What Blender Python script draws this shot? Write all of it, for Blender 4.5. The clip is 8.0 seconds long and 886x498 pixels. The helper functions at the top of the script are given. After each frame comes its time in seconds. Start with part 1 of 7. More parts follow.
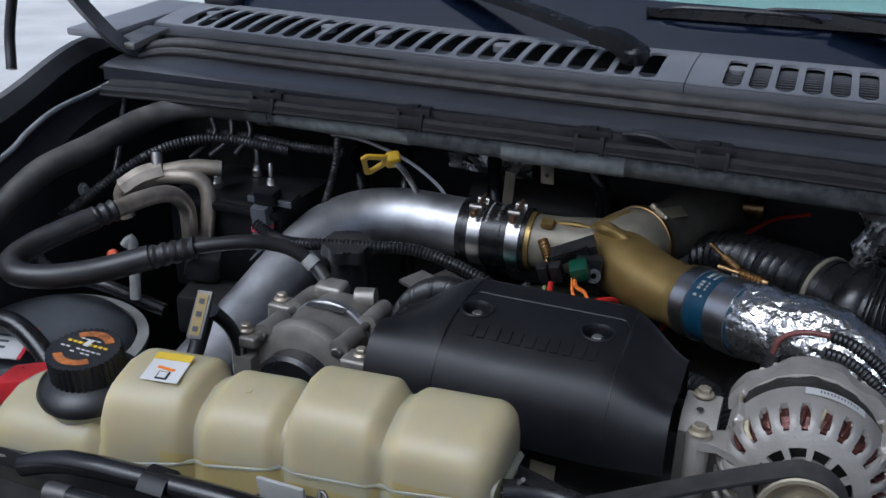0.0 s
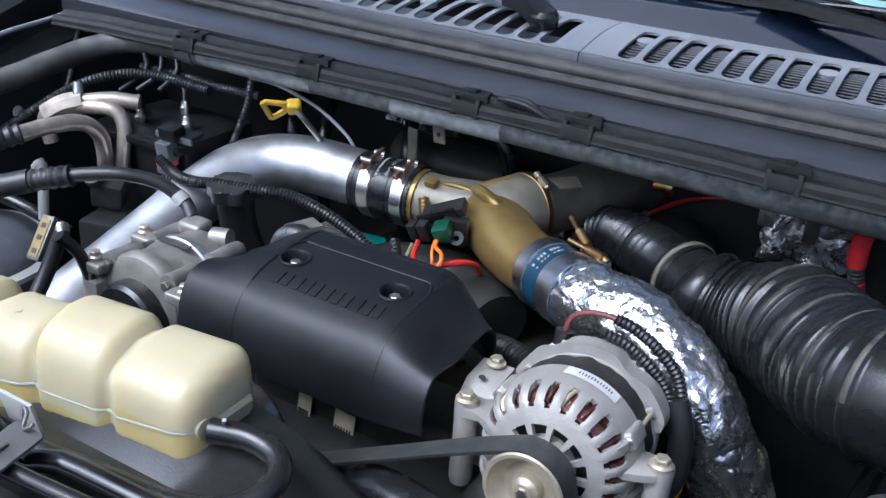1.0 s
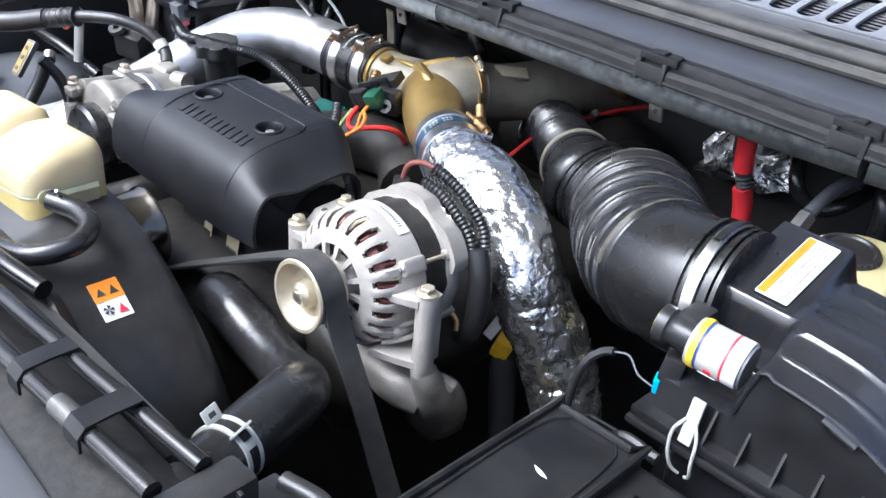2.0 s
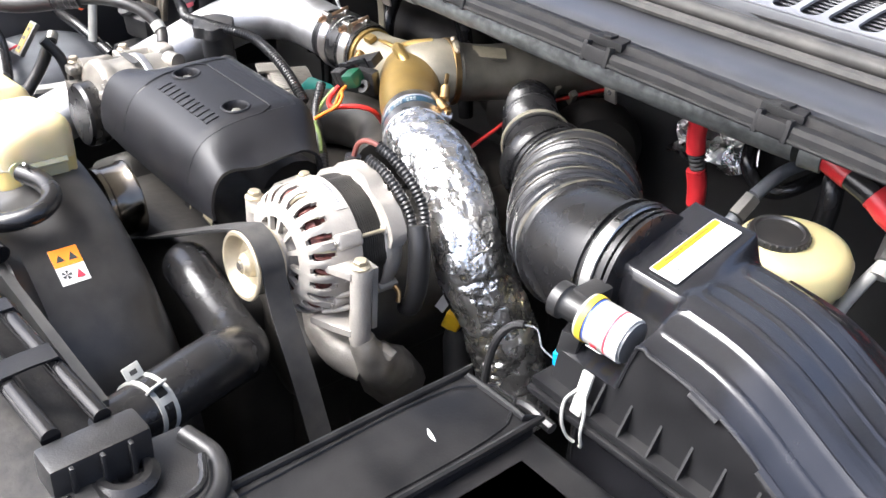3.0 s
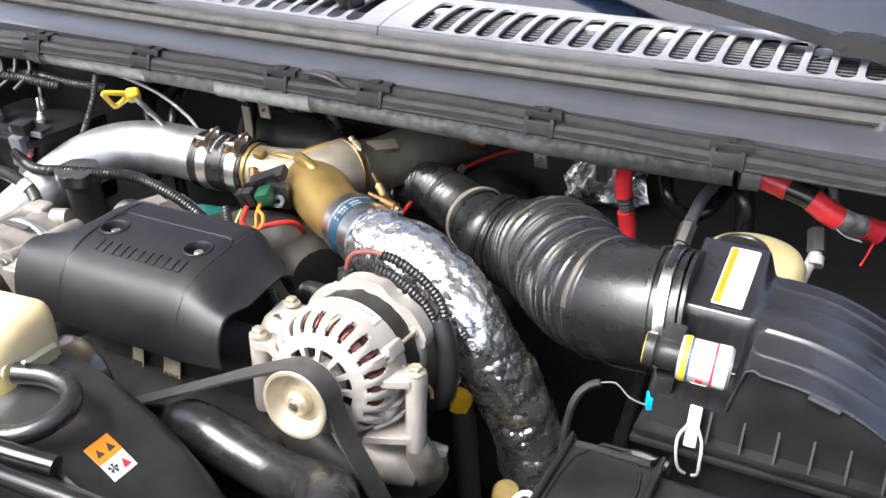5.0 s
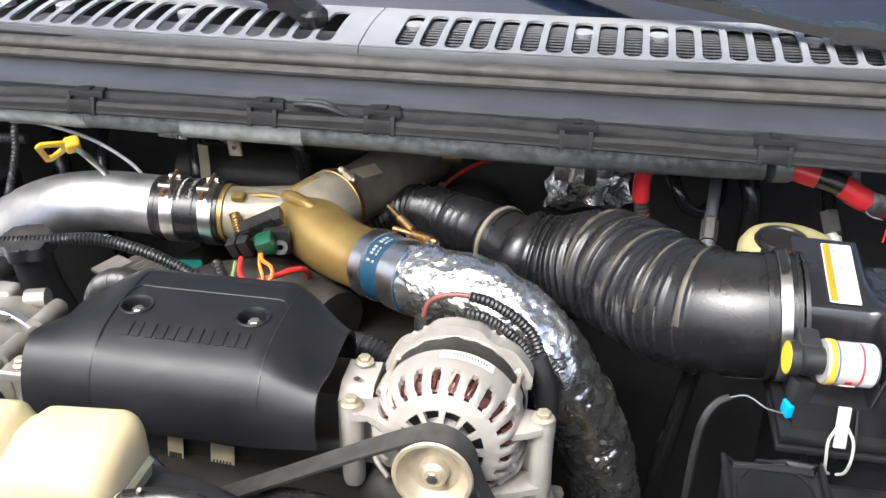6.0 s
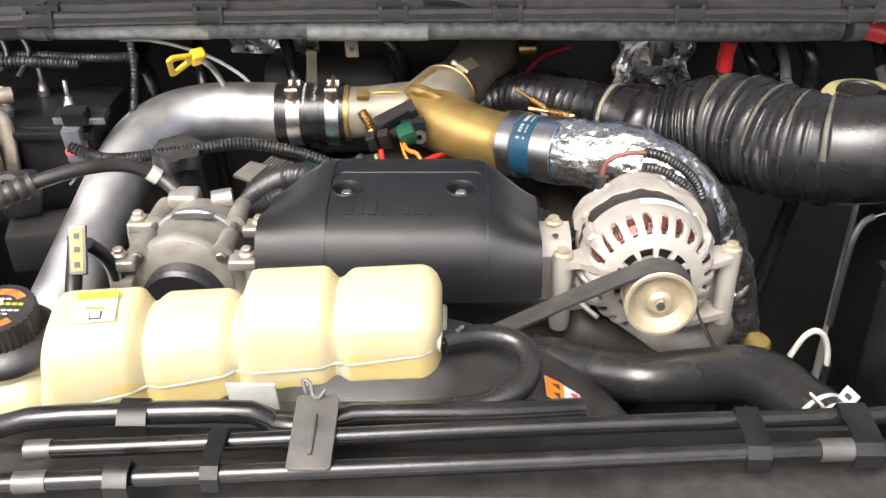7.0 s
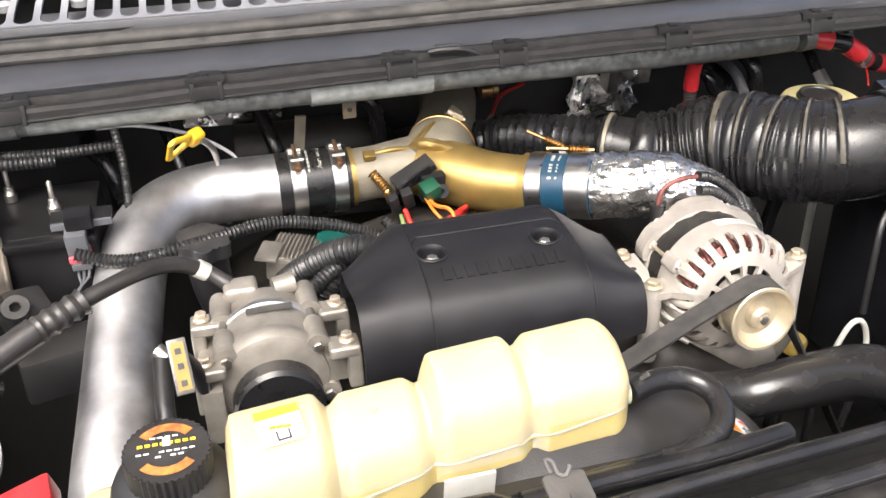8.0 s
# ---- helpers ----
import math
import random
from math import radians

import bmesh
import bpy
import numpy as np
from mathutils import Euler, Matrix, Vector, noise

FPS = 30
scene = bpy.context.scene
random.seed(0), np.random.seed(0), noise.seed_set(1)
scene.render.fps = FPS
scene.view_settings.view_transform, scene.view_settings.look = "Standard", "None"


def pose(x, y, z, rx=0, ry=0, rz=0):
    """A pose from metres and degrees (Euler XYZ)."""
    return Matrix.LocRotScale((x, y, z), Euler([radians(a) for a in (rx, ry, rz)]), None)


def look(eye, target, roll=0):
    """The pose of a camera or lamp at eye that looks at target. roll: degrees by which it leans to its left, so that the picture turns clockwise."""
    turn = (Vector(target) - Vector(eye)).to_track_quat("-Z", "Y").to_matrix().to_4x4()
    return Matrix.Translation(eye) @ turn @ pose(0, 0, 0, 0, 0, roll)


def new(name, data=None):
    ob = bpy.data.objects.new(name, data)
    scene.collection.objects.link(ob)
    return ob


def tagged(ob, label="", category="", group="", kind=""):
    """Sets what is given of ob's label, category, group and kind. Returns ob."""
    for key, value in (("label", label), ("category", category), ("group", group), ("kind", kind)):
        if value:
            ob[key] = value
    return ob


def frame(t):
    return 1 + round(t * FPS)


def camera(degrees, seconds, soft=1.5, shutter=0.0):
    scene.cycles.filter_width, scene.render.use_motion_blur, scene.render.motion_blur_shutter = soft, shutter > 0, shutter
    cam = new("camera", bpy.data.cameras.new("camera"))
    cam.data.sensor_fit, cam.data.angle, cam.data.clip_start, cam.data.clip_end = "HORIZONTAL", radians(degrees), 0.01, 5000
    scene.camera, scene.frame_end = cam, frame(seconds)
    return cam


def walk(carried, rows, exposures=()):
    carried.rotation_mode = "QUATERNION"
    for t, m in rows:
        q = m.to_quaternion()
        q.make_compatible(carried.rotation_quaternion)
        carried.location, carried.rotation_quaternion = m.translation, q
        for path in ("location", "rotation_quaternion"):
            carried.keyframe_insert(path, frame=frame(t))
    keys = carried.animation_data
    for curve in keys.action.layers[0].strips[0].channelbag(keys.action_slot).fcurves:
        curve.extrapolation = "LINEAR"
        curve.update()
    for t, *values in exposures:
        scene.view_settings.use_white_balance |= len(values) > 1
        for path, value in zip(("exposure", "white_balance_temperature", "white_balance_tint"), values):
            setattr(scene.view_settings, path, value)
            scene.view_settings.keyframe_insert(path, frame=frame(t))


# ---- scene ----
cam = camera(50.4, 8.0)
PATH = [
    (0, (0.021, 0.024, 1.734), (-0.652, 1.746, 0.972), 1.7),
    (0.2, (0.054, 0.048, 1.76), (-0.573, 1.792, 1.009), -0.2),
    (0.5, (0.125, 0.08, 1.765), (-0.551, 1.821, 1.05), -1.4),
    (0.7, (0.204, 0.116, 1.752), (-0.579, 1.796, 1.001), 0.7),
    (0.9, (0.291, 0.148, 1.758), (-0.563, 1.753, 0.926), 3.8),
    (1, (0.33, 0.158, 1.762), (-0.539, 1.736, 0.894), 4.0),
    (1.2, (0.397, 0.163, 1.776), (-0.494, 1.707, 0.868), 3.2),
    (1.5, (0.496, 0.17, 1.771), (-0.408, 1.682, 0.824), 2.9),
    (1.7, (0.592, 0.207, 1.758), (-0.451, 1.644, 0.838), 2.9),
    (2, (0.751, 0.295, 1.734), (-0.433, 1.567, 0.744), 5.3),
    (2.2, (0.812, 0.337, 1.741), (-0.404, 1.567, 0.737), 4.4),
    (3.3, (0.916, 0.383, 1.787), (-0.382, 1.494, 0.747), 3.3),
    (3.5, (0.939, 0.364, 1.802), (-0.388, 1.515, 0.847), 3.6),
    (4, (0.918, 0.341, 1.809), (-0.335, 1.57, 0.851), 3.9),
    (4.2, (0.877, 0.314, 1.81), (-0.328, 1.611, 0.879), 3.7),
    (4.5, (0.785, 0.236, 1.801), (-0.283, 1.675, 0.913), 1.6),
    (4.7, (0.715, 0.17, 1.799), (-0.263, 1.671, 0.908), 0.5),
    (5.8, (0.281, 0.103, 1.806), (-0.09, 1.85, 0.905), 1.1),
    (6, (0.22, 0.098, 1.812), (-0.113, 1.843, 0.894), 0.3),
    (6.2, (0.157, 0.077, 1.809), (-0.074, 1.809, 0.837), 0.3),
    (6.5, (0.044, 0.016, 1.814), (-0.088, 1.74, 0.809), -0.1),
    (6.8, (-0.068, -0.057, 1.801), (-0.171, 1.668, 0.793), -1.2),
    (7, (-0.147, -0.079, 1.793), (-0.191, 1.632, 0.758), -0.7),
    (7.2, (-0.214, -0.066, 1.793), (-0.163, 1.624, 0.725), 0.2),
    (7.5, (-0.311, -0.026, 1.809), (-0.176, 1.689, 0.789), -2.2),
    (7.7, (-0.381, -0.005, 1.809), (-0.16, 1.722, 0.826), -1.9),
    (8, (-0.506, 0.009, 1.801), (-0.081, 1.704, 0.827), -1.7),
]
EXPOSURES = [(0, -0.68, 5050, 6), (0.5, 0.2, 4900, 6), (1.0, 0.55, 4900, 7), (1.5, 0.95, 5000, 7), (2.0, 1.57, 5250, 6), (3.5, 2.17, 5950, 7), (4.5, 2.02, 5900, 7), (6.0, 1.50, 5850, 5), (6.5, 1.44, 5950, 6), (7.0, 1.45, 6200, 7), (8.0, 1.53, 6280, 8)]
walk(cam, [(t, look(eye, target, roll)) for t, eye, target, roll in PATH], EXPOSURES)

# ---------------------------------------------------------------- light
world = bpy.data.worlds.new("sky")
scene.world = world
world.use_nodes = True
wn = world.node_tree
sky = wn.nodes.new("ShaderNodeTexSky")
sky.sky_type, sky.sun_disc = "NISHITA", False
SUN = Vector((-0.33, -0.61, 0.93)).normalized()
sky.sun_elevation = math.asin(SUN.z)
sky.sun_rotation = math.atan2(SUN.x, SUN.y)
sky.air_density, sky.dust_density, sky.ozone_density = 0.5, 8.0, 0.0
bg = wn.nodes["Background"]
bg.inputs["Strength"].default_value = 0.15
wn.links.new(sky.outputs[0], bg.inputs["Color"])
sun = new("sun", bpy.data.lights.new("sun", "SUN"))
sun.data.energy, sun.data.angle, sun.data.color = 1.5, radians(40), (1.0, 0.97, 0.93)
sun.matrix_world = look(SUN * 20, (0, 0, 0))


# ---------------------------------------------------------------- materials
def material(name, color, rough=0.5, metal=0.0, vary=0.25, scale=30.0, bump=0.15, fine=250.0, dust_sheen=0.0, dust_sheen_color=(0.30, 0.27, 0.23),
             coat=0.0, each=0.0, spec=0.5, spread=0.6, patch=55.0):
    """A surface with mottling, fine relief and dust on what faces up, which in some paints sky sheen."""
    m = bpy.data.materials.new(name)
    m.use_nodes = True
    t = m.node_tree
    n, l = t.nodes, t.links
    b = n["Principled BSDF"]
    co = n.new("ShaderNodeTexCoord")
    big, small = n.new("ShaderNodeTexNoise"), n.new("ShaderNodeTexNoise")
    for q, s, d in ((big, scale, 5), (small, fine, 3)):
        q.inputs["Scale"].default_value, q.inputs["Detail"].default_value = s, d
        l.new(co.outputs["Object"], q.inputs["Vector"])
    ramp = n.new("ShaderNodeMapRange")
    ramp.inputs["From Min"].default_value, ramp.inputs["From Max"].default_value = 0.3, 0.7
    ramp.inputs["To Min"].default_value, ramp.inputs["To Max"].default_value = 1 - vary, 1 + vary
    l.new(big.outputs["Fac"], ramp.inputs["Value"])
    mul = n.new("ShaderNodeMix")
    mul.data_type, mul.blend_type = "RGBA", "MULTIPLY"
    mul.inputs["Factor"].default_value = 1.0
    mul.inputs["A"].default_value = (*color, 1)
    l.new(ramp.outputs[0], mul.inputs["B"])
    out = mul.outputs["Result"]
    if each:
        info, mr, m2 = n.new("ShaderNodeObjectInfo"), n.new("ShaderNodeMapRange"), n.new("ShaderNodeMix")
        mr.inputs["To Min"].default_value, mr.inputs["To Max"].default_value = 1 - each, 1 + each
        m2.data_type, m2.blend_type = "RGBA", "MULTIPLY"
        m2.inputs["Factor"].default_value = 1.0
        l.new(info.outputs["Random"], mr.inputs["Value"])
        l.new(out, m2.inputs["A"])
        l.new(mr.outputs[0], m2.inputs["B"])
        out = m2.outputs["Result"]
    rmap = n.new("ShaderNodeMapRange")
    rmap.inputs["To Min"].default_value, rmap.inputs["To Max"].default_value = max(0.03, rough - 0.1), min(1, rough + 0.1)
    l.new(big.outputs["Fac"], rmap.inputs["Value"])
    rout = rmap.outputs[0]
    if dust_sheen:
        geo, sep = n.new("ShaderNodeNewGeometry"), n.new("ShaderNodeSeparateXYZ")
        l.new(geo.outputs["Normal"], sep.inputs[0])
        up = n.new("ShaderNodeMapRange")
        up.inputs["From Min"].default_value, up.inputs["From Max"].default_value = 0.0, 1.0
        up.inputs["To Min"].default_value, up.inputs["To Max"].default_value = 0.15 * dust_sheen, dust_sheen
        l.new(sep.outputs["Z"], up.inputs["Value"])
        dn = n.new("ShaderNodeTexNoise")
        dn.inputs["Scale"].default_value, dn.inputs["Detail"].default_value = patch, 8
        l.new(co.outputs["Object"], dn.inputs["Vector"])
        dm = n.new("ShaderNodeMath")
        dm.operation = "MULTIPLY"
        dm.use_clamp = True
        l.new(up.outputs[0], dm.inputs[0])
        dmr = n.new("ShaderNodeMapRange")
        dmr.inputs["From Min"].default_value, dmr.inputs["From Max"].default_value = 0.35, 0.65
        dmr.inputs["To Min"].default_value, dmr.inputs["To Max"].default_value = 1 - spread, 1 + spread
        l.new(dn.outputs["Fac"], dmr.inputs["Value"])
        l.new(dmr.outputs[0], dm.inputs[1])
        mx = n.new("ShaderNodeMix")
        mx.data_type = "RGBA"
        l.new(dm.outputs[0], mx.inputs["Factor"])
        l.new(out, mx.inputs["A"])
        mx.inputs["B"].default_value = (*dust_sheen_color, 1)
        out = mx.outputs["Result"]
        ra = n.new("ShaderNodeMix")
        l.new(dm.outputs[0], ra.inputs[0])
        l.new(rout, ra.inputs[2])
        ra.inputs[3].default_value = 0.85
        rout = ra.outputs[0]
    l.new(out, b.inputs["Base Color"])
    l.new(rout, b.inputs["Roughness"])
    b.inputs["Metallic"].default_value = metal
    b.inputs["Coat Weight"].default_value = coat
    b.inputs["Coat Roughness"].default_value = 0.08
    b.inputs["Specular IOR Level"].default_value = spec
    if bump:
        bp = n.new("ShaderNodeBump")
        bp.inputs["Strength"].default_value, bp.inputs["Distance"].default_value = bump, 0.001
        l.new(small.outputs["Fac"], bp.inputs["Height"])
        l.new(bp.outputs[0], b.inputs["Normal"])
    return m


M = {
    "plastic": material("black_plastic", (0.015, 0.015, 0.016), 0.36, dust_sheen=0.028, spread=0.8, patch=40, bump=0.25, fine=600),
    "cover": material("satin_black_plastic", (0.009, 0.009, 0.011), 0.42, spec=0.38, dust_sheen=0.008, spread=0.5, patch=12, bump=0.30, fine=900),
    # the bluish veil on top faces adds painted sky sheen to the lid
    "airbox": material("airbox_plastic", (0.010, 0.010, 0.012), 0.22, dust_sheen=0.024, spread=0.6, patch=14, bump=0.10, fine=500, spec=1.0, dust_sheen_color=(0.27, 0.275, 0.30)),
    "gloss": material("glossy_black_paint", (0.008, 0.008, 0.009), 0.16, vary=0.2, bump=0.06, fine=200, dust_sheen=0.02, spread=1.0, patch=26),
    "case": material("black_battery_case", (0.008, 0.008, 0.009), 0.38, vary=0.2, bump=0.12, fine=400, dust_sheen=0.010, spread=1.0, patch=30, spec=0.35),
    "railblack": material("weathered_black_plastic", (0.011, 0.011, 0.012), 0.62, vary=0.4, scale=26, dust_sheen=0.05, spread=0.6, patch=60, bump=0.5, fine=160, spec=0.3),
    "dusty": material("dusty_black_plastic", (0.016, 0.016, 0.017), 0.45, dust_sheen=0.055, spread=1.0, patch=34, bump=0.3, fine=300),
    "rubber": material("black_rubber", (0.009, 0.009, 0.010), 0.27, dust_sheen=0.022, spread=0.35, patch=14, bump=0.2, fine=400),
    "chalky": material("chalky_rubber", (0.035, 0.032, 0.026), 0.45, vary=0.4, scale=40, dust_sheen=0.24, spread=0.9, patch=60, dust_sheen_color=(0.22, 0.195, 0.14), bump=0.2, fine=300),
    "hose": material("worn_hose_rubber", (0.011, 0.011, 0.012), 0.24, dust_sheen=0.022, spread=0.5, patch=12, bump=0.2, fine=300),
    "dull": material("dull_black", (0.018, 0.018, 0.018), 0.7, dust_sheen=0.05, spread=0.8, patch=22),
    "grime": material("oily_grime", (0.014, 0.0125, 0.0105), 0.55, vary=0.6, scale=18, dust_sheen=0.025, bump=0.5, fine=90),
    "pipe": material("brushed_aluminium", (0.62, 0.62, 0.63), 0.47, metal=1.0, vary=0.26, scale=22, bump=0.20, fine=260, dust_sheen=0.06, spread=0.8, patch=30),
    "chrome": material("tarnished_pulley_steel", (0.20, 0.18, 0.15), 0.20, metal=1.0, vary=0.35, scale=20, bump=0.05),
    "steel": material("bright_steel", (0.62, 0.61, 0.60), 0.30, metal=1.0, vary=0.15, scale=40, bump=0.06),
    "dullsteel": material("weathered_steel", (0.42, 0.40, 0.37), 0.42, metal=1.0, vary=0.3, scale=35, bump=0.15, dust_sheen=0.1),
    "acpipe": material("stained_aluminium_pipe", (0.46, 0.40, 0.32), 0.36, metal=0.7, vary=0.4, scale=30, bump=0.15, dust_sheen=0.16, dust_sheen_color=(0.34, 0.29, 0.22)),
    # dark grey: shade put into cowl lip and drain floor, hinge arm's own colour
    "shadegrey": material("dark_and_shaded_grey", (0.085, 0.087, 0.095), 0.42, vary=0.15, scale=18, bump=0.25, fine=600, dust_sheen=0.05),
    "achose": material("matte_grey_hose", (0.018, 0.017, 0.017), 0.38, vary=0.2, bump=0.25, fine=250, dust_sheen=0.06, spread=0.8, patch=30),
    "bronze": material("bronze_paint", (0.36, 0.245, 0.075), 0.34, metal=0.7, vary=0.2, scale=22, bump=0.2, fine=400, dust_sheen=0.08),
    "castgrey": material("grey_cast_aluminium", (0.25, 0.225, 0.17), 0.46, metal=0.35, vary=0.25, scale=25, bump=0.35, fine=320, dust_sheen=0.12),
    "cast": material("sand_cast_aluminium", (0.38, 0.355, 0.32), 0.50, metal=0.35, vary=0.14, scale=30, bump=0.5, fine=380, dust_sheen=0.14, dust_sheen_color=(0.34, 0.30, 0.26)),
    "comp": material("dirty_cast_aluminium", (0.31, 0.29, 0.26), 0.42, metal=0.6, vary=0.3, scale=28, bump=0.4, fine=350, dust_sheen=0.2),
    "barrel": material("dark_satin_casting", (0.10, 0.098, 0.095), 0.4, metal=0.5, vary=0.25, bump=0.3, fine=350, dust_sheen=0.12),
    "lam": material("stator_laminations", (0.05, 0.047, 0.043), 0.55, metal=0.6, vary=0.4, bump=0.5, fine=200),
    "copper": material("lacquered_copper", (0.10, 0.034, 0.028), 0.35, metal=0.5, vary=0.7, scale=120, bump=0.8, fine=300),
    "zinc": material("yellow_zinc", (0.44, 0.385, 0.28), 0.40, metal=0.55, vary=0.15, scale=50, bump=0.12, dust_sheen=0.12),
    "brass": material("brass", (0.44, 0.29, 0.13), 0.38, metal=1.0, vary=0.2, scale=60, bump=0.1),
    "tanbolt": material("copper_tan_screw", (0.42, 0.27, 0.17), 0.36, metal=0.9, vary=0.3, scale=90, bump=0.15, dust_sheen=0.1),
    "blue": material("blue_silicone", (0.008, 0.042, 0.080), 0.34, vary=0.15, bump=0.12, fine=700, dust_sheen=0.03),
    "belt": material("belt_rubber", (0.020, 0.020, 0.021), 0.62, dust_sheen=0.08, bump=0.25, fine=700),
    # the even pale veil on top faces paints reflected sky
    "paint": material("dark_blue_paint", (0.017, 0.019, 0.025), 0.32, vary=0.12, coat=0.5, bump=0.02, dust_sheen=0.17, spread=0.2, patch=14, dust_sheen_color=(0.29, 0.285, 0.29)),
    "band": material("glossy_navy_band", (0.006, 0.010, 0.022), 0.12, vary=0.1, bump=0.0, coat=0.4),
    "seal": material("weatherstrip_rubber", (0.045, 0.043, 0.040), 0.5, vary=0.3, scale=40, bump=0.3, fine=200, dust_sheen=0.22, spread=0.8, patch=26, dust_sheen_color=(0.24, 0.22, 0.19)),
    "cowl": material("faded_grey_plastic", (0.27, 0.27, 0.28), 0.36, vary=0.12, scale=18, bump=0.25, fine=700, dust_sheen=0.06, dust_sheen_color=(0.42, 0.42, 0.42)),
    "mesh": material("dark_mesh", (0.045, 0.045, 0.05), 0.5, bump=0.2),
    "duct": material("dusty_harness_tape", (0.040, 0.042, 0.041), 0.5, vary=0.5, scale=45, bump=0.8, fine=140, dust_sheen=0.80, spread=0.65, patch=70, dust_sheen_color=(0.36, 0.38, 0.37)),
    "tape": material("pale_dusty_tape", (0.16, 0.17, 0.165), 0.6, vary=0.5, scale=60, bump=0.6, fine=160, dust_sheen=0.70, spread=0.6, patch=40, dust_sheen_color=(0.40, 0.42, 0.40)),
    "yellow": material("yellow_plastic", (0.66, 0.42, 0.012), 0.4, vary=0.15, bump=0.1, dust_sheen=0.04),
    "red": material("red_tape", (0.46, 0.022, 0.028), 0.30, vary=0.2, bump=0.2, dust_sheen=0.03),
    "redwire": material("red_wire", (0.5, 0.02, 0.015), 0.4, bump=0.0),
    "orange": material("orange_wire", (0.75, 0.19, 0.02), 0.4, bump=0.0),
    "salmon": material("salmon_cable", (0.15, 0.045, 0.036), 0.45, bump=0.05),
    "greenwire": material("green_wire", (0.16, 0.22, 0.07), 0.5, bump=0.0),
    "green": material("green_connector", (0.009, 0.065, 0.034), 0.38, vary=0.2, bump=0.1),
    "teal": material("teal_connector", (0.008, 0.10, 0.085), 0.38, vary=0.2, bump=0.1),
    "cyan": material("sky_blue_connector", (0.015, 0.32, 0.62), 0.4, bump=0.1),
    "grey": material("grey_plastic", (0.10, 0.105, 0.115), 0.45, vary=0.2, bump=0.2),
    "pink": material("pink_plastic", (0.60, 0.10, 0.13), 0.45, bump=0.1),
    "white": material("white_label", (0.66, 0.65, 0.63), 0.5, vary=0.06, bump=0.05, dust_sheen=0.05),
    "yellowlabel": material("yellow_label", (0.72, 0.50, 0.03), 0.5, vary=0.1, bump=0.05),
    "grimyyellow": material("grimy_yellow_plastic", (0.13, 0.09, 0.018), 0.5, vary=0.4, scale=60, bump=0.2, dust_sheen=0.05),
    "oldlabel": material("faded_yellow_label", (0.27, 0.18, 0.025), 0.5, vary=0.3, bump=0.1),
    "apron": material("dusty_apron_paint", (0.030, 0.031, 0.036), 0.4, vary=0.3, scale=6, bump=0.05, dust_sheen=0.30, spread=0.5, patch=9, dust_sheen_color=(0.30, 0.29, 0.27)),
    "orangelabel": material("orange_label", (0.78, 0.22, 0.008), 0.5, vary=0.08, bump=0.05),
    "wornorange": material("worn_orange_print", (0.42, 0.13, 0.02), 0.6, vary=0.5, scale=120, bump=0.1, dust_sheen=0.06),
    "ink": material("printed_ink", (0.03, 0.03, 0.03), 0.6, bump=0.0),
    "redink": material("red_ink", (0.55, 0.02, 0.04), 0.5, bump=0.0),
    "blueink": material("blue_ink", (0.03, 0.07, 0.35), 0.5, bump=0.0),
    "tan": material("tan_paper_label", (0.50, 0.44, 0.29), 0.55, vary=0.25, bump=0.1),
    "whitecable": material("pale_cable", (0.50, 0.50, 0.50), 0.4, bump=0.05),
    "greytab": material("translucent_grey_tab", (0.40, 0.40, 0.37), 0.4, vary=0.15, bump=0.1, dust_sheen=0.05),
    "asphalt": material("sunlit_concrete", (0.72, 0.70, 0.66), 0.9, vary=0.12, scale=1.5, bump=0.4, fine=60),
    "hoodpad": material("hood_liner", (0.10, 0.092, 0.08), 0.9, vary=0.35, scale=8, bump=0.6, fine=120),
    # pale teal carries the windscreen's bright sky reflection in the dashboard colour
    "dash": material("pale_dashboard", (0.50, 0.55, 0.53), 0.6, vary=0.08, scale=6, bump=0.1),
    "orangeplug": material("orange_plug", (0.80, 0.10, 0.02), 0.4, bump=0.0),
}


def jug(name, color, sss):
    """Translucent moulded plastic."""
    m = material(name, color, 0.42, vary=0.05, scale=9, bump=0.06, fine=300, dust_sheen=0.03)
    b = m.node_tree.nodes["Principled BSDF"]
    b.inputs["Subsurface Weight"].default_value = sss
    b.inputs["Subsurface Radius"].default_value = (0.045, 0.032, 0.012)
    b.inputs["Subsurface Scale"].default_value = 1.0
    return m


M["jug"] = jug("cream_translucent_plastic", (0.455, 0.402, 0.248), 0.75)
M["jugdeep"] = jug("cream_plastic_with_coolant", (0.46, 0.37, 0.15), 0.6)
M["reservoir"] = jug("aged_cream_plastic", (0.50, 0.44, 0.23), 0.3)


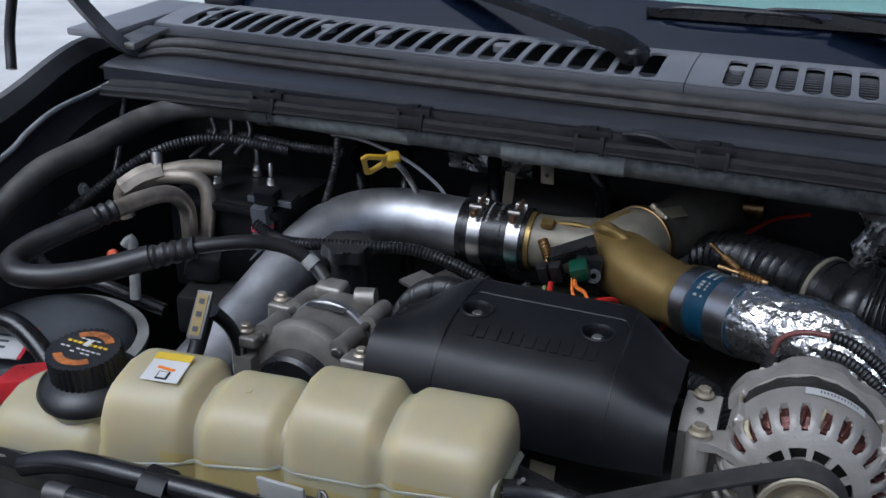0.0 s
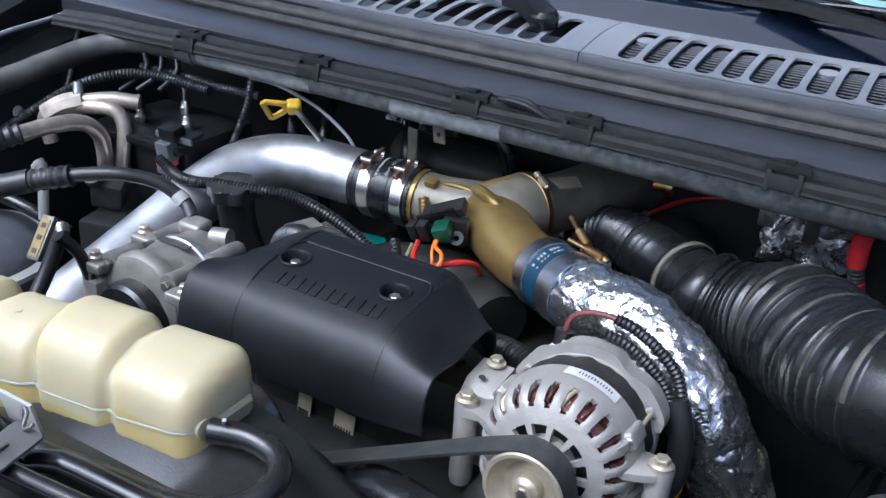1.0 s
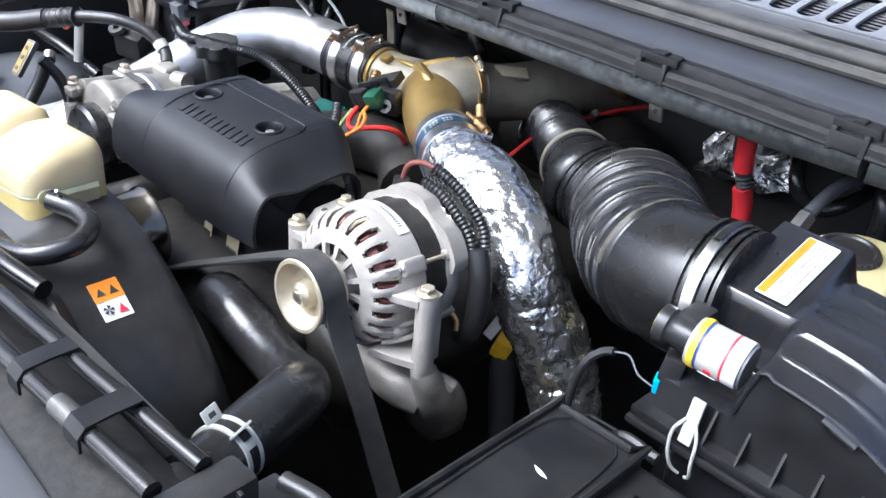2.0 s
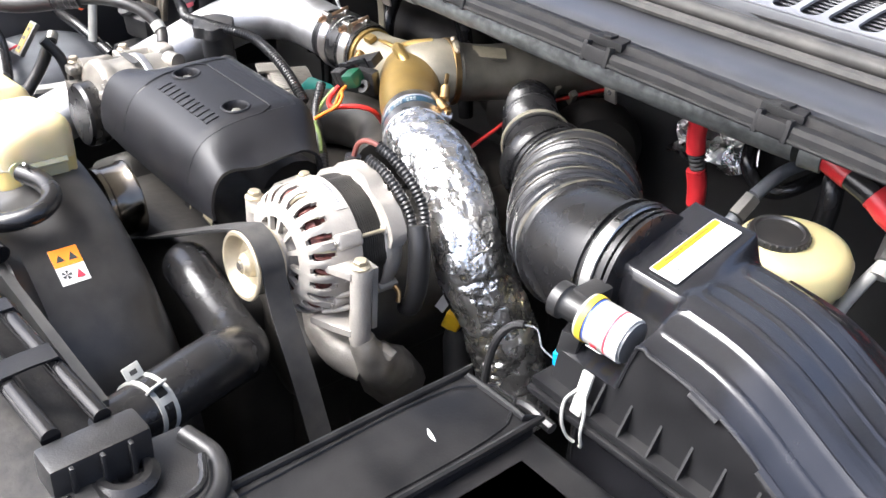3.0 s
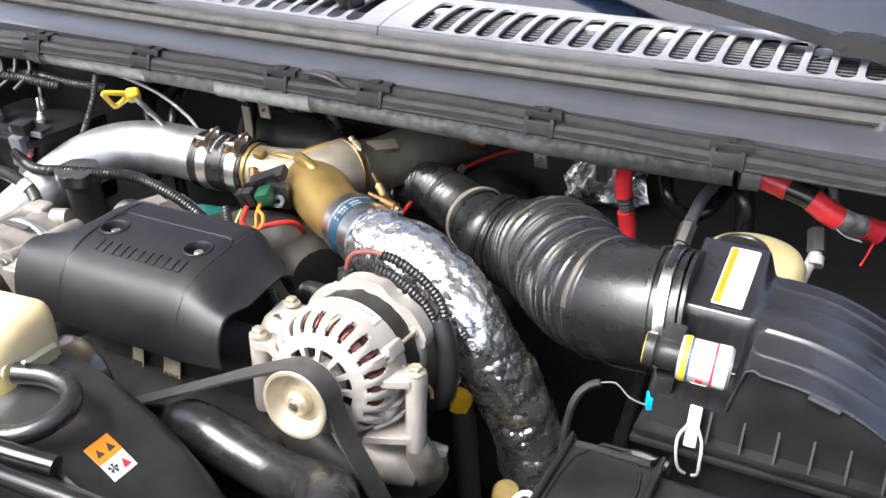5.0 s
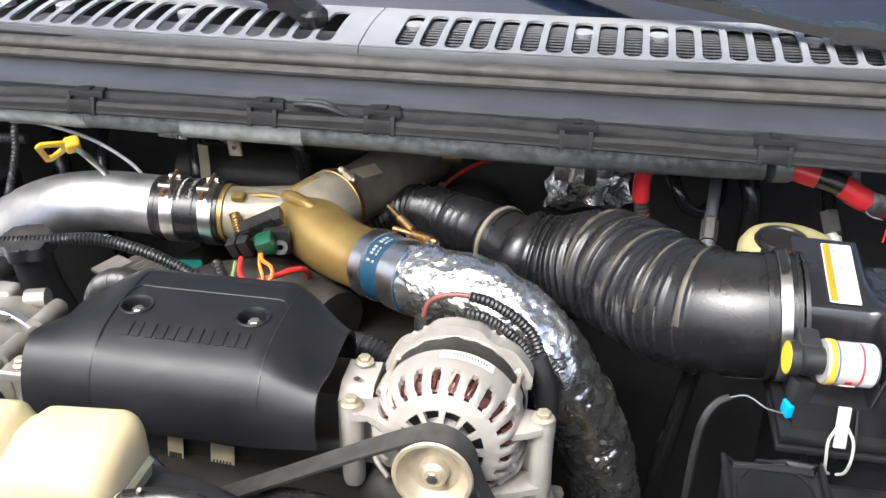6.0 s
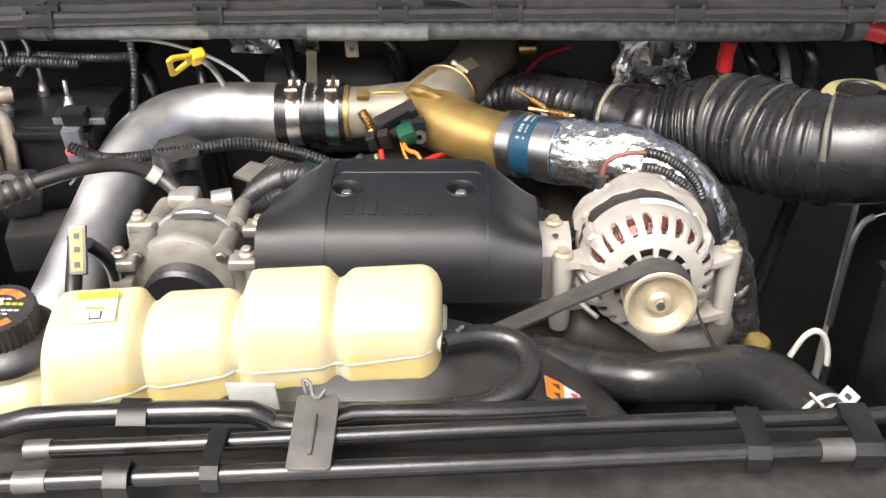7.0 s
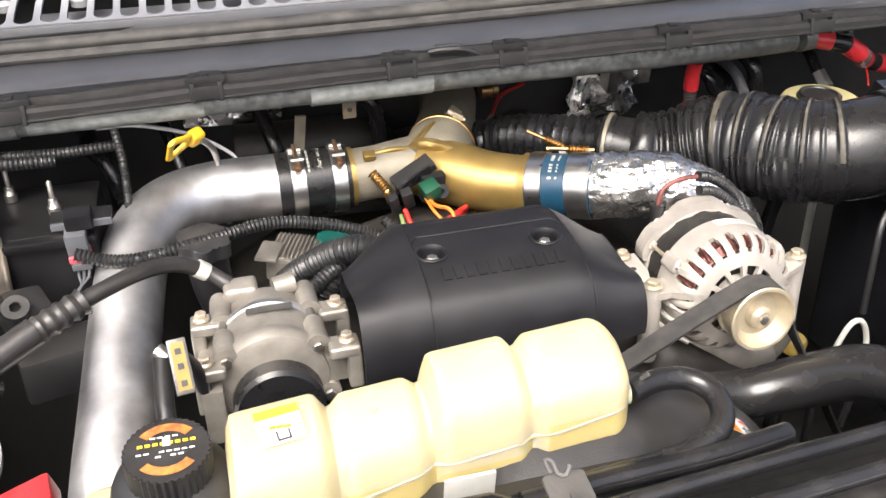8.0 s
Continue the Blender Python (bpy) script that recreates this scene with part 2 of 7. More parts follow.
def foil_material():
    m = bpy.data.materials.new("crumpled_foil")
    m.use_nodes = True
    n, l = m.node_tree.nodes, m.node_tree.links
    b = n["Principled BSDF"]
    b.inputs["Metallic"].default_value = 0.98
    b.inputs["Base Color"].default_value = (0.80, 0.785, 0.765, 1)
    co = n.new("ShaderNodeTexCoord")
    v, f = n.new("ShaderNodeTexVoronoi"), n.new("ShaderNodeTexNoise")
    v.inputs["Scale"].default_value = 60
    f.inputs["Scale"].default_value, f.inputs["Detail"].default_value = 45, 3
    warp = n.new("ShaderNodeMix")
    warp.data_type, warp.blend_type = "RGBA", "LINEAR_LIGHT"
    warp.inputs["Factor"].default_value = 0.045
    l.new(co.outputs["Object"], warp.inputs["A"])
    l.new(f.outputs["Color"], warp.inputs["B"])
    l.new(co.outputs["Object"], f.inputs["Vector"])
    l.new(warp.outputs["Result"], v.inputs["Vector"])
    add = n.new("ShaderNodeMath")
    add.operation = "MULTIPLY_ADD"
    l.new(f.outputs["Fac"], add.inputs[0])
    add.inputs[1].default_value = 0.8
    l.new(v.outputs["Distance"], add.inputs[2])
    bp = n.new("ShaderNodeBump")
    bp.inputs["Strength"].default_value, bp.inputs["Distance"].default_value = 0.42, 0.003
    l.new(add.outputs[0], bp.inputs["Height"])
    l.new(bp.outputs[0], b.inputs["Normal"])
    r = n.new("ShaderNodeMapRange")
    r.inputs["To Min"].default_value, r.inputs["To Max"].default_value = 0.18, 0.36
    l.new(f.outputs["Fac"], r.inputs["Value"])
    l.new(r.outputs[0], b.inputs["Roughness"])
    return m


M["foil"] = foil_material()


def glass_material():
    m = bpy.data.materials.new("windscreen_glass")
    m.use_nodes = True
    b = m.node_tree.nodes["Principled BSDF"]
    b.inputs["Base Color"].default_value = (0.60, 0.78, 0.74, 1)
    b.inputs["Roughness"].default_value = 0.02
    b.inputs["Transmission Weight"].default_value = 1.0
    b.inputs["IOR"].default_value = 1.5
    return m


M["glass"] = glass_material()


# ---------------------------------------------------------------- shape helpers
def part(name, bm, mat, parent=None, label="", smooth=38):
    """Links a bmesh as one mesh object under a thing or part."""
    me = bpy.data.meshes.new(name)
    bmesh.ops.recalc_face_normals(bm, faces=bm.faces)
    bm.to_mesh(me)
    bm.free()
    if smooth:
        me.polygons.foreach_set("use_smooth", [True] * len(me.polygons))
        me.set_sharp_from_angle(angle=radians(smooth))
    me.materials.append(M[mat])
    ob = new(name, me)
    if parent:
        ob.parent = parent
        ob.matrix_parent_inverse = parent.matrix_world.inverted()
    if label:
        ob["label"] = label
    return ob


def thing(name, at, label, category, group="", kind=""):
    """An empty at a thing's base."""
    ob = new(name)
    ob.empty_display_size = 0.05
    ob.location = at
    ob.matrix_world = Matrix.Translation(at)
    return tagged(ob, label, category, group, kind)


def smooth_path(pts, step=0.006):
    """Catmull-Rom through points of any width, at even steps."""
    P = [np.array(p, float) for p in pts]
    P = [2 * P[0] - P[1]] + P + [2 * P[-1] - P[-2]]
    out = []
    for i in range(1, len(P) - 2):
        a, b, c, d = P[i - 1:i + 3]
        n = max(2, int(np.linalg.norm((c - b)[:3]) / step))
        for k in range(n):
            u = k / n
            out.append(0.5 * (2 * b + (c - a) * u + (2 * a - 5 * b + 4 * c - d) * u * u + (3 * b - a - 3 * c + d) * u ** 3))
    out.append(P[-2])
    return out


def sweep(bm, pts, r=None, seg=14, step=0.006, caps=True, ribs=0.0, pitch=0.004, flat=None, wob=0.0):
    """A round bar along a path; points of four numbers carry their own radius. ribs: depth of corrugation at that pitch. flat: (width, thickness) of a strap."""
    S = smooth_path([tuple(p) if len(p) == 4 else (*p, r or 0.01) for p in pts], min(step, pitch / 4) if ribs else step)
    C = [Vector(s[:3]) for s in S]
    run, up, rings = 0.0, None, []
    for i, c in enumerate(C):
        t = (C[min(i + 1, len(C) - 1)] - C[max(i - 1, 0)]).normalized()
        if up is None:
            up = Vector((0, 0, 1)) if abs(t.z) < 0.9 else Vector((0, 1, 0))
        up = (up - t * up.dot(t)).normalized()
        side = t.cross(up)
        if i:
            run += (c - C[i - 1]).length
        rad = S[i][3]
        if ribs:
            rad += ribs * (0.5 + 0.5 * math.cos(2 * math.pi * run / pitch)) - ribs
        ring = []
        for k in range(seg):
            a = 2 * math.pi * k / seg
            if flat:
                x, y = math.cos(a), math.sin(a)
                m = max(abs(x), abs(y))
                v = side * (x / m * flat[0] / 2) + up * (y / m * flat[1] / 2)
            else:
                w = 1 + (wob * noise.noise((c + side * math.cos(a) * rad * 2 + up * math.sin(a) * rad * 2) * 28) if wob else 0)
                v = (side * math.cos(a) + up * math.sin(a)) * rad * w
            ring.append(bm.verts.new(c + v))
        rings.append(ring)
    for p, q in zip(rings, rings[1:]):
        for k in range(seg):
            bm.faces.new((p[k], p[(k + 1) % seg], q[(k + 1) % seg], q[k]))
    if caps:
        bm.faces.new(rings[0][::-1])
        bm.faces.new(rings[-1])
    return bm


def bar(pts, r=None, **kw):
    return sweep(bmesh.new(), pts, r, **kw)


def axis_pose(at, direction, spin=0.0):
    """A pose whose z runs along a direction."""
    q = Vector(direction).to_track_quat("Z", "Y")
    return Matrix.Translation(at) @ q.to_matrix().to_4x4() @ Matrix.Rotation(spin, 4, "Z")


def lathe(bm, profile, m=None, seg=40, arc=(0, 2 * math.pi), closed=False):
    """Turns a profile of (radius, height) about z; m is the pose."""
    m = m or Matrix()
    full = abs(arc[1] - arc[0] - 2 * math.pi) < 1e-6
    cols = []
    for k in range(seg if full else seg + 1):
        a = arc[0] + (arc[1] - arc[0]) * k / seg
        cols.append([bm.verts.new(m @ Vector((r * math.cos(a), r * math.sin(a), h))) for r, h in profile])
    n = len(profile)
    for k in range(seg):
        p, q = cols[k], cols[(k + 1) % len(cols)]
        for i in range(n if closed else n - 1):
            j = (i + 1) % n
            f = [p[i], q[i], q[j], p[j]]
            try:
                bm.faces.new(f)
            except ValueError:
                pass
    bmesh.ops.remove_doubles(bm, verts=[v for c in cols for v in c], dist=1e-6)
    return bm


def turned(profile, at, direction, seg=40, spin=0.0):
    return lathe(bmesh.new(), profile, axis_pose(at, direction, spin), seg)


def box(bm, size, m=None, bevel=0.002, seg=2):
    """A box with rounded edges, centred on the pose m."""
    r = bmesh.ops.create_cube(bm, size=1.0)
    vs = r["verts"]
    for v in vs:
        v.co = Vector((v.co.x * size[0], v.co.y * size[1], v.co.z * size[2]))
    new_vs = vs
    if bevel:
        es = list({e for v in vs for e in v.link_edges})
        out = bmesh.ops.bevel(bm, geom=es, offset=min(bevel, min(size) * 0.45), segments=seg, profile=0.6, affect="EDGES")
        new_vs = list({v for f in out["faces"] for v in f.verts} | {v for v in vs if v.is_valid})
    if m:
        bmesh.ops.transform(bm, matrix=m, verts=new_vs)
    return bm


def block(size, m, bevel=0.002, seg=2):
    return box(bmesh.new(), size, m, bevel, seg)


def prism(bm, outline, depth, m=None, bevel=0.0):
    """An outline in x, y pulled along z by depth, from the pose m."""
    m = m or Matrix()
    lo = [bm.verts.new((x, y, 0)) for x, y in outline]
    hi = [bm.verts.new((x, y, depth)) for x, y in outline]
    n = len(outline)
    bm.faces.new(lo[::-1])
    top = bm.faces.new(hi)
    for i in range(n):
        bm.faces.new((lo[i], lo[(i + 1) % n], hi[(i + 1) % n], hi[i]))
    vs = lo + hi
    if bevel:
        out = bmesh.ops.bevel(bm, geom=list(top.edges), offset=bevel, segments=2, profile=0.6, affect="EDGES")
        vs = list({v for v in vs if v.is_valid} | set(out["verts"]))
    bmesh.ops.transform(bm, matrix=m, verts=vs)
    return bm


def loft(bm, rings, caps=True):
    rows = [[bm.verts.new(p) for p in r] for r in rings]
    n = len(rows[0])
    for p, q in zip(rows, rows[1:]):
        for k in range(n):
            bm.faces.new((p[k], p[(k + 1) % n], q[(k + 1) % n], q[k]))
    if caps:
        bm.faces.new(rows[0][::-1])
        bm.faces.new(rows[-1])
    return bm


def sheet(bm, rows, thick=0.0):
    """A grid of points; thick adds a second skin below along the normals."""
    g = [[bm.verts.new(p) for p in r] for r in rows]
    fs = []
    for a, b in zip(g, g[1:]):
        for k in range(len(a) - 1):
            fs.append(bm.faces.new((a[k], a[k + 1], b[k + 1], b[k])))
    if thick:
        bmesh.ops.recalc_face_normals(bm, faces=fs)
        bmesh.ops.solidify(bm, geom=fs, thickness=thick)
    return bm


def interp(x, table):
    xs, ys = zip(*table)
    return float(np.interp(x, xs, ys))


def ease(u):
    u = min(1, max(0, u))
    return u * u * (3 - 2 * u)


def hexbolt(parent, at, up=(0, 0, 1), r=0.008, h=0.006, mat="zinc", flange=True, name="bolt"):
    bm = bmesh.new()
    m = axis_pose(at, up, 0.3)
    if flange:
        lathe(bm, [(0, 0), (r * 1.45, 0), (r * 1.45, h * 0.25), (r * 1.1, h * 0.45), (0, h * 0.45)], m, 20)
    lathe(bm, [(0, h * 0.3), (r, h * 0.3), (r, h * 0.9), (r * 0.85, h), (0, h)], m, 6)
    return part(name, bm, mat, parent, smooth=30)


def card(w, h, m, name, mat, parent, lift=0.0, thick=0.0006, radius=0.0):
    """A thin label centred on the pose m."""
    bm = bmesh.new()
    if radius:
        pts = []
        for cx, cy, a0 in ((w / 2 - radius, h / 2 - radius, 0), (-w / 2 + radius, h / 2 - radius, 90), (-w / 2 + radius, -h / 2 + radius, 180), (w / 2 - radius, -h / 2 + radius, 270)):
            pts += [(cx + radius * math.cos(radians(a0 + k * 30)), cy + radius * math.sin(radians(a0 + k * 30))) for k in range(4)]
        prism(bm, pts, thick, m @ Matrix.Translation((0, 0, lift)))
    else:
        box(bm, (w, h, thick), m @ Matrix.Translation((0, 0, lift + thick / 2)), 0)
    return part(name, bm, mat, parent, smooth=0)


def frame_pose(o, x, y):
    """A pose at o with its x along x and its y near y."""
    x = Vector(x).normalized()
    y = Vector(y)
    z = x.cross(y).normalized()
    y = z.cross(x)
    m = Matrix((x, y, z)).transposed().to_4x4()
    m.translation = Vector(o)
    return m


def clamp_band(parent, at, axis, r, width=0.014, mat="steel", screw=True, angle=90, name="hose_clamp", screw_mat="dullsteel"):
    """A worm or T-bolt clamp: band, and its screw."""
    m = axis_pose(at, axis)
    bm = bmesh.new()
    w = width / 2
    lathe(bm, [(r, -w), (r + 0.0018, -w + 0.0008), (r + 0.0018, w - 0.0008), (r, w)], m, 48)
    band = part(name, bm, mat, parent)
    if screw:
        a = radians(angle)
        q = m @ Matrix.Rotation(a, 4, "Z") @ Matrix.Translation((r + 0.006, 0, 0))
        bm = bmesh.new()
        box(bm, (0.009, 0.016, width * 0.8), q, 0.002)
        lathe(bm, [(0, -0.012), (0.0030, -0.012), (0.0030, 0.010), (0.0050, 0.010), (0.0050, 0.017), (0, 0.017)], q @ Matrix.Rotation(radians(90), 4, "X"), 10)
        part("screw", bm, screw_mat, band)
    return band


# ---------------------------------------------------------------- setting
def ground():
    bm = bmesh.new()
    R = 900
    vs = [bm.verts.new(p) for p in ((-R, -R, 0), (R, -R, 0), (R, R, 0), (-R, R, 0))]
    bm.faces.new(vs)
    tagged(part("ground", bm, "asphalt", smooth=0), "pale sunlit concrete ground under the truck", "ground", kind="structure")


def bay_walls():
    """Firewall, inner fenders and floor of the engine bay."""
    tagged(part("wall_firewall", block((2.15, 0.03, 1.40), pose(-0.15, 1.60, 0.701), 0.004), "dull"), "dull black steel firewall behind the engine", "firewall", kind="structure")
    bm = bmesh.new()
    sheet(bm, [[(x, y, z) for y, z in ((1.30, 1.392), (1.335, 1.40), (1.36, 1.37), (1.585, 1.35))] for x in np.linspace(-1.12, 0.82, 24)], 0.004)
    tagged(part("wall_plenum", bm, "dull"), "dull black steel plenum shelf at the firewall", "panel", kind="structure")
    for name, x, s in (("wall_fender_apron", -1.04, 1), ("wall_fender_apron_far", 0.83, -1)):
        rows = []
        for y in np.linspace(0.2, 1.72, 36):
            lean = -0.13 * ease((y - 0.9) / 0.6) if s > 0 else 0.10 * ease((y - 0.9) / 0.6)
            prof = ((0.0, 0.45), (0.02, 0.9), (0.0, 1.18), (-0.02, 1.30), (-0.06, 1.318), (-0.065, 1.33), (-0.03, 1.40), (-0.045, 1.425), (-0.060, 1.425), (-0.085, 1.34), (-0.10, 1.15), (-0.10, 0.6))
            # the unseen far fender is lowered so the airbox lid reflects sky
            drop = 0.055 * (1 - ease((y - 0.92) / 0.44)) if s > 0 else 0.13 * (1 - ease((y - 1.15) / 0.25))
            rows.append([(x + lean + s * px, y, pz + 0.004 * math.sin(9 * y) - (drop if pz > 1.2 else 0)) for px, pz in prof])
        bm = bmesh.new()
        sheet(bm, rows, 0.004)
        tagged(part(name, bm, "apron"), "dark blue painted inner fender with a folded flange", "fender", kind="structure")
    # pale bar paints the sunlit edge of the inner fender flange
    bm = bar([(-1.046, 0.55, 1.270), (-1.048, 0.85, 1.285), (-1.046, 1.0, 1.322), (-1.052, 1.06, 1.345), (-1.056, 1.125, 1.364), (-1.078, 1.24, 1.368), (-1.092, 1.32, 1.374)], 0.0042, seg=8)
    tagged(part("trim_fender_lit_edge", bm, "cowl"), "pale strip painted as the sunlit inner fender edge", "trim strip", kind="structure")
    tagged(part("floor_pan", block((2.5, 1.62, 0.02), pose(-0.15, 0.905, 0.42), 0), "dull"), "dark oily undertray below the engine", "undertray", kind="structure")
    tagged(part("wall_grille", block((1.9, 0.03, 0.6), pose(-0.15, 0.30, 0.80), 0.01), "dull"), "dull black grille backing in front of the radiator", "panel", kind="structure")


def cowl_y(x):
    """How far the windscreen's base sweeps back towards the sides."""
    return 0.045 * ((x + 0.16) / 0.9) ** 2


def cowl():
    """Grey plastic cowl grille in two halves with real slots."""
    def half(x0, x1, slots, slant, meshed, label):
        c = thing("cowl_grille", ((x0 + x1) / 2, 1.46, 1.45), label, "cowl grille", "cowl grilles")
        front, back = 1.384, 1.548

        def at(u, v):
            """u along x, v from the front edge (0) to the back (1)."""
            x = u
            y = front + (back - front) * v + cowl_y(x)
            z = 1.452 + 0.016 * v + 0.006 * math.sin(math.pi * v)
            return Vector((x, y, z))
        bm = bmesh.new()
        n = len(slots)
        # solid margins and ribs between the slots, with rounded slot ends
        def strip(x_lo, x_hi, v0, v1, nu=1, nv=6, shear=0.0):
            rows = []
            for i in range(nv + 1):
                v = v0 + (v1 - v0) * i / nv
                rows.append([at(x_lo + shear * (v - 0.5) + (x_hi - x_lo) * k / nu, v) for k in range(nu + 1)])
            sheet(bm, rows, 0.004)
        strip(x0, x1, 0.0, 0.035, 40, 1)
        strip(x0, x1, 0.77, 1.0, 40, 1)
        w = slots[1] - slots[0]
        for i, s in enumerate(slots):
            hw = 0.365 * w
            # rib to the right of this slot
            strip(s + hw, s + w - hw, 0.030, 0.775, 1, 4, slant)
            # rounded corners of the slot
            for v_end, sign in ((0.035, 1), (0.77, -1)):
                for side in (-1, 1):
                    pts = []
                    for k in range(5):
                        a = math.pi / 2 * k / 4
                        dx = hw * math.cos(a)
                        dv = (hw / (back - front)) * (1 - math.sin(a))
                        pts.append((side * dx, v_end + sign * dv))
                    for (a0, b0), (a1, b1) in zip(pts, pts[1:]):
                        q = [at(s + slant * (b0 - 0.5) + a0, b0), at(s + slant * (b1 - 0.5) + a1, b1), at(s + slant * (b1 - 0.5) + side * hw, b1), at(s + slant * (b0 - 0.5) + side * hw, b0)]
                        top = [bm.verts.new(p) for p in q]
                        low = [bm.verts.new(p - Vector((0, 0, 0.004))) for p in q]
                        try:
                            bm.faces.new(top)
                            bm.faces.new((low[0], low[1], top[1], top[0]))
                        except ValueError:
                            pass
        strip(x0, slots[0] - 0.365 * w, 0.030, 0.775, 1, 4)
        strip(slots[-1] + w - 0.365 * w, x1, 0.030, 0.775, 1, 4) if slots[-1] + 0.7 * w < x1 else None
        part("slotted_panel", bm, "cowl", c, smooth=30)
        bm = bmesh.new()
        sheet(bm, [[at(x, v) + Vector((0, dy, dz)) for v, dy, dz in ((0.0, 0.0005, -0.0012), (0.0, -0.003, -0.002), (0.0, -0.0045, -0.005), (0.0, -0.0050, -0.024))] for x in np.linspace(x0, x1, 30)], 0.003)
        # the lip's shade is in its darker colour
        part("front_lip", bm, "shadegrey", c, "vertical front lip coloured darker as shaded")
        if meshed:
            bm = bmesh.new()
            for v in np.linspace(0.09, 0.76, 12):
                sweep(bm, [tuple(at(x, v) - Vector((0, 0, 0.010))) for x in np.linspace(x0 + 0.02, x1 - 0.01, 12)], 0.0017, seg=4, step=0.08)
            for x in np.arange(x0 + 0.03, x1 - 0.02, 0.012):
                sweep(bm, [tuple(at(x, v) - Vector((0, 0, 0.012))) for v in (0.08, 0.4, 0.77)], 0.0010, seg=4, step=0.08)
            part("insect_mesh", bm, "mesh", c, "dark mesh bars under the slots", smooth=0)
        else:
            bm = bmesh.new()
            sheet(bm, [[at(x, v) - Vector((0, 0, 0.034)) for v in np.linspace(0.04, 0.8, 5)] for x in np.linspace(-0.74, x1 - 0.02, 50)], 0.003)
            # floor darkened by colour so the slots look shaded
            part("drain_floor", bm, "shadegrey", c)
        for x in (slots[0], slots[7], slots[10], slots[16]):
            p = at(x, 0.58)
            bm = turned([(0, -0.012), (0.014, -0.012), (0.014, -0.002), (0.006, 0.0), (0, -0.001)], p - Vector((0, 0, 0.003)), (0, -0.1, 1), 18)
            part("screw_boss", bm, "cowl", c)
        return c
    half(-0.1492, 0.80, list(np.arange(-0.088, 0.76, 0.036)), 0.0, True, "faded grey plastic cowl grille with rounded slots")
    half(-1.10, -0.1508, list(np.arange(-1.0345, -0.20, 0.036)), 0.0, False, "faded grey plastic cowl grille with open slots")
    bm = bmesh.new()
    rows = []
    for y, z in ((1.392, 1.4575), (1.47, 1.4655), (1.555, 1.4735)):
        rows.append([(-0.151, y, z - 0.006), (-0.150, y, z - 0.0055), (-0.149, y, z - 0.006)])
    sheet(bm, rows, 0.003)
    tagged(part("cowl_joint_strip", bm, "dull"), "dark strip in the gap of the cowl joint", "trim strip")
    # trough below the grille
    bm = bmesh.new()
    sheet(bm, [[(x, y, z) for y, z in ((1.39, 1.44), (1.40, 1.40), (1.57, 1.39), (1.60, 1.46))] for x in np.linspace(-1.12, 0.82, 20)], 0.003)
    tagged(part("cowl_trough", bm, "dull"), "black plastic trough below the cowl grille", "trough", kind="structure")


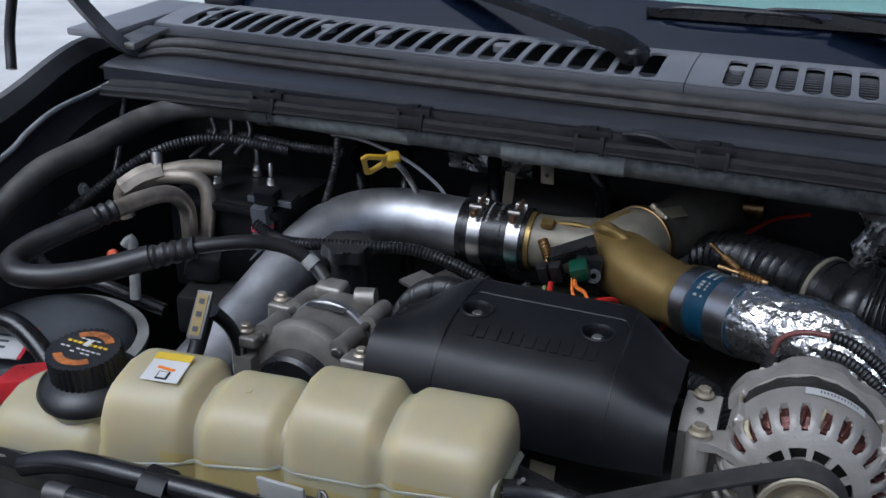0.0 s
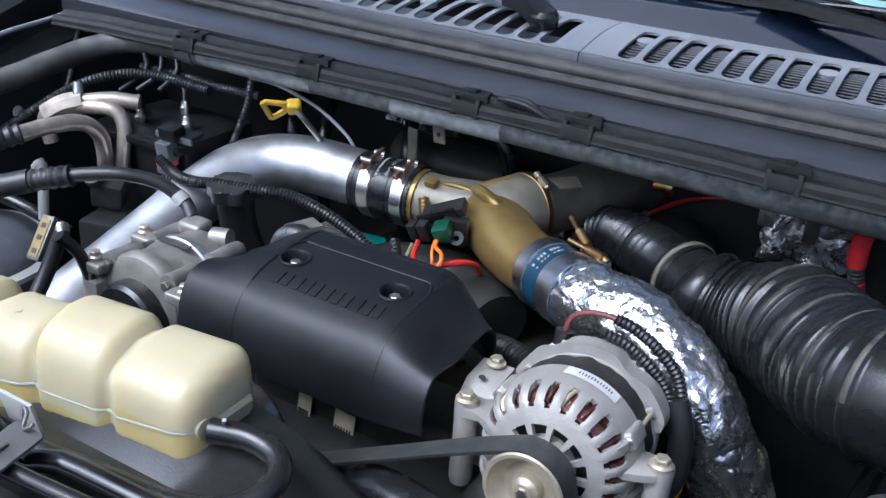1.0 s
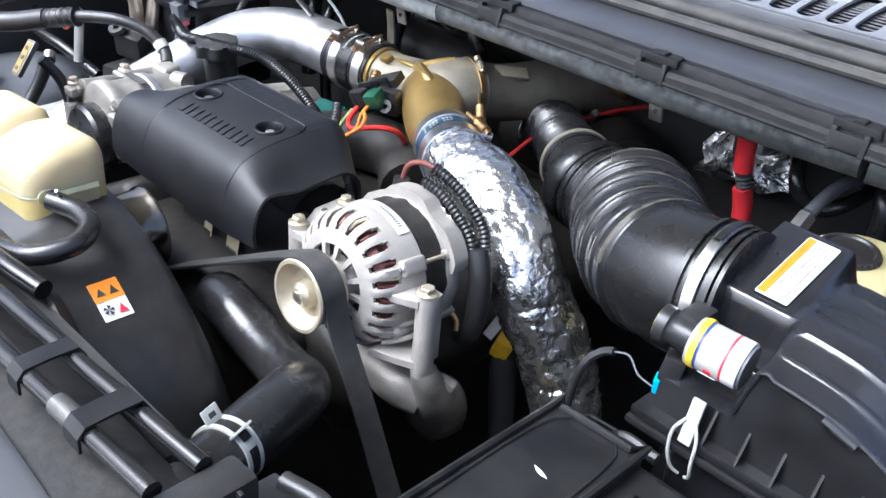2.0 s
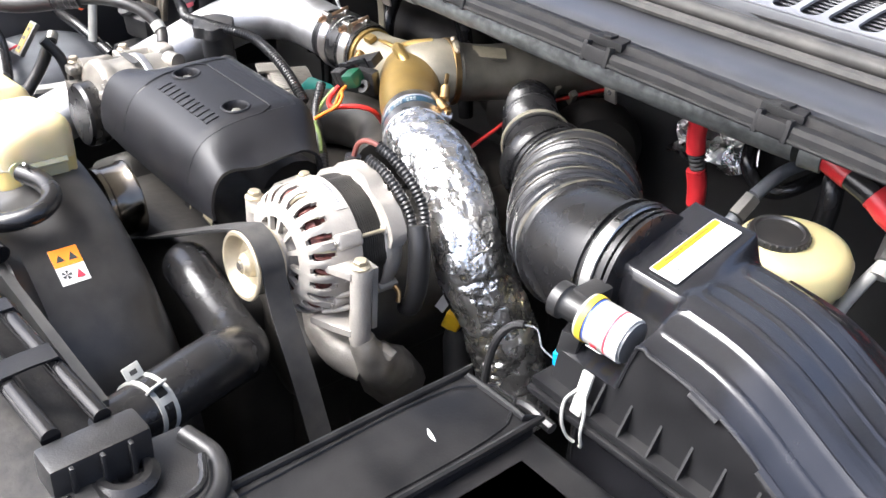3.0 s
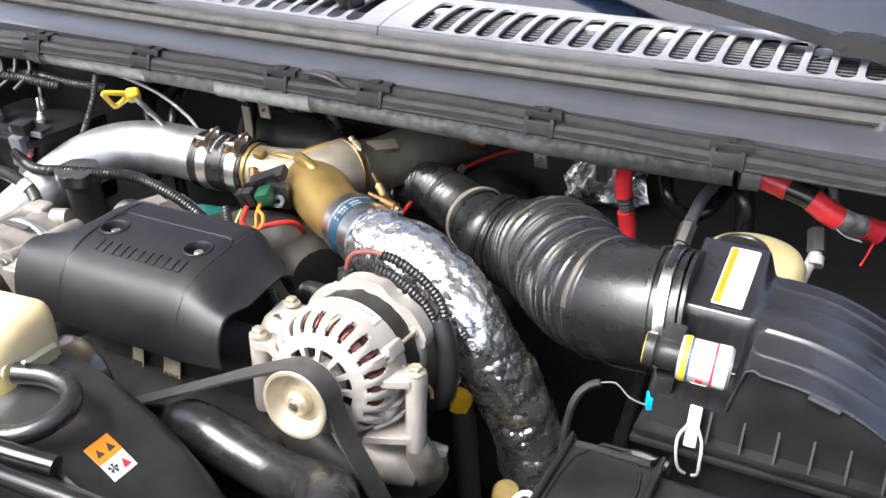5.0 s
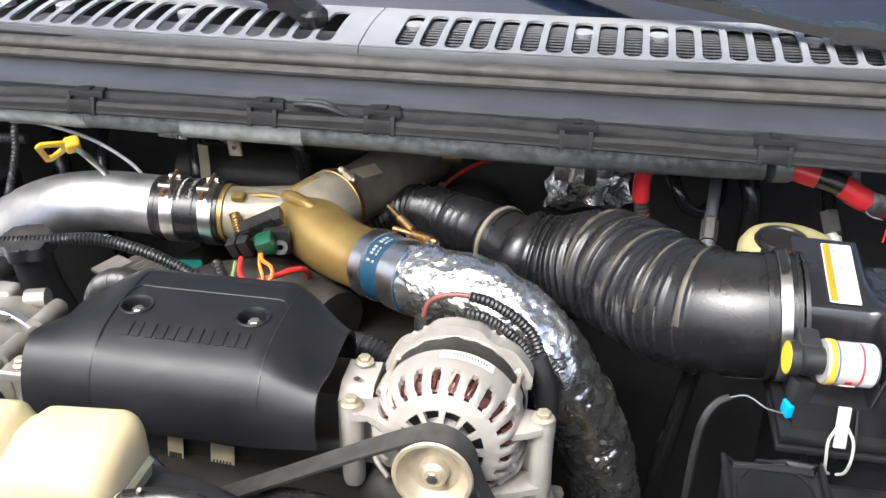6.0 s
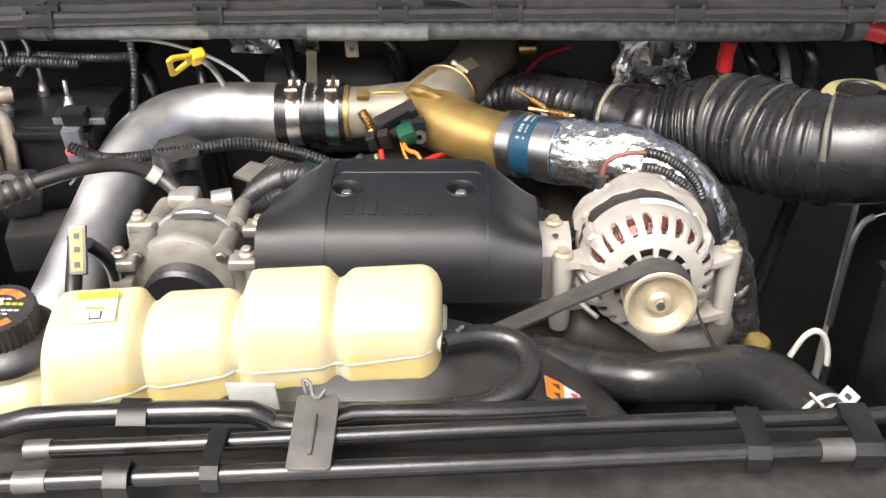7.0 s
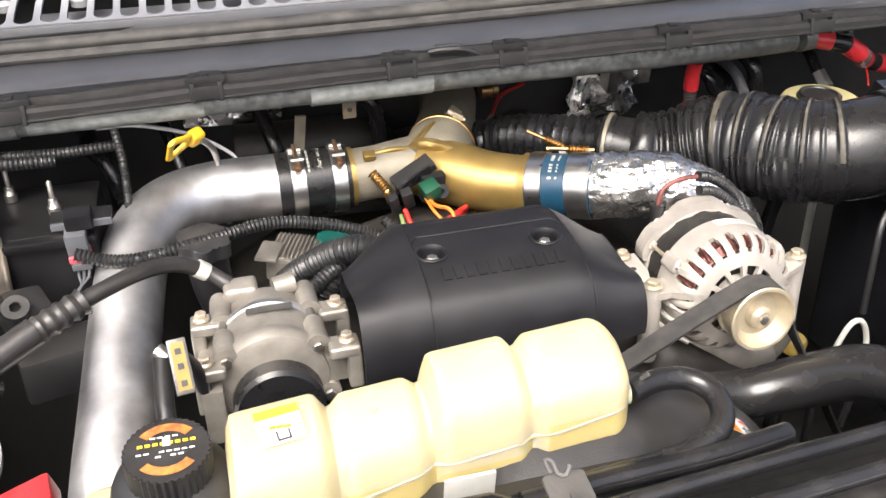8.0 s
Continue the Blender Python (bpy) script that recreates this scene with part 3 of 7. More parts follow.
def cowl_front():
    """Painted lip, weatherstrip, and the black rail with its clips."""
    xs = np.linspace(-1.10, 0.82, 60)
    bm = bmesh.new()
    sheet(bm, [[(x, y + 0.5 * cowl_y(x) * w, z) for y, z, w in ((1.392, 1.428, 1), (1.375, 1.421, 1), (1.352, 1.413, 0.8), (1.338, 1.411, 0.6), (1.300, 1.405, 0.3), (1.288, 1.402, 0.2), (1.283, 1.397, 0.2), (1.282, 1.375, 0.2))] for x in xs], 0.003)
    tagged(part("trim_cowl_lip", bm, "paint"), "dark blue painted steel lip in front of the cowl", "panel", kind="structure")
    t = thing("weatherstrip", (-0.15, 1.365, 1.436), "dusty black rubber hood weatherstrip with a long bulb", "weatherstrip")
    path = [(x, 1.366 + 0.45 * cowl_y(x), 1.430) for x in np.linspace(-0.98, 0.80, 16)]
    path = [(-1.06, 1.35, 1.420), (-1.03, 1.372, 1.427)] + path
    part("bulb", bar(path, 0.0105, seg=14, step=0.03), "seal", t)
    part("lip", bar([(x, y - 0.019, z - 0.010) for x, y, z in path], 0.0075, seg=8, step=0.03), "seal", t)
    part("rear_fin", bar([(x, y + 0.012, z + 0.004) for x, y, z in path], 0.0045, seg=8, step=0.03), "seal", t)
    # black rail under the lip
    r = thing("cable_rail", (-0.15, 1.262, 1.385), "black plastic cable rail with molded clips along the cowl", "cable rail")
    rail = [(-1.07, 1.260, 1.374), (-0.9, 1.260, 1.380), (-0.5, 1.260, 1.388), (0.0, 1.263, 1.388), (0.5, 1.273, 1.381), (0.72, 1.283, 1.375)]
    # a channel: rear hump, groove, front lip that turns down
    prof = ((0.019, -0.006), (0.019, 0.004), (0.014, 0.009), (0.006, 0.009), (0.001, 0.004), (-0.003, 0.002), (-0.010, 0.003), (-0.016, 0.002), (-0.020, -0.003), (-0.021, -0.014), (-0.018, -0.014), (-0.016, -0.004), (0.015, -0.007))
    bm = bmesh.new()
    loft(bm, [[(s[0], s[1] + dy, s[2] + dz + 0.0008 * math.sin(31 * s[0] + 40 * dy)) for dy, dz in prof] for s in smooth_path(rail, 0.02)])
    part("channel", bm, "railblack", r, smooth=30)
    part("edge_bead", bar([(x, y - 0.0205, z - 0.0125) for x, y, z in rail], 0.0030, seg=8, step=0.03), "railblack", r)
    for x in (-0.76, -0.513, -0.248, -0.085, 0.174, 0.42):
        z = interp(x, [(-0.9, 1.380), (-0.5, 1.388), (0, 1.388), (0.5, 1.381)])
        y = interp(x, [(-0.5, 1.260), (0, 1.263), (0.5, 1.273)])
        bm = bmesh.new()
        prism(bm, [(-0.026, -0.006), (0.026, -0.006), (0.020, 0.019), (-0.020, 0.019)], 0.010, pose(x, y, z + 0.003), 0.002)
        for dx in (-0.018, 0.018):
            box(bm, (0.007, 0.011, 0.026), pose(x + dx, y - 0.018, z - 0.004, -12), 0.002)
        box(bm, (0.034, 0.005, 0.018), pose(x, y - 0.0215, z - 0.004, -8), 0.002)
        box(bm, (0.012, 0.014, 0.004), pose(x, y + 0.004, z + 0.0145), 0.001)
        part("clip", bm, "railblack", r)
    bm = bmesh.new()
    sweep(bm, [(-0.205, 1.256, 1.402), (-0.185, 1.250, 1.405), (-0.160, 1.247, 1.404), (-0.140, 1.250, 1.396), (-0.130, 1.254, 1.390)], 0.0042, seg=8)
    sweep(bm, [(-0.195, 1.264, 1.404), (-0.165, 1.262, 1.405), (-0.150, 1.258, 1.398)], 0.0042, seg=8)
    part("latch_tab", bm, "dusty", r)


def hood():
    h = thing("hood", (-0.15, 1.30, 1.61), "open dark hood with a brown-grey insulated underside", "hood")
    rows, top = [], []
    for i in range(25):
        u = i / 24
        y, z = 1.30 - 0.78 * u, 1.612 + 0.90 * u
        row = []
        for x in np.linspace(-1.0, 0.70, 30):
            e = abs((x + 0.15) / 0.85)
            sag = -(0.075 if x < 0 else 0.02) * e ** 4 - 0.01 * math.sin(6 * x) * (1 - u)
            rib = 0.012 * (math.sin(14 * x) > 0.55) * (0.1 < u < 0.9)
            row.append((x, y + 0.02 * math.sin(5 * x) * (1 - u), z + sag - rib))
        rows.append(row)
    bm = bmesh.new()
    sheet(bm, rows, 0.008)
    part("liner", bm, "hoodpad", h, "brown-grey ribbed hood liner")
    bm = bmesh.new()
    sheet(bm, [[(x, y + 0.03, z + 0.035) for x, y, z in r] for r in rows], 0.004)
    part("skin", bm, "paint", h, "dark blue painted hood skin")
    bm = bar([rows[0][k] for k in range(0, 30, 2)] + [rows[0][29]], 0.014, seg=10, step=0.04)
    part("rear_edge", bm, "hoodpad", h)
    for x in (-1.075, 0.78):
        s = 1 if x < 0 else -1
        g = part("hinge_arm", bar([(x, 1.345, 1.415), (x - 0.012 * s, 1.315, 1.435), (x - 0.040 * s, 1.295, 1.475), (x - 0.055 * s, 1.26, 1.53), (x - 0.02 * s, 1.20, 1.61), (x + 0.05 * s, 1.10, 1.74)], flat=(0.034, 0.020), seg=16), "shadegrey", h, "grey bent steel hinge arm")
        part("stay", bar([(x - 0.16 * s, 1.22, 1.39), (x - 0.17 * s, 1.24, 1.46), (x - 0.11 * s, 1.22, 1.58), (x + 0.05 * s, 1.12, 1.72)], 0.009, seg=10), "plastic", h)
        part("bracket", block((0.05, 0.10, 0.012), pose(x, 1.36, 1.437, 8), 0.003), "dullsteel", g)
        # the cowl's pale grey puts sunlight into the plate's colour
        part("hinge_plate", block((0.092, 0.27, 0.014), pose(x - 0.076 * s, 1.45, 1.452, 4), 0.005), "cowl", g, "hinge plate beside the cowl, coloured pale as sunlit")


def windscreen():
    w = thing("windscreen", (-0.15, 1.56, 1.46), "curved tinted windscreen above a dark blue band", "windscreen")
    rows = []
    for i in range(13):
        u = i / 12
        rows.append([(x, 1.575 + cowl_y(x) + 0.62 * u, 1.474 + 0.56 * u) for x in np.linspace(-1.0, 0.72, 24)])
    bm = bmesh.new()
    sheet(bm, rows, 0.004)
    g = part("pane", bm, "glass", w)
    g.visible_shadow = False
    bm = bmesh.new()
    sheet(bm, [[(x, 1.546 + cowl_y(x) + 0.085 * u, 1.460 + 0.074 * u - 0.003) for x in np.linspace(-1.05, 0.77, 24)] for u in (0, 0.5, 1)], 0.003)
    part("lower_band", bm, "band", w, "dark blue glossy band below the glass")
    for x in (-1.06, 0.78):
        part("pillar", bar([(x, 1.58, 1.46), (x + (0.06 if x < 0 else -0.06), 2.25, 2.05)], 0.035, seg=10), "paint", w)
    bm = bmesh.new()
    box(bm, (1.72, 1.0, 0.03), pose(-0.15, 2.16, 1.50, 4), 0.01)
    tagged(part("dashboard", bm, "dash"), "pale sunlit dashboard top, coloured to brighten the windscreen", "dashboard")
    tagged(part("cab_roof", block((1.7, 1.6, 0.05), pose(-0.15, 2.95, 2.08), 0.02), "paint"), "dark blue cab roof", "roof", kind="structure")
    tagged(part("wall_cab_back", block((1.9, 0.05, 1.5), pose(-0.15, 3.6, 1.4), 0.01), "grey"), "grey rear wall of the cab", "wall", kind="structure")
    for x in (-1.10, 0.80):
        tagged(part("wall_cab_door", block((0.05, 2.0, 1.1), pose(x, 2.65, 0.95), 0.01), "paint"), "dark blue cab door below the side window", "door panel", kind="structure")


def wipers():
    def wiper(pivot, knee, tip, blade0, blade1, label):
        w = thing("wiper", pivot, label, "wiper", "wipers")
        p, k, t = (Vector(v) for v in (pivot, knee, tip))
        bm = bmesh.new()
        lathe(bm, [(0, -0.012), (0.021, -0.012), (0.022, 0.006), (0.016, 0.013), (0, 0.014)], axis_pose(p, (0, -0.15, 1)), 24)
        sweep(bm, [p, p.lerp(k, 0.5) + Vector((0, 0, 0.006)), k], flat=(0.040, 0.024), seg=16, step=0.01)
        part("arm_base", bm, "hose", w)
        part("arm", bar([k.lerp(p, 0.1), k.lerp(t, 0.5) + Vector((0, 0, 0.004)), t], flat=(0.030, 0.015), seg=16, step=0.02), "hose", w)
        b0, b1 = Vector(blade0), Vector(blade1)
        part("blade", bar([b0, b0.lerp(b1, 0.5), b1], flat=(0.010, 0.014), seg=8, step=0.05), "rubber", w)
        bm = bmesh.new()
        for u0, u1 in ((0.03, 0.45), (0.55, 0.97), (0.25, 0.75)):
            a, b = b0.lerp(b1, u0), b0.lerp(b1, u1)
            lift = Vector((0, -0.012, 0.018 if u1 - u0 > 0.45 else 0.011))
            sweep(bm, [a, a.lerp(b, 0.15) + lift, a.lerp(b, 0.85) + lift, b], 0.0038, seg=6, step=0.02)
        part("bridge", bm, "hose", w)
    wiper((-0.234, 1.440, 1.476), (-0.300, 1.462, 1.495), (-0.62, 1.625, 1.535), (-0.98, 1.640, 1.535), (-0.48, 1.632, 1.535), "black wiper with a broad molded arm")
    wiper((0.600, 1.450, 1.474), (0.506, 1.475, 1.483), (0.033, 1.600, 1.529), (-0.252, 1.604, 1.516), (0.350, 1.612, 1.520), "black wiper with an open bridge frame")


# ---------------------------------------------------------------- front of the bay
def front_end():
    s = thing("radiator_support", (-0.15, 0.52, 1.22), "black radiator support panel below the front rods", "radiator support")
    bm = bmesh.new()
    sheet(bm, [[(x, y, z + 0.004 * math.sin(7 * x)) for y, z in ((0.36, 1.13), (0.40, 1.19), (0.47, 1.205), (0.535, 1.205))] for x in np.linspace(-1.0, 0.80, 40)], 0.004)
    part("top_panel", bm, "railblack", s)
    bm = bmesh.new()
    sheet(bm, [[(x, y, z + 0.004 * math.sin(7 * x)) for y, z in ((0.5352, 1.205), (0.57, 1.185), (0.585, 1.10), (0.585, 0.7))] for x in np.linspace(-1.0, 0.80, 40)], 0.004)
    part("rear_flange", bm, "railblack", s)
    bm = bmesh.new()
    sheet(bm, [[(x, y - 0.06 * ((x + 0.15) / 0.9) ** 2, z) for y, z in ((0.486, 1.196), (0.484, 1.212), (0.476, 1.2155), (0.40, 1.206), (0.30, 1.175), (0.20, 1.12), (0.15, 1.05), (0.14, 0.7))] for x in np.linspace(-1.0, 0.80, 30)], 0.004)
    tagged(part("grille_header", bm, "paint"), "dark blue glossy header panel above the grille", "body panel")
    # three rods with their clips
    def rod(pts, r, label):
        t = thing("support_rod", pts[0], label, "rod", "rods on the radiator support")
        part("rod", bar(pts, r, seg=14, step=0.03), "gloss", t)
        return t
    rod([(-0.58, 0.545, 1.222), (-0.53, 0.548, 1.238), (-0.45, 0.553, 1.240), (-0.335, 0.556, 1.240), (-0.315, 0.552, 1.228), (-0.27, 0.552, 1.228), (-0.245, 0.562, 1.232), (-0.12, 0.570, 1.228), (-0.038, 0.586, 1.220)], 0.0105, "glossy black bent rod on the radiator support")
    b = rod([(-0.518, 0.511, 1.2355), (-0.40, 0.516, 1.238), (-0.108, 0.536, 1.240), (0.10, 0.549, 1.240), (0.280, 0.564, 1.236)], 0.0080, "slim black rod with a steel ferrule")
    c = rod([(-0.60, 0.470, 1.232), (-0.479, 0.476, 1.235), (-0.11, 0.498, 1.237), (0.10, 0.511, 1.238), (0.280, 0.522, 1.236)], 0.0085, "slim black rod beside the grille panel")
    part("ferrule", bar([(-0.519, 0.5110, 1.2355), (-0.497, 0.5125, 1.236)], 0.0088, seg=14), "barrel", b)
    part("ferrule", bar([(-0.514, 0.4742, 1.2342), (-0.487, 0.4755, 1.235)], 0.0093, seg=14), "barrel", c)
    part("ferrule", bar([(0.15, 0.514, 1.2378), (0.185, 0.5162, 1.2375)], 0.0098, seg=14), "barrel", c)
    for x, y0, y1, w in ((-0.437, 0.540, 0.566, 0.026), (-0.428, 0.466, 0.489, 0.020), (-0.354, 0.476, 0.528, 0.015), (0.098, 0.503, 0.558, 0.020), (0.190, 0.508, 0.564, 0.024)):
        bm = bmesh.new()
        pts = [(x, y0 - 0.003, 1.226), (x, y0 - 0.003, 1.240), (x, y0 + 0.004, 1.2485), (x, (y0 + y1) / 2, 1.2505), (x, y1 - 0.004, 1.2505), (x, y1 + 0.002, 1.240), (x, y1 + 0.002, 1.226)]
        sheet(bm, [[(px + d, py, pz) for d in (-w / 2, w / 2)] for px, py, pz in pts], 0.0025)
        tagged(part("rod_clip", bm, "case"), "black plastic clip over the support rods", "clip", "rod clips")
    # end block of the rods
    eb = thing("end_block", (0.297, 0.553, 1.19), "ribbed black plastic block at the rod ends", "end block")
    part("body", block((0.035, 0.085, 0.045), pose(0.298, 0.548, 1.213, 0, 0, 2), 0.006), "plastic", eb)
    for y in (0.515, 0.54, 0.563):
        part("rib", block((0.006, 0.004, 0.04), pose(0.317, y + 0.008, 1.213), 0.001), "plastic", eb)
    # hook plate in the middle
    k = thing("latch_plate", (-0.285, 0.52, 1.24), "scratched dark steel plate with a bent wire hook", "latch plate")
    bm = bmesh.new()
    prism(bm, [(-0.0185, -0.036), (-0.0155, -0.039), (0.0155, -0.039), (0.0185, -0.036), (0.0185, 0.036), (0.0155, 0.039), (-0.0155, 0.039), (-0.0185, 0.036)], 0.003, pose(-0.2735, 0.518, 1.2505, 10), 0.0008)
    box(bm, (0.004, 0.042, 0.004), pose(-0.2735, 0.513, 1.2540, 10), 0.0015)
    part("plate", bm, "barrel", k)
    part("hook", bar([(-0.284, 0.556, 1.262), (-0.287, 0.561, 1.272), (-0.281, 0.560, 1.270), (-0.278, 0.553, 1.262), (-0.272, 0.550, 1.262), (-0.267, 0.555, 1.267)], 0.0019, seg=8, step=0.003), "barrel", k)
    # grommet and bracket beyond the block
    g = thing("radiator_mount", (0.333, 0.575, 1.19), "round black rubber radiator mount in a bracket", "mount")
    part("bracket", bar([(0.315, 0.505, 1.195), (0.355, 0.510, 1.195), (0.385, 0.545, 1.195), (0.380, 0.605, 1.195), (0.340, 0.632, 1.195), (0.295, 0.625, 1.195)], 0.009, seg=10), "plastic", g)
    part("bracket_lip", bar([(0.320, 0.515, 1.206), (0.352, 0.520, 1.206), (0.373, 0.548, 1.206), (0.370, 0.600, 1.206), (0.338, 0.620, 1.206)], 0.004, seg=8), "hose", g)
    part("base", block((0.11, 0.12, 0.006), pose(0.335, 0.568, 1.190), 0.003), "plastic", g)
    part("grommet", turned([(0.006, 0), (0.026, 0), (0.028, 0.008), (0.022, 0.014), (0.016, 0.014), (0.014, 0.006), (0.006, 0.006)], (0.318, 0.562, 1.194), (0, 0, 1), 30), "rubber", g)


def fan_shroud():
    f = thing("fan_shroud", (-0.22, 0.66, 1.1), "matte black plastic fan shroud with an orange warning label", "fan shroud")
    cx, cz, R = -0.235, 0.90, 0.335
    rows = []
    for a in np.linspace(radians(188), radians(-25), 60):
        x, z = cx + R * math.cos(a), cz + R * math.sin(a)
        x2, z2 = cx + (R - 0.012) * math.cos(a), cz + (R - 0.012) * math.sin(a)
        x3, z3 = cx + (R + 0.03) * math.cos(a), cz + (R + 0.03) * math.sin(a)
        rows.append([(x3, 0.592, min(z3, 1.21)), (x, 0.612, min(z, 1.205) if z > 1.2 else z), (x, 0.66, z), (x, 0.715, z), (x2, 0.735, z2), (x2, 0.742, z2 - 0.02)])
    bm = bmesh.new()
    sheet(bm, rows, 0.004)
    part("barrel", bm, "plastic", f)
    bm = bmesh.new()
    sheet(bm, [[(x, 0.590, z) for z in np.linspace(0.5, 1.20, 6)] for x in np.linspace(-0.7, 0.22, 12)], 0.01)
    part("front_plate", bm, "dull", f)
    # label on the barrel
    def on(a, y, h=0.0):
        return Vector((cx + (R + h) * math.cos(a), y, cz + (R + h) * math.sin(a)))
    a0 = math.acos((-0.066 - cx) / R)
    def sector(name, mat, a_lo, a_hi, y0, y1, h):
        bm = bmesh.new()
        sheet(bm, [[on(a, y, h) for y in (y0, y1)] for a in np.linspace(a_lo, a_hi, 6)])
        part(name, bm, mat, lab)
    lab = part("warning_label", sheet(bmesh.new(), [[on(a, y, 0.0010) for y in (0.639, 0.671)] for a in np.linspace(a0, a0 - 0.135, 8)]), "white", f, "orange and white warning label")
    sector("orange_field", "orangelabel", a0, a0 - 0.068, 0.639, 0.671, 0.0016)
    for y0, y1, d0, d1, mt in ((0.643, 0.653, 0.022, 0.050, "ink"), (0.657, 0.667, 0.02, 0.052, "ink"), (0.643, 0.653, 0.13, 0.175, "ink"), (0.657, 0.667, 0.088, 0.12, "redink")):
        bm = bmesh.new()
        if mt == "ink" and d0 > 0.1:
            for k in range(5):
                q = 2 * math.pi * k / 5
                c = on(a0 - 0.100, 0.648, 0.0021)
                e1, e2 = Vector((math.sin(a0), 0, -math.cos(a0))), Vector((0, 1, 0))
                p = [c, c + (e1 * math.cos(q) + e2 * math.sin(q)) * 0.006, c + (e1 * math.cos(q + 0.7) + e2 * math.sin(q + 0.7)) * 0.006]
                bm.faces.new([bm.verts.new(v) for v in p])
        else:
            vs = [on(a0 - d0, (y0 + y1) / 2, 0.0021), on(a0 - d1, y0, 0.0021), on(a0 - d1, y1, 0.0021)]
            bm.faces.new([bm.verts.new(v) for v in vs])
        part("pictogram", bm, mt, lab, smooth=0)


def upper_radiator_hose():
    h = thing("radiator_hose", (0.19, 0.62, 1.2), "thick black rubber upper radiator hose with a wire clamp", "hose")
    part("hose", bar([(0.226, 0.578, 1.166, 0.029), (0.216, 0.610, 1.164, 0.0295), (0.200, 0.655, 1.160, 0.031), (0.168, 0.725, 1.146, 0.0325), (0.122, 0.772, 1.109, 0.0320), (0.066, 0.794, 1.087, 0.0300), (0.005, 0.802, 1.090, 0.0300), (-0.055, 0.806, 1.101, 0.0315), (-0.11, 0.825, 1.080, 0.0320), (-0.17, 0.89, 0.98, 0.032)], seg=26), "hose", h)
    part("neck", bar([(0.245, 0.545, 1.170), (0.224, 0.585, 1.166)], 0.024, seg=20), "plastic", h)
    m = Vector((-0.016, 0.045, -0.004))
    c = Vector((0.209, 0.628, 1.1625))
    for d in (-0.008, 0.008):
        part("clamp_wire", lathe(bmesh.new(), [(0.0290, -0.0024), (0.0318, -0.0024), (0.0318, 0.0024), (0.0290, 0.0024)], axis_pose(c + m.normalized() * d, m), 36, closed=True), "greytab", h, "pale plated spring clamp")
    for d, y0 in ((-1, 0.622), (1, 0.634)):
        at = c + Vector((0.016 * d, 0.004 * d, 0.034))
        t = part("clamp_tab", block((0.0025, 0.019, 0.015), Matrix.Translation(at) @ pose(0, 0, 0, 0, 35 * d, 18), 0.001), "greytab", h)
        part("tab_slot", block((0.0030, 0.008, 0.005), Matrix.Translation(at) @ pose(0, 0, 0, 0, 35 * d, 18), 0.0005), "dull", t)
    for k in range(2):
        a = radians(20 + 120 * k)
        q = axis_pose(c, m) @ Matrix.Rotation(a, 4, "Z")
        part("clamp_bridge", block((0.003, 0.008, 0.014), q @ Matrix.Translation((0.0305, 0, 0)), 0.001), "greytab", h)


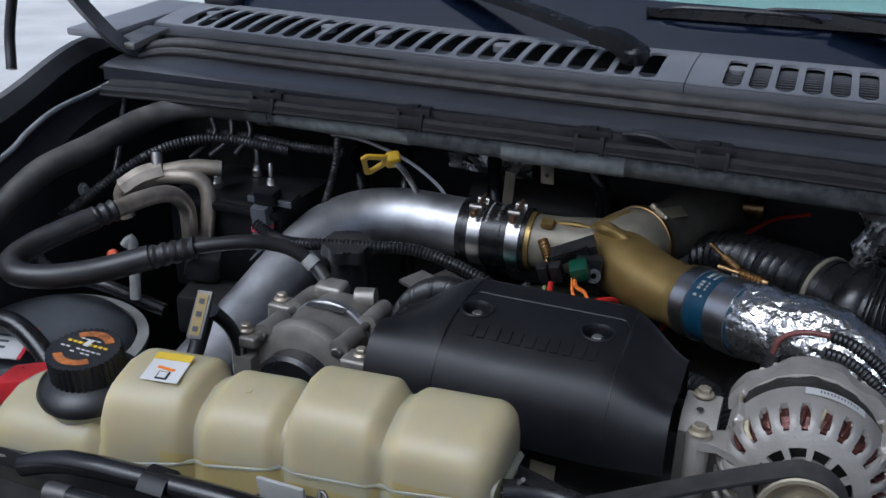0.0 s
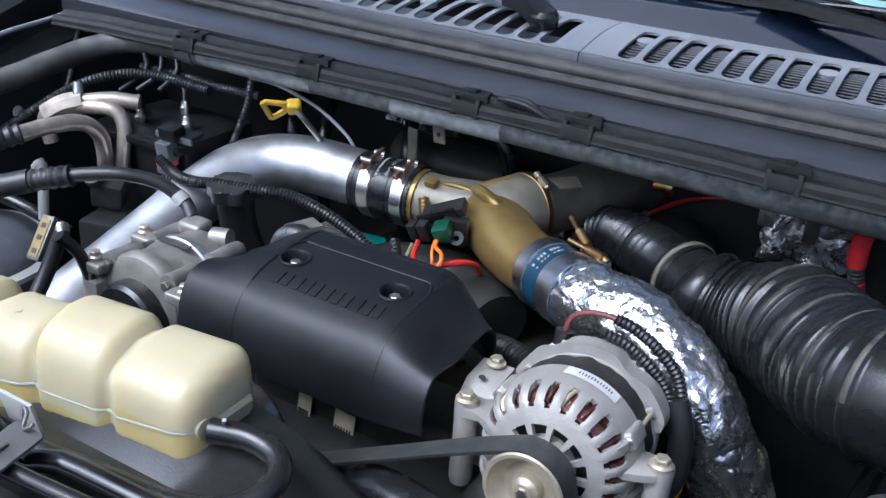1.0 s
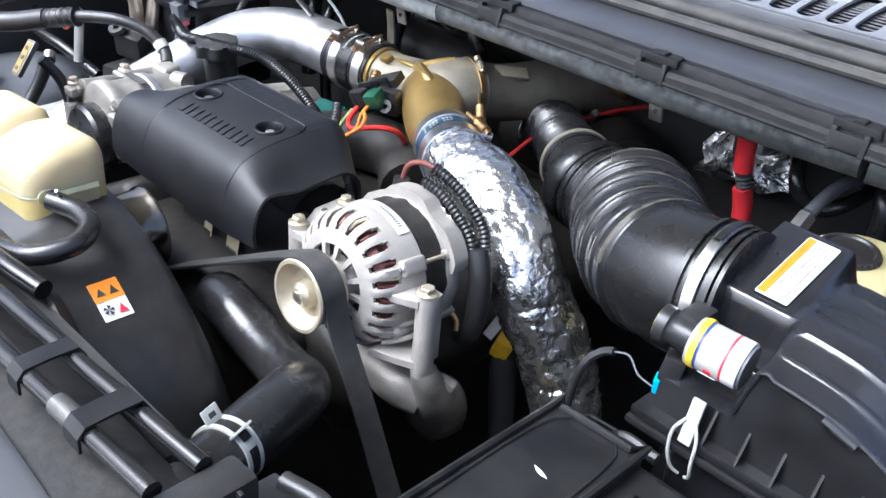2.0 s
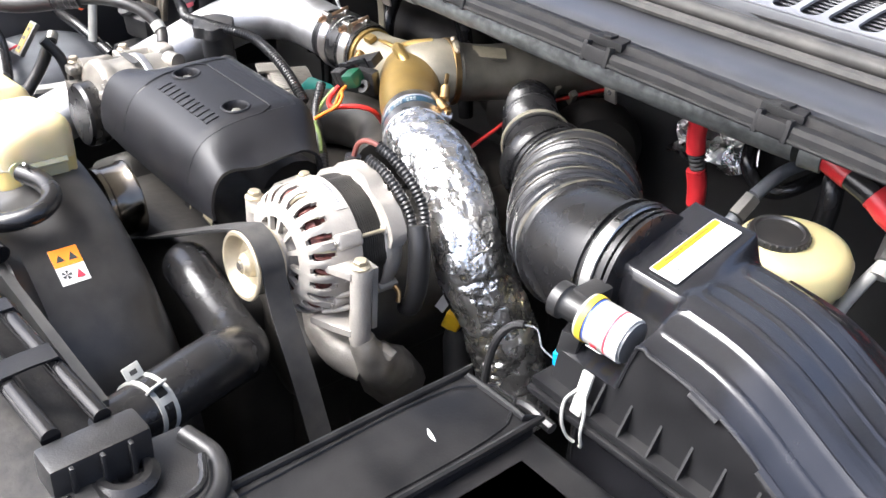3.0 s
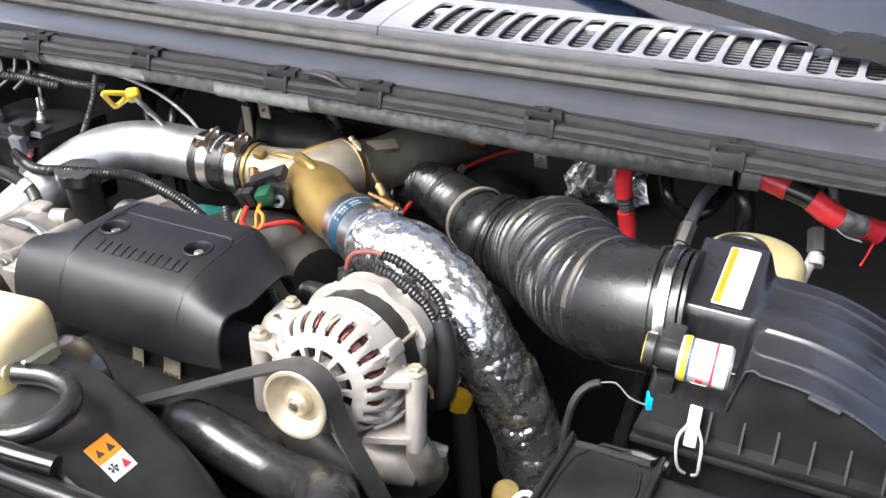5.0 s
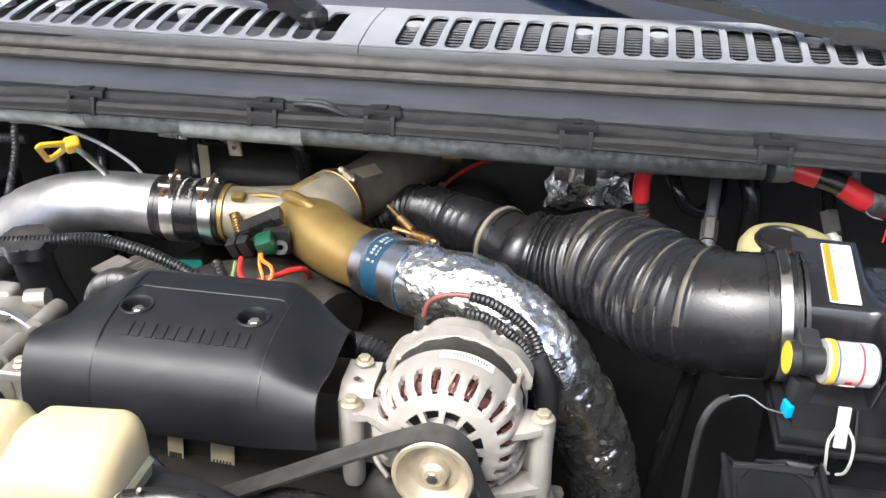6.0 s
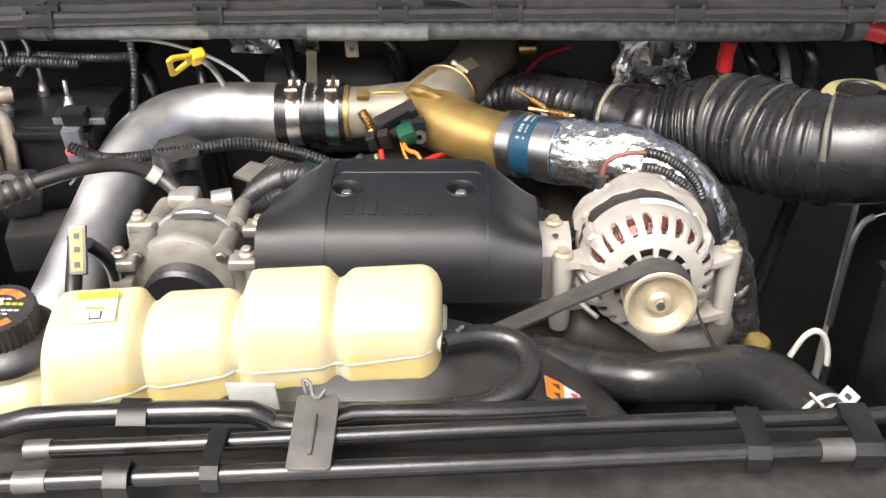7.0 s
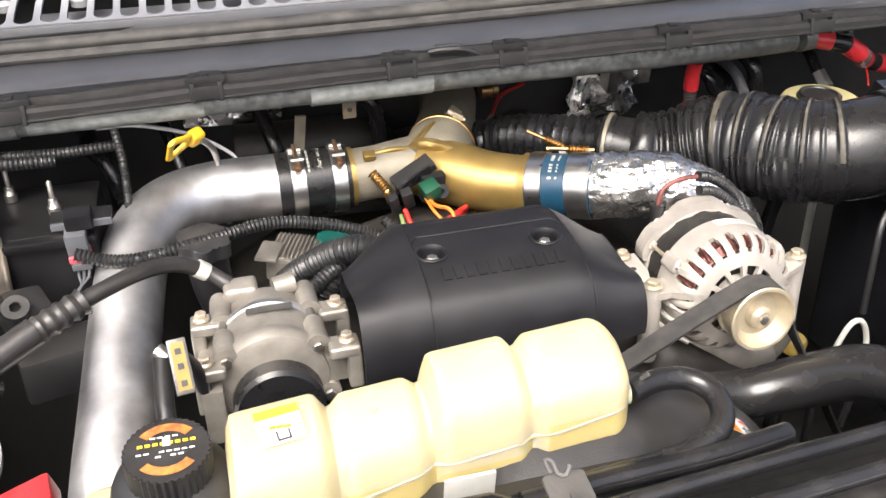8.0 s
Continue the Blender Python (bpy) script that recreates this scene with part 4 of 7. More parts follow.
# ---------------------------------------------------------------- coolant bottle
def degas_bottle():
    d = thing("coolant_bottle", (-0.42, 0.66, 1.16), "cream translucent coolant bottle with five bulging chambers", "coolant bottle")
    valleys = [-0.672, -0.545, -0.449, -0.364, -0.269, -0.168]
    tops = [1.246, 1.292, 1.284, 1.304, 1.298]
    bottoms = [1.085, 1.090, 1.105, 1.135, 1.192]

    def section(x):
        i = max(0, min(4, sum(1 for v in valleys[1:5] if x > v)))
        a, b = valleys[i], valleys[i + 1]
        u = (x - a) / (b - a)
        # how far each wall is drawn in near a valley
        edge = min(u, 1 - u) * (b - a)
        last = (i == 0 and u < 0.5) or (i == 4 and u > 0.5)
        pinch = 1 - math.sqrt(max(0.0, 1 - (1 - min(1, edge / 0.024)) ** 2)) if last else (1 - ease(edge / 0.017)) ** 1.4
        end = 1.0 if (i == 0 and u < 0.5) or (i == 4 and u > 0.5) else 0.0
        yr = 0.700 + (x + 0.449) * 0.105
        yf = interp(x, [(-0.67, 0.578), (-0.54, 0.592), (-0.449, 0.610), (-0.364, 0.622), (-0.268, 0.628), (-0.17, 0.634)])
        zt, zb = tops[i], bottoms[i]
        j = i - 1 if u < 0.5 else i + 1
        if 0 <= j <= 4 and not end:
            blend = 0.5 * (1 - ease(edge / 0.010))
            zt = zt + (min(tops[j], zt) - zt) * blend * 2
            zb = zb + (max(bottoms[j], zb) - zb) * blend * 2
        k = pinch * (0.024 if end else 0.0070)
        return yf + k, yr - k, zt - k * (1.2 if not end else 0.9), zb + k

    def ring(x, grow=0.0, n=44):
        yf, yr, zt, zb = section(x)
        cy, cz = (yf + yr) / 2, (zt + zb) / 2
        hy, hz = (yr - yf) / 2 + grow, (zt - zb) / 2 + grow
        pts = []
        for q in range(n):
            t = 2 * math.pi * q / n
            c, s = math.cos(t), math.sin(t)
            e = 0.42 if s > 0 else 0.30
            y = hy * math.copysign(abs(c) ** e, c)
            z = hz * math.copysign(abs(s) ** e, s)
            if z > 0:
                z -= 0.016 * max(0, -y / hy) * (z / hz)
            pts.append((x, cy + y, cz + z))
        return pts
    xs = sorted(set([round(v, 4) for v in np.linspace(-0.6715, -0.1685, 110)]))
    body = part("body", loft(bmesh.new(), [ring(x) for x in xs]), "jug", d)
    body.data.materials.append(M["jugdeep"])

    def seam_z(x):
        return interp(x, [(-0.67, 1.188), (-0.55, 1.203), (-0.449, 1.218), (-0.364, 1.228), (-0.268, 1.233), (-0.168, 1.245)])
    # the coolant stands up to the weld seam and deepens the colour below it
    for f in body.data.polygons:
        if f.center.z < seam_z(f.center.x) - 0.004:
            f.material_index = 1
    # weld seam all round
    loop = []
    for x in np.linspace(-0.666, -0.172, 60):
        yf, yr, zt, zb = section(x)
        loop.append((x, yf - 0.004, seam_z(x)))
    side = [(-0.1665, y, seam_z(-0.168) + 0.001) for y in np.linspace(section(-0.172)[0] + 0.010, section(-0.172)[1] - 0.008, 6)]
    bm = bmesh.new()
    sheet(bm, [[(x + dx, y, z + dz) for dx, dz in ((-0.012, 0.0045), (0.0, 0.004), (0.003, 0.0), (0.0, -0.004), (-0.012, -0.0045))] for x, y, z in side])
    part("end_seam", bm, "jug", d)
    bm = bmesh.new()
    sheet(bm, [[Vector(p) + Vector((0, dy, dz)) for dy, dz in ((0.014, 0.0026), (0.0044, 0.0024), (0.0032, 0.0012), (0.0030, -0.0010), (0.0042, -0.0024), (0.014, -0.0026))] for p in loop], 0.0)
    part("weld_seam", bm, "jug", d, "paler welded seam")
    # outlet nub on the end
    part("outlet", bar([(-0.182, 0.655, 1.246), (-0.168, 0.653, 1.2455)], 0.0100, seg=20), "jug", d)
    part("mounting_tab", block((0.046, 0.004, 0.078), pose(-0.342, 0.598, 1.206, 12), 0.002), "greytab", d, "pale grey mounting tab")
    # small pale disc drawn as the highlight on the bottle's top
    part("top_highlight", turned([(0, 0.0), (0.0045, 0.0), (0.004, 0.0012), (0, 0.0014)], (-0.412, 0.655, 1.2815), (0, -0.15, 1), 16), "reservoir", d)
    # cap
    c = Vector((-0.585, 0.643, 1.248))
    tilt = Vector((0.02, -0.12, 1)).normalized()
    cap = part("cap", turned([(0, 0.0), (0.050, 0.0), (0.051, 0.005), (0.048, 0.012), (0.039, 0.018), (0.0340, 0.020)], c, tilt, 48), "plastic", d, "black ribbed pressure cap with a printed label")
    part("neck", bar([c - tilt * 0.03, c + tilt * 0.004], 0.044, seg=30), "jug", d)
    bm = bmesh.new()
    m = axis_pose(c, tilt)
    prof = []
    for k in range(72):
        a = 2 * math.pi * k / 72
        r = 0.0345 + (0.0010 if k % 2 else -0.0010)
        prof.append((r * math.cos(a), r * math.sin(a)))
    prism(bm, prof, 0.026, m @ Matrix.Translation((0, 0, 0.020)), 0.002)
    part("grip", bm, "plastic", cap)
    top = m @ Matrix.Translation((0, 0, 0.0465)) @ Matrix.Rotation(-m.to_euler().z, 4, "Z")
    # printed fields of the cap
    def arc_field(r0, r1, a0, a1, mat, lift):
        bm = bmesh.new()
        rows = []
        for a in np.linspace(radians(a0), radians(a1), 14):
            rows.append([top @ Vector((r * math.cos(a), r * math.sin(a), lift)) for r in (r0, r1)])
        sheet(bm, rows)
        part("printed_field", bm, mat, cap, smooth=0)
    arc_field(0.0195, 0.0280, 40, 140, "wornorange", 0.0004)
    arc_field(0.0195, 0.0280, 220, 320, "wornorange", 0.0004)
    for yy, w, mt in ((0.006, 0.048, "yellowlabel"), (-0.003, 0.050, "white"), (-0.008, 0.044, "white"), (0.013, 0.028, "white")):
        for k in range(int(w / 0.006)):
            if random.random() < 0.85:
                card(0.0042, 0.0015 if mt == "white" else 0.0028, top @ Matrix.Translation((-w / 2 + k * 0.006 + 0.003, yy, 0.0004)), "print_bar", mt, cap)
    card(0.006, 0.009, top @ Matrix.Translation((0, 0.007, 0.0010)), "print_bar", "white", cap)
    # label on the first chamber
    m = frame_pose((-0.4925, 0.6440, 1.2908), (0.034, 0.004, 0.001), (0, 0.045, 0.0110))
    lab = card(0.038, 0.037, m, "warning_label", "white", d, 0.0005)
    card(0.038, 0.009, m @ Matrix.Translation((0, 0.0140, 0)), "yellow_field", "yellowlabel", lab, 0.0013)
    card(0.012, 0.010, m @ Matrix.Translation((0.001, -0.011, 0)), "pictogram", "ink", lab, 0.0012)
    card(0.0085, 0.007, m @ Matrix.Translation((0.001, -0.011, 0)), "pictogram", "white", lab, 0.0020)
    for k in range(3):
        card(0.006, 0.003, m @ Matrix.Translation((-0.006 + k * 0.006, -0.001 - 0.001 * k, 0)), "pictogram", "orangelabel", lab, 0.0012)
    # overflow hose that loops round the bottle's end
    h = thing("overflow_hose", (-0.15, 0.67, 1.2), "black rubber overflow hose looping round the bottle end", "hose")
    part("hose", bar([(-0.166, 0.656, 1.243), (-0.130, 0.668, 1.242), (-0.097, 0.664, 1.238), (-0.082, 0.640, 1.232), (-0.096, 0.606, 1.225), (-0.14, 0.588, 1.219), (-0.22, 0.580, 1.217), (-0.30, 0.575, 1.213)], 0.0115, seg=16), "hose", h)
    part("hose_clip", bar([(-0.153, 0.660, 1.254), (-0.148, 0.655, 1.262)], 0.002, seg=6), "dullsteel", h)


ground()
bay_walls()
cowl()
cowl_front()
hood()
windscreen()
wipers()
front_end()
fan_shroud()
upper_radiator_hose()
degas_bottle()


# ---------------------------------------------------------------- engine
def engine_block():
    e = thing("engine", (-0.2, 1.05, 0.7), "dark greasy diesel engine block deep in the bay", "engine")
    part("block", block((0.42, 0.62, 0.45), pose(-0.20, 1.13, 0.86), 0.03, 3), "grime", e)
    part("valve_cover", block((0.15, 0.55, 0.13), pose(-0.43, 1.12, 1.03, 0, -28), 0.03, 3), "grime", e)
    part("valve_cover", block((0.15, 0.55, 0.13), pose(0.03, 1.14, 1.03, 0, 28), 0.03, 3), "grime", e)
    part("front_cover", block((0.36, 0.10, 0.40), pose(-0.16, 0.952, 0.93), 0.02, 3), "grime", e)
    part("intake_plenum", bar([(-0.36, 1.14, 1.125), (-0.31, 1.20, 1.13), (-0.22, 1.22, 1.13), (-0.13, 1.16, 1.125)], 0.045, seg=16), "grime", e)
    part("intake_plenum", bar([(-0.30, 1.02, 1.10), (-0.16, 1.02, 1.10)], 0.06, seg=16), "grime", e)
    # parts labels below the cover
    for x, y, z, w, h in ((-0.192, 0.896, 1.091, 0.030, 0.036), (-0.250, 0.896, 1.094, 0.020, 0.036)):
        m = pose(x, y, z, 80, 0, -4)
        lab = card(w, h, m, "parts_label", "tan", e)
        for k in range(6):
            card(0.002, h * 0.32, m @ Matrix.Translation((-w * 0.36 + k * w * 0.14, -h * 0.22, 0)), "print_bar", "ink", lab, 0.0009)
    # fan pulley
    q = thing("fan_pulley", (-0.27, 0.80, 1.12), "bright worn steel fan pulley behind the shroud", "pulley")
    part("rim", turned([(0.012, 0.0), (0.036, 0.0), (0.048, -0.004), (0.0535, -0.003), (0.0535, 0.003), (0.0505, 0.006), (0.0505, 0.034), (0.0535, 0.038), (0.0535, 0.042), (0.012, 0.042)], (-0.268, 0.778, 1.114), (0, 1, 0.04), 48), "chrome", q)
    part("hub", turned([(0, -0.01), (0.012, -0.008), (0.014, 0.02), (0, 0.02)], (-0.268, 0.778, 1.114), (0, 1, 0.04), 24), "dull", q)


def engine_cover():
    c = thing("engine_cover", (-0.222, 0.93, 1.17), "satin black molded plastic engine cover with raised lettering bars", "engine cover")
    x0, x1 = -0.389, -0.056
    prof = [(1.030, 1.222), (1.028, 1.250), (1.016, 1.266), (0.992, 1.2725), (0.960, 1.2725), (0.930, 1.2705), (0.900, 1.266), (0.876, 1.257), (0.857, 1.243), (0.844, 1.222), (0.838, 1.200), (0.837, 1.180), (0.839, 1.163)]
    fine = smooth_path([(0, y, z) for y, z in prof], 0.003)

    def surf(x, p, lift=0.0):
        y, z = p[1], p[2]
        e = max(0.0, (abs(x + 0.2235) - 0.088) / 0.0905)
        s = ease(e)
        back = ease((y - 0.826) / 0.088) if x > -0.2235 else ease((y - 0.850) / 0.11)
        z -= (0.037 * s + 0.005 * e) * back
        y -= 0.030 * s * ease((y - 0.95) / 0.07)
        # the lower front edge rises a little towards the ends
        low = ease((1.20 - p[2]) / 0.04)
        z += 0.010 * s * low * (1 if x > -0.22 else 0.5)
        # shallow recess of the middle panel
        if abs(x + 0.2135) < 0.094 and y < 1.0:
            z -= 0.0016 * ease((y - 0.850) / 0.03)
        return Vector((x, y, z + lift))
    xs = sorted(set(list(np.linspace(x0, x1, 108)) + [-0.3085, -0.3065, -0.1205, -0.1185]))
    bm = bmesh.new()
    sheet(bm, [[surf(x, p) for p in fine] for x in xs], 0.004)
    wells = (-0.2885, -0.1505)
    gone = [f for f in bm.faces if f.calc_center_median().z > 1.24 and min(math.hypot(f.calc_center_median().x - x, f.calc_center_median().y - 0.929) for x in wells) < 0.0162]
    bmesh.ops.delete(bm, geom=gone, context="FACES")
    part("shell", bm, "cover", c)
    # seams beside the middle panel
    for x in (-0.3085, -0.1185):
        part("seam", bar([surf(x, p, -0.0006) for p in fine[36:-8:8]], 0.0012, seg=6, step=0.02), "case", c)
    part("seam", bar([surf(-0.3085, fine[36], 0.0)] + [surf(x, fine[31], 0.0004) for x in np.linspace(-0.300, -0.127, 12)] + [surf(-0.1185, fine[36], 0.0)], 0.0014, seg=6, step=0.02), "case", c)
    # bolts in their sunk holes
    for x in wells:
        m = axis_pose((x, 0.929, 1.2695), (0, -0.05, 1))
        part("bolt_well", lathe(bmesh.new(), [(0.0200, -0.0004), (0.0190, 0.0012), (0.0170, 0.0010), (0.0155, -0.0015), (0.0148, -0.005), (0.0145, -0.015), (0.0, -0.015)], m, 36), "cover", c)
        part("well_floor", turned([(0, 0), (0.0146, 0), (0.0144, 0.0006), (0, 0.0006)], m @ Vector((0, 0, -0.0150)), (0, -0.05, 1), 24), "dull", c)
        hexbolt(c, m @ Vector((0, 0, -0.0140)), (0, -0.05, 1), 0.0066, 0.009, "dullsteel")
    # the maker's raised lettering as plain bars
    n = 11
    for k in range(n):
        x = -0.286 + 0.0136 * k
        w = 0.0100 + 0.0018 * (k % 3 != 1)
        bm = bmesh.new()
        ys = [0.8805, 0.8985]
        i0 = min(range(len(fine)), key=lambda i: abs(fine[i][1] - ys[1]) + (0 if fine[i][2] > 1.2 else 9))
        i1 = min(range(len(fine)), key=lambda i: abs(fine[i][1] - ys[0]) + (0 if fine[i][2] > 1.2 else 9))
        a = [surf(x, fine[i], 0.0002) for i in range(i0, i1 + 1)]
        sheet(bm, [[p + Vector((dx, 0, 0.0014)) for p in a] for dx in (0, w * 0.25, w * 0.5, w * 0.76)], 0.0026)
        part("raised_bar", bm, "cover", c)
    return c


# ---------------------------------------------------------------- alternator and belt
AX, AZ = 0.0745, 1.186


def alternator():
    a = thing("alternator", (AX, 0.90, 1.10), "pale cast aluminium alternator with slotted housing and copper windings", "alternator")
    base = frame_pose((AX, 0.852, AZ - 0.002), (-1, 0, 0), (0, 0.07, 1))   # x to -x, y up, z along +y
    R = 0.080
    part("rear_housing", lathe(bmesh.new(), [(0.040, 0.098), (R - 0.003, 0.098), (R - 0.001, 0.101), (R - 0.002, 0.116), (R - 0.010, 0.128), (0.03, 0.134), (0, 0.134)], base, 56), "cast", a)
    # laminations with a ragged edge
    bm = bmesh.new()
    prof = [(R - 0.020, 0.060)]
    for k in range(13):
        h = 0.0615 + 0.0030 * k
        prof += [(R - 0.0040, h), (R - 0.0040, h + 0.0021), (R - 0.0064, h + 0.0022), (R - 0.0064, h + 0.0029)]
    lathe(bm, prof + [(R - 0.020, 0.1015)], base, 72)
    for v in bm.verts:
        q = base.inverted() @ v.co
        f = 1 + 0.045 * noise.noise(Vector((q.x, q.y, q.z * 0.3)) * 80)
        v.co = base @ Vector((q.x * f, q.y * f, q.z))
    part("stator", bm, "lam", a, "dark laminated stator band")
    part("winding", lathe(bmesh.new(), [(0.050, 0.020), (0.060, 0.012), (0.069, 0.020), (0.0715, 0.034), (0.066, 0.044), (0.052, 0.046)], base, 56), "copper", a, "lacquered copper windings")
    for k in range(36):
        m = base @ Matrix.Rotation(2 * math.pi * (k + 0.3 * (k % 2)) / 36, 4, "Z")
        part("coil_end", bar([m @ Vector(p) for p in ((0.064, 0.000, 0.012), (0.0715, 0.0022, 0.020), (0.0735, 0.0044, 0.036))], 0.0026, seg=8, step=0.008), "copper" if k % 3 else "tan", a)
    part("rotor", lathe(bmesh.new(), [(0, 0.016), (0.046, 0.016), (0.048, 0.020), (0.048, 0.05)], base, 40), "lam", a)
    # one casting: hub ring, spokes, shoulder with slots between rounded fins, and the drum
    prof = [(0.026, -0.005), (0.0305, -0.003), (0.0455, -0.0003), (0.0520, 0.0008), (0.0570, 0.0022), (0.0615, 0.0042), (0.0655, 0.0070), (0.0695, 0.0105), (0.0725, 0.0145), (0.0750, 0.0195), (0.0766, 0.0245), (0.0780, 0.0310), (0.0790, 0.0400), (R, 0.048), (R + 0.0006, 0.0635)]
    n_slot, n_win, div = 24, 12, 336
    per = div // n_slot
    bm = bmesh.new()
    skip = {k for k in range(n_slot) if any(abs((k + 0.5) * 360 / n_slot - g) < 7 for g in (30, 150, 210, 330))}
    grid = []
    for k in range(div):
        ang = 2 * math.pi * k / div
        fin = 0.5 + 0.5 * math.cos(2 * math.pi * (k + 0.5) / per)   # 1 on a fin's ridge
        col = []
        for q, (r, hh) in enumerate(prof):
            w = math.sin(math.pi * min(1, max(0, (q - 4) / 7)))
            r2 = r + 0.0022 * w * fin
            col.append(bm.verts.new(base @ Vector((r2 * math.cos(ang), r2 * math.sin(ang), hh - 0.0014 * w * fin * (q < 8)))))
        grid.append(col)
    faces = []
    for k in range(div):
        i = k % per
        slot = 4 <= i <= 10 and (k // per) not in skip
        edge = i in (4, 10)
        win = 5 <= (k % (div // n_win)) < 25
        for q in range(len(prof) - 1):
            if slot and 5 <= q <= 10 and not (edge and q in (5, 10)):
                continue
            if win and q == 1:
                continue
            faces.append(bm.faces.new((grid[k][q], grid[(k + 1) % div][q], grid[(k + 1) % div][q + 1], grid[k][q + 1])))
    bmesh.ops.recalc_face_normals(bm, faces=faces)
    bmesh.ops.solidify(bm, geom=faces, thickness=0.0060)
    bmesh.ops.delete(bm, geom=[v for v in bm.verts if not v.link_faces], context="VERTS")
    part("front_housing", bm, "cast", a, smooth=45)
    part("bearing_boss", lathe(bmesh.new(), [(0.012, -0.012), (0.023, -0.012), (0.027, -0.006), (0.030, 0.012), (0.012, 0.012)], base, 36), "cast", a)
    # raised screw pockets that run back along the drum
    for ang in (30, 150, 210, 330):
        m = base @ Matrix.Rotation(radians(ang), 4, "Z")
        bm = bmesh.new()
        sweep(bm, [m @ Vector(p) for p in ((0.062, 0, 0.010), (0.074, 0, 0.020), (0.0785, 0, 0.032))], flat=(0.007, 0.008), seg=16)
        box(bm, (0.020, 0.019, 0.034), m @ Matrix.Translation((0.0755, 0, 0.0480)), 0.005, 3)
        part("screw_pocket", bm, "cast", a)
        part("rear_pocket", block((0.010, 0.012, 0.028), m @ Matrix.Translation((0.0785, 0, 0.110)), 0.003, 3), "cast", a)
        part("through_screw", bar([m @ Vector((0.0805, 0, 0.062)), m @ Vector((0.0805, 0, 0.100))], 0.0026, seg=10), "zinc", a)
        hexbolt(a, m @ Vector((0.0800, 0, 0.0325)), m.to_3x3() @ Vector((0, 0, -1)), 0.0036, 0.005, "dullsteel", name="housing_screw")
    # label on the crown
    bm = bmesh.new()
    rows = []
    for ang in np.linspace(radians(56), radians(98), 12):
        rows.append([base @ Vector((-math.cos(ang) * (R + 0.0016), math.sin(ang) * (R + 0.0016), h)) for h in (0.045, 0.061)])
    sheet(bm, rows)
    lab = part("serial_label", bm, "white", a)
    for k in range(12):
        ang = radians(62 + k * 2.3)
        bm = bmesh.new()
        q = [base @ Vector((-math.cos(t) * (R + 0.0022), math.sin(t) * (R + 0.0022), h)) for t, h in ((ang, 0.051), (ang + radians(1.1), 0.051), (ang + radians(1.1), 0.056), (ang, 0.056))]
        bm.faces.new([bm.verts.new(p) for p in q])
        part("print_bar", bm, "grey", lab, smooth=0)
    # wavy crown of the rear housing
    bm = bmesh.new()
    outl = []
    for k in range(61):
        g = 14 + 152 * k / 60
        t = radians(g)
        r = R + 0.001 + interp(g, [(14, 0.003), (22, 0.0085), (42, 0.0085), (50, 0.0020), (60, 0.0020), (70, 0.0080), (104, 0.0090), (114, 0.0020), (122, 0.0020), (132, 0.0080), (158, 0.0090), (166, 0.003)])
        outl.append((math.cos(t) * r, math.sin(t) * r))
    outl += [(math.cos(radians(a_)) * (R - 0.010), math.sin(radians(a_)) * (R - 0.010)) for a_ in np.linspace(166, 14, 24)]
    prism(bm, outl, 0.022, base @ Matrix.Translation((0, 0, 0.100)), 0.003)
    bmesh.ops.recalc_face_normals(bm, faces=bm.faces)
    part("rear_crown", bm, "cast", a)
    # mounting ears: tall bosses, joined to the drum by two webs and a wall
    for x, y, inner in ((-0.0285, 0.882, 0.012), (0.1755, 0.896, 0.137)):
        part("mounting_boss", turned([(0, 0), (0.0110, 0), (0.0126, 0.006), (0.0128, 0.020), (0.0120, 0.05), (0.0128, 0.085), (0.0132, 0.100), (0.0124, 0.104), (0, 0.104)], (x, y, 1.099), (0, 0.02, 1), 30), "cast", a)
        bm = bmesh.new()
        s_ = 1 if x > AX else -1
        for z in ((1.190, 1.112) if s_ > 0 else (1.190,)):
            prism(bm, [(0, -0.013), (abs(x - inner) * 0.5, -0.010), (abs(x - inner) + 0.012, -0.030), (abs(x - inner) + 0.012, 0.034), (abs(x - inner) * 0.5, 0.022), (0, 0.013)], 0.009, frame_pose((x, y, z), (-s_, 0, 0), (0, 1, 0) if s_ < 0 else (0, -1, 0)), 0.002)
        box(bm, (abs(x - inner), 0.008, 0.084), pose((x + inner) / 2, y + 0.022, 1.152), 0.002)
        for z in (1.172, 1.153, 1.134):
            sweep(bm, [(inner - s_ * 0.004, y - 0.022, z - 0.006, 0.0032), ((inner * 2 + x) / 3, y - 0.004, z + 0.001, 0.0036), ((inner + x) / 2, y + 0.018, z + 0.004, 0.0036)], seg=10)
        part("mounting_web", bm, "cast", a)
        hexbolt(a, (x, y, 1.203), (0, 0.02, 1), 0.0082, 0.010, "zinc")
    # second bolt on the bracket behind the near ear
    b = thing("alternator_bracket", (-0.035, 0.93, 1.12), "pale cast aluminium bracket beside the alternator", "bracket")
    bm = bmesh.new()
    sheet(bm, [[(-0.052, y, z), (-0.014, y, z)] for y, z in ((0.905, 1.10), (0.908, 1.185), (0.925, 1.200), (0.965, 1.203), (0.980, 1.190), (0.985, 1.12))], 0.010)
    part("arm", bm, "cast", b)
    hexbolt(b, (-0.034, 0.958, 1.205), (0, 0.0, 1), 0.0075, 0.009)
    part("hole", turned([(0, 0.0), (0.004, 0.0), (0.0035, 0.0008), (0, 0.0009)], (-0.034, 0.925, 1.2055), (0, 0.0, 1), 14), "dull", b)
    # lower foot
    bm = bmesh.new()
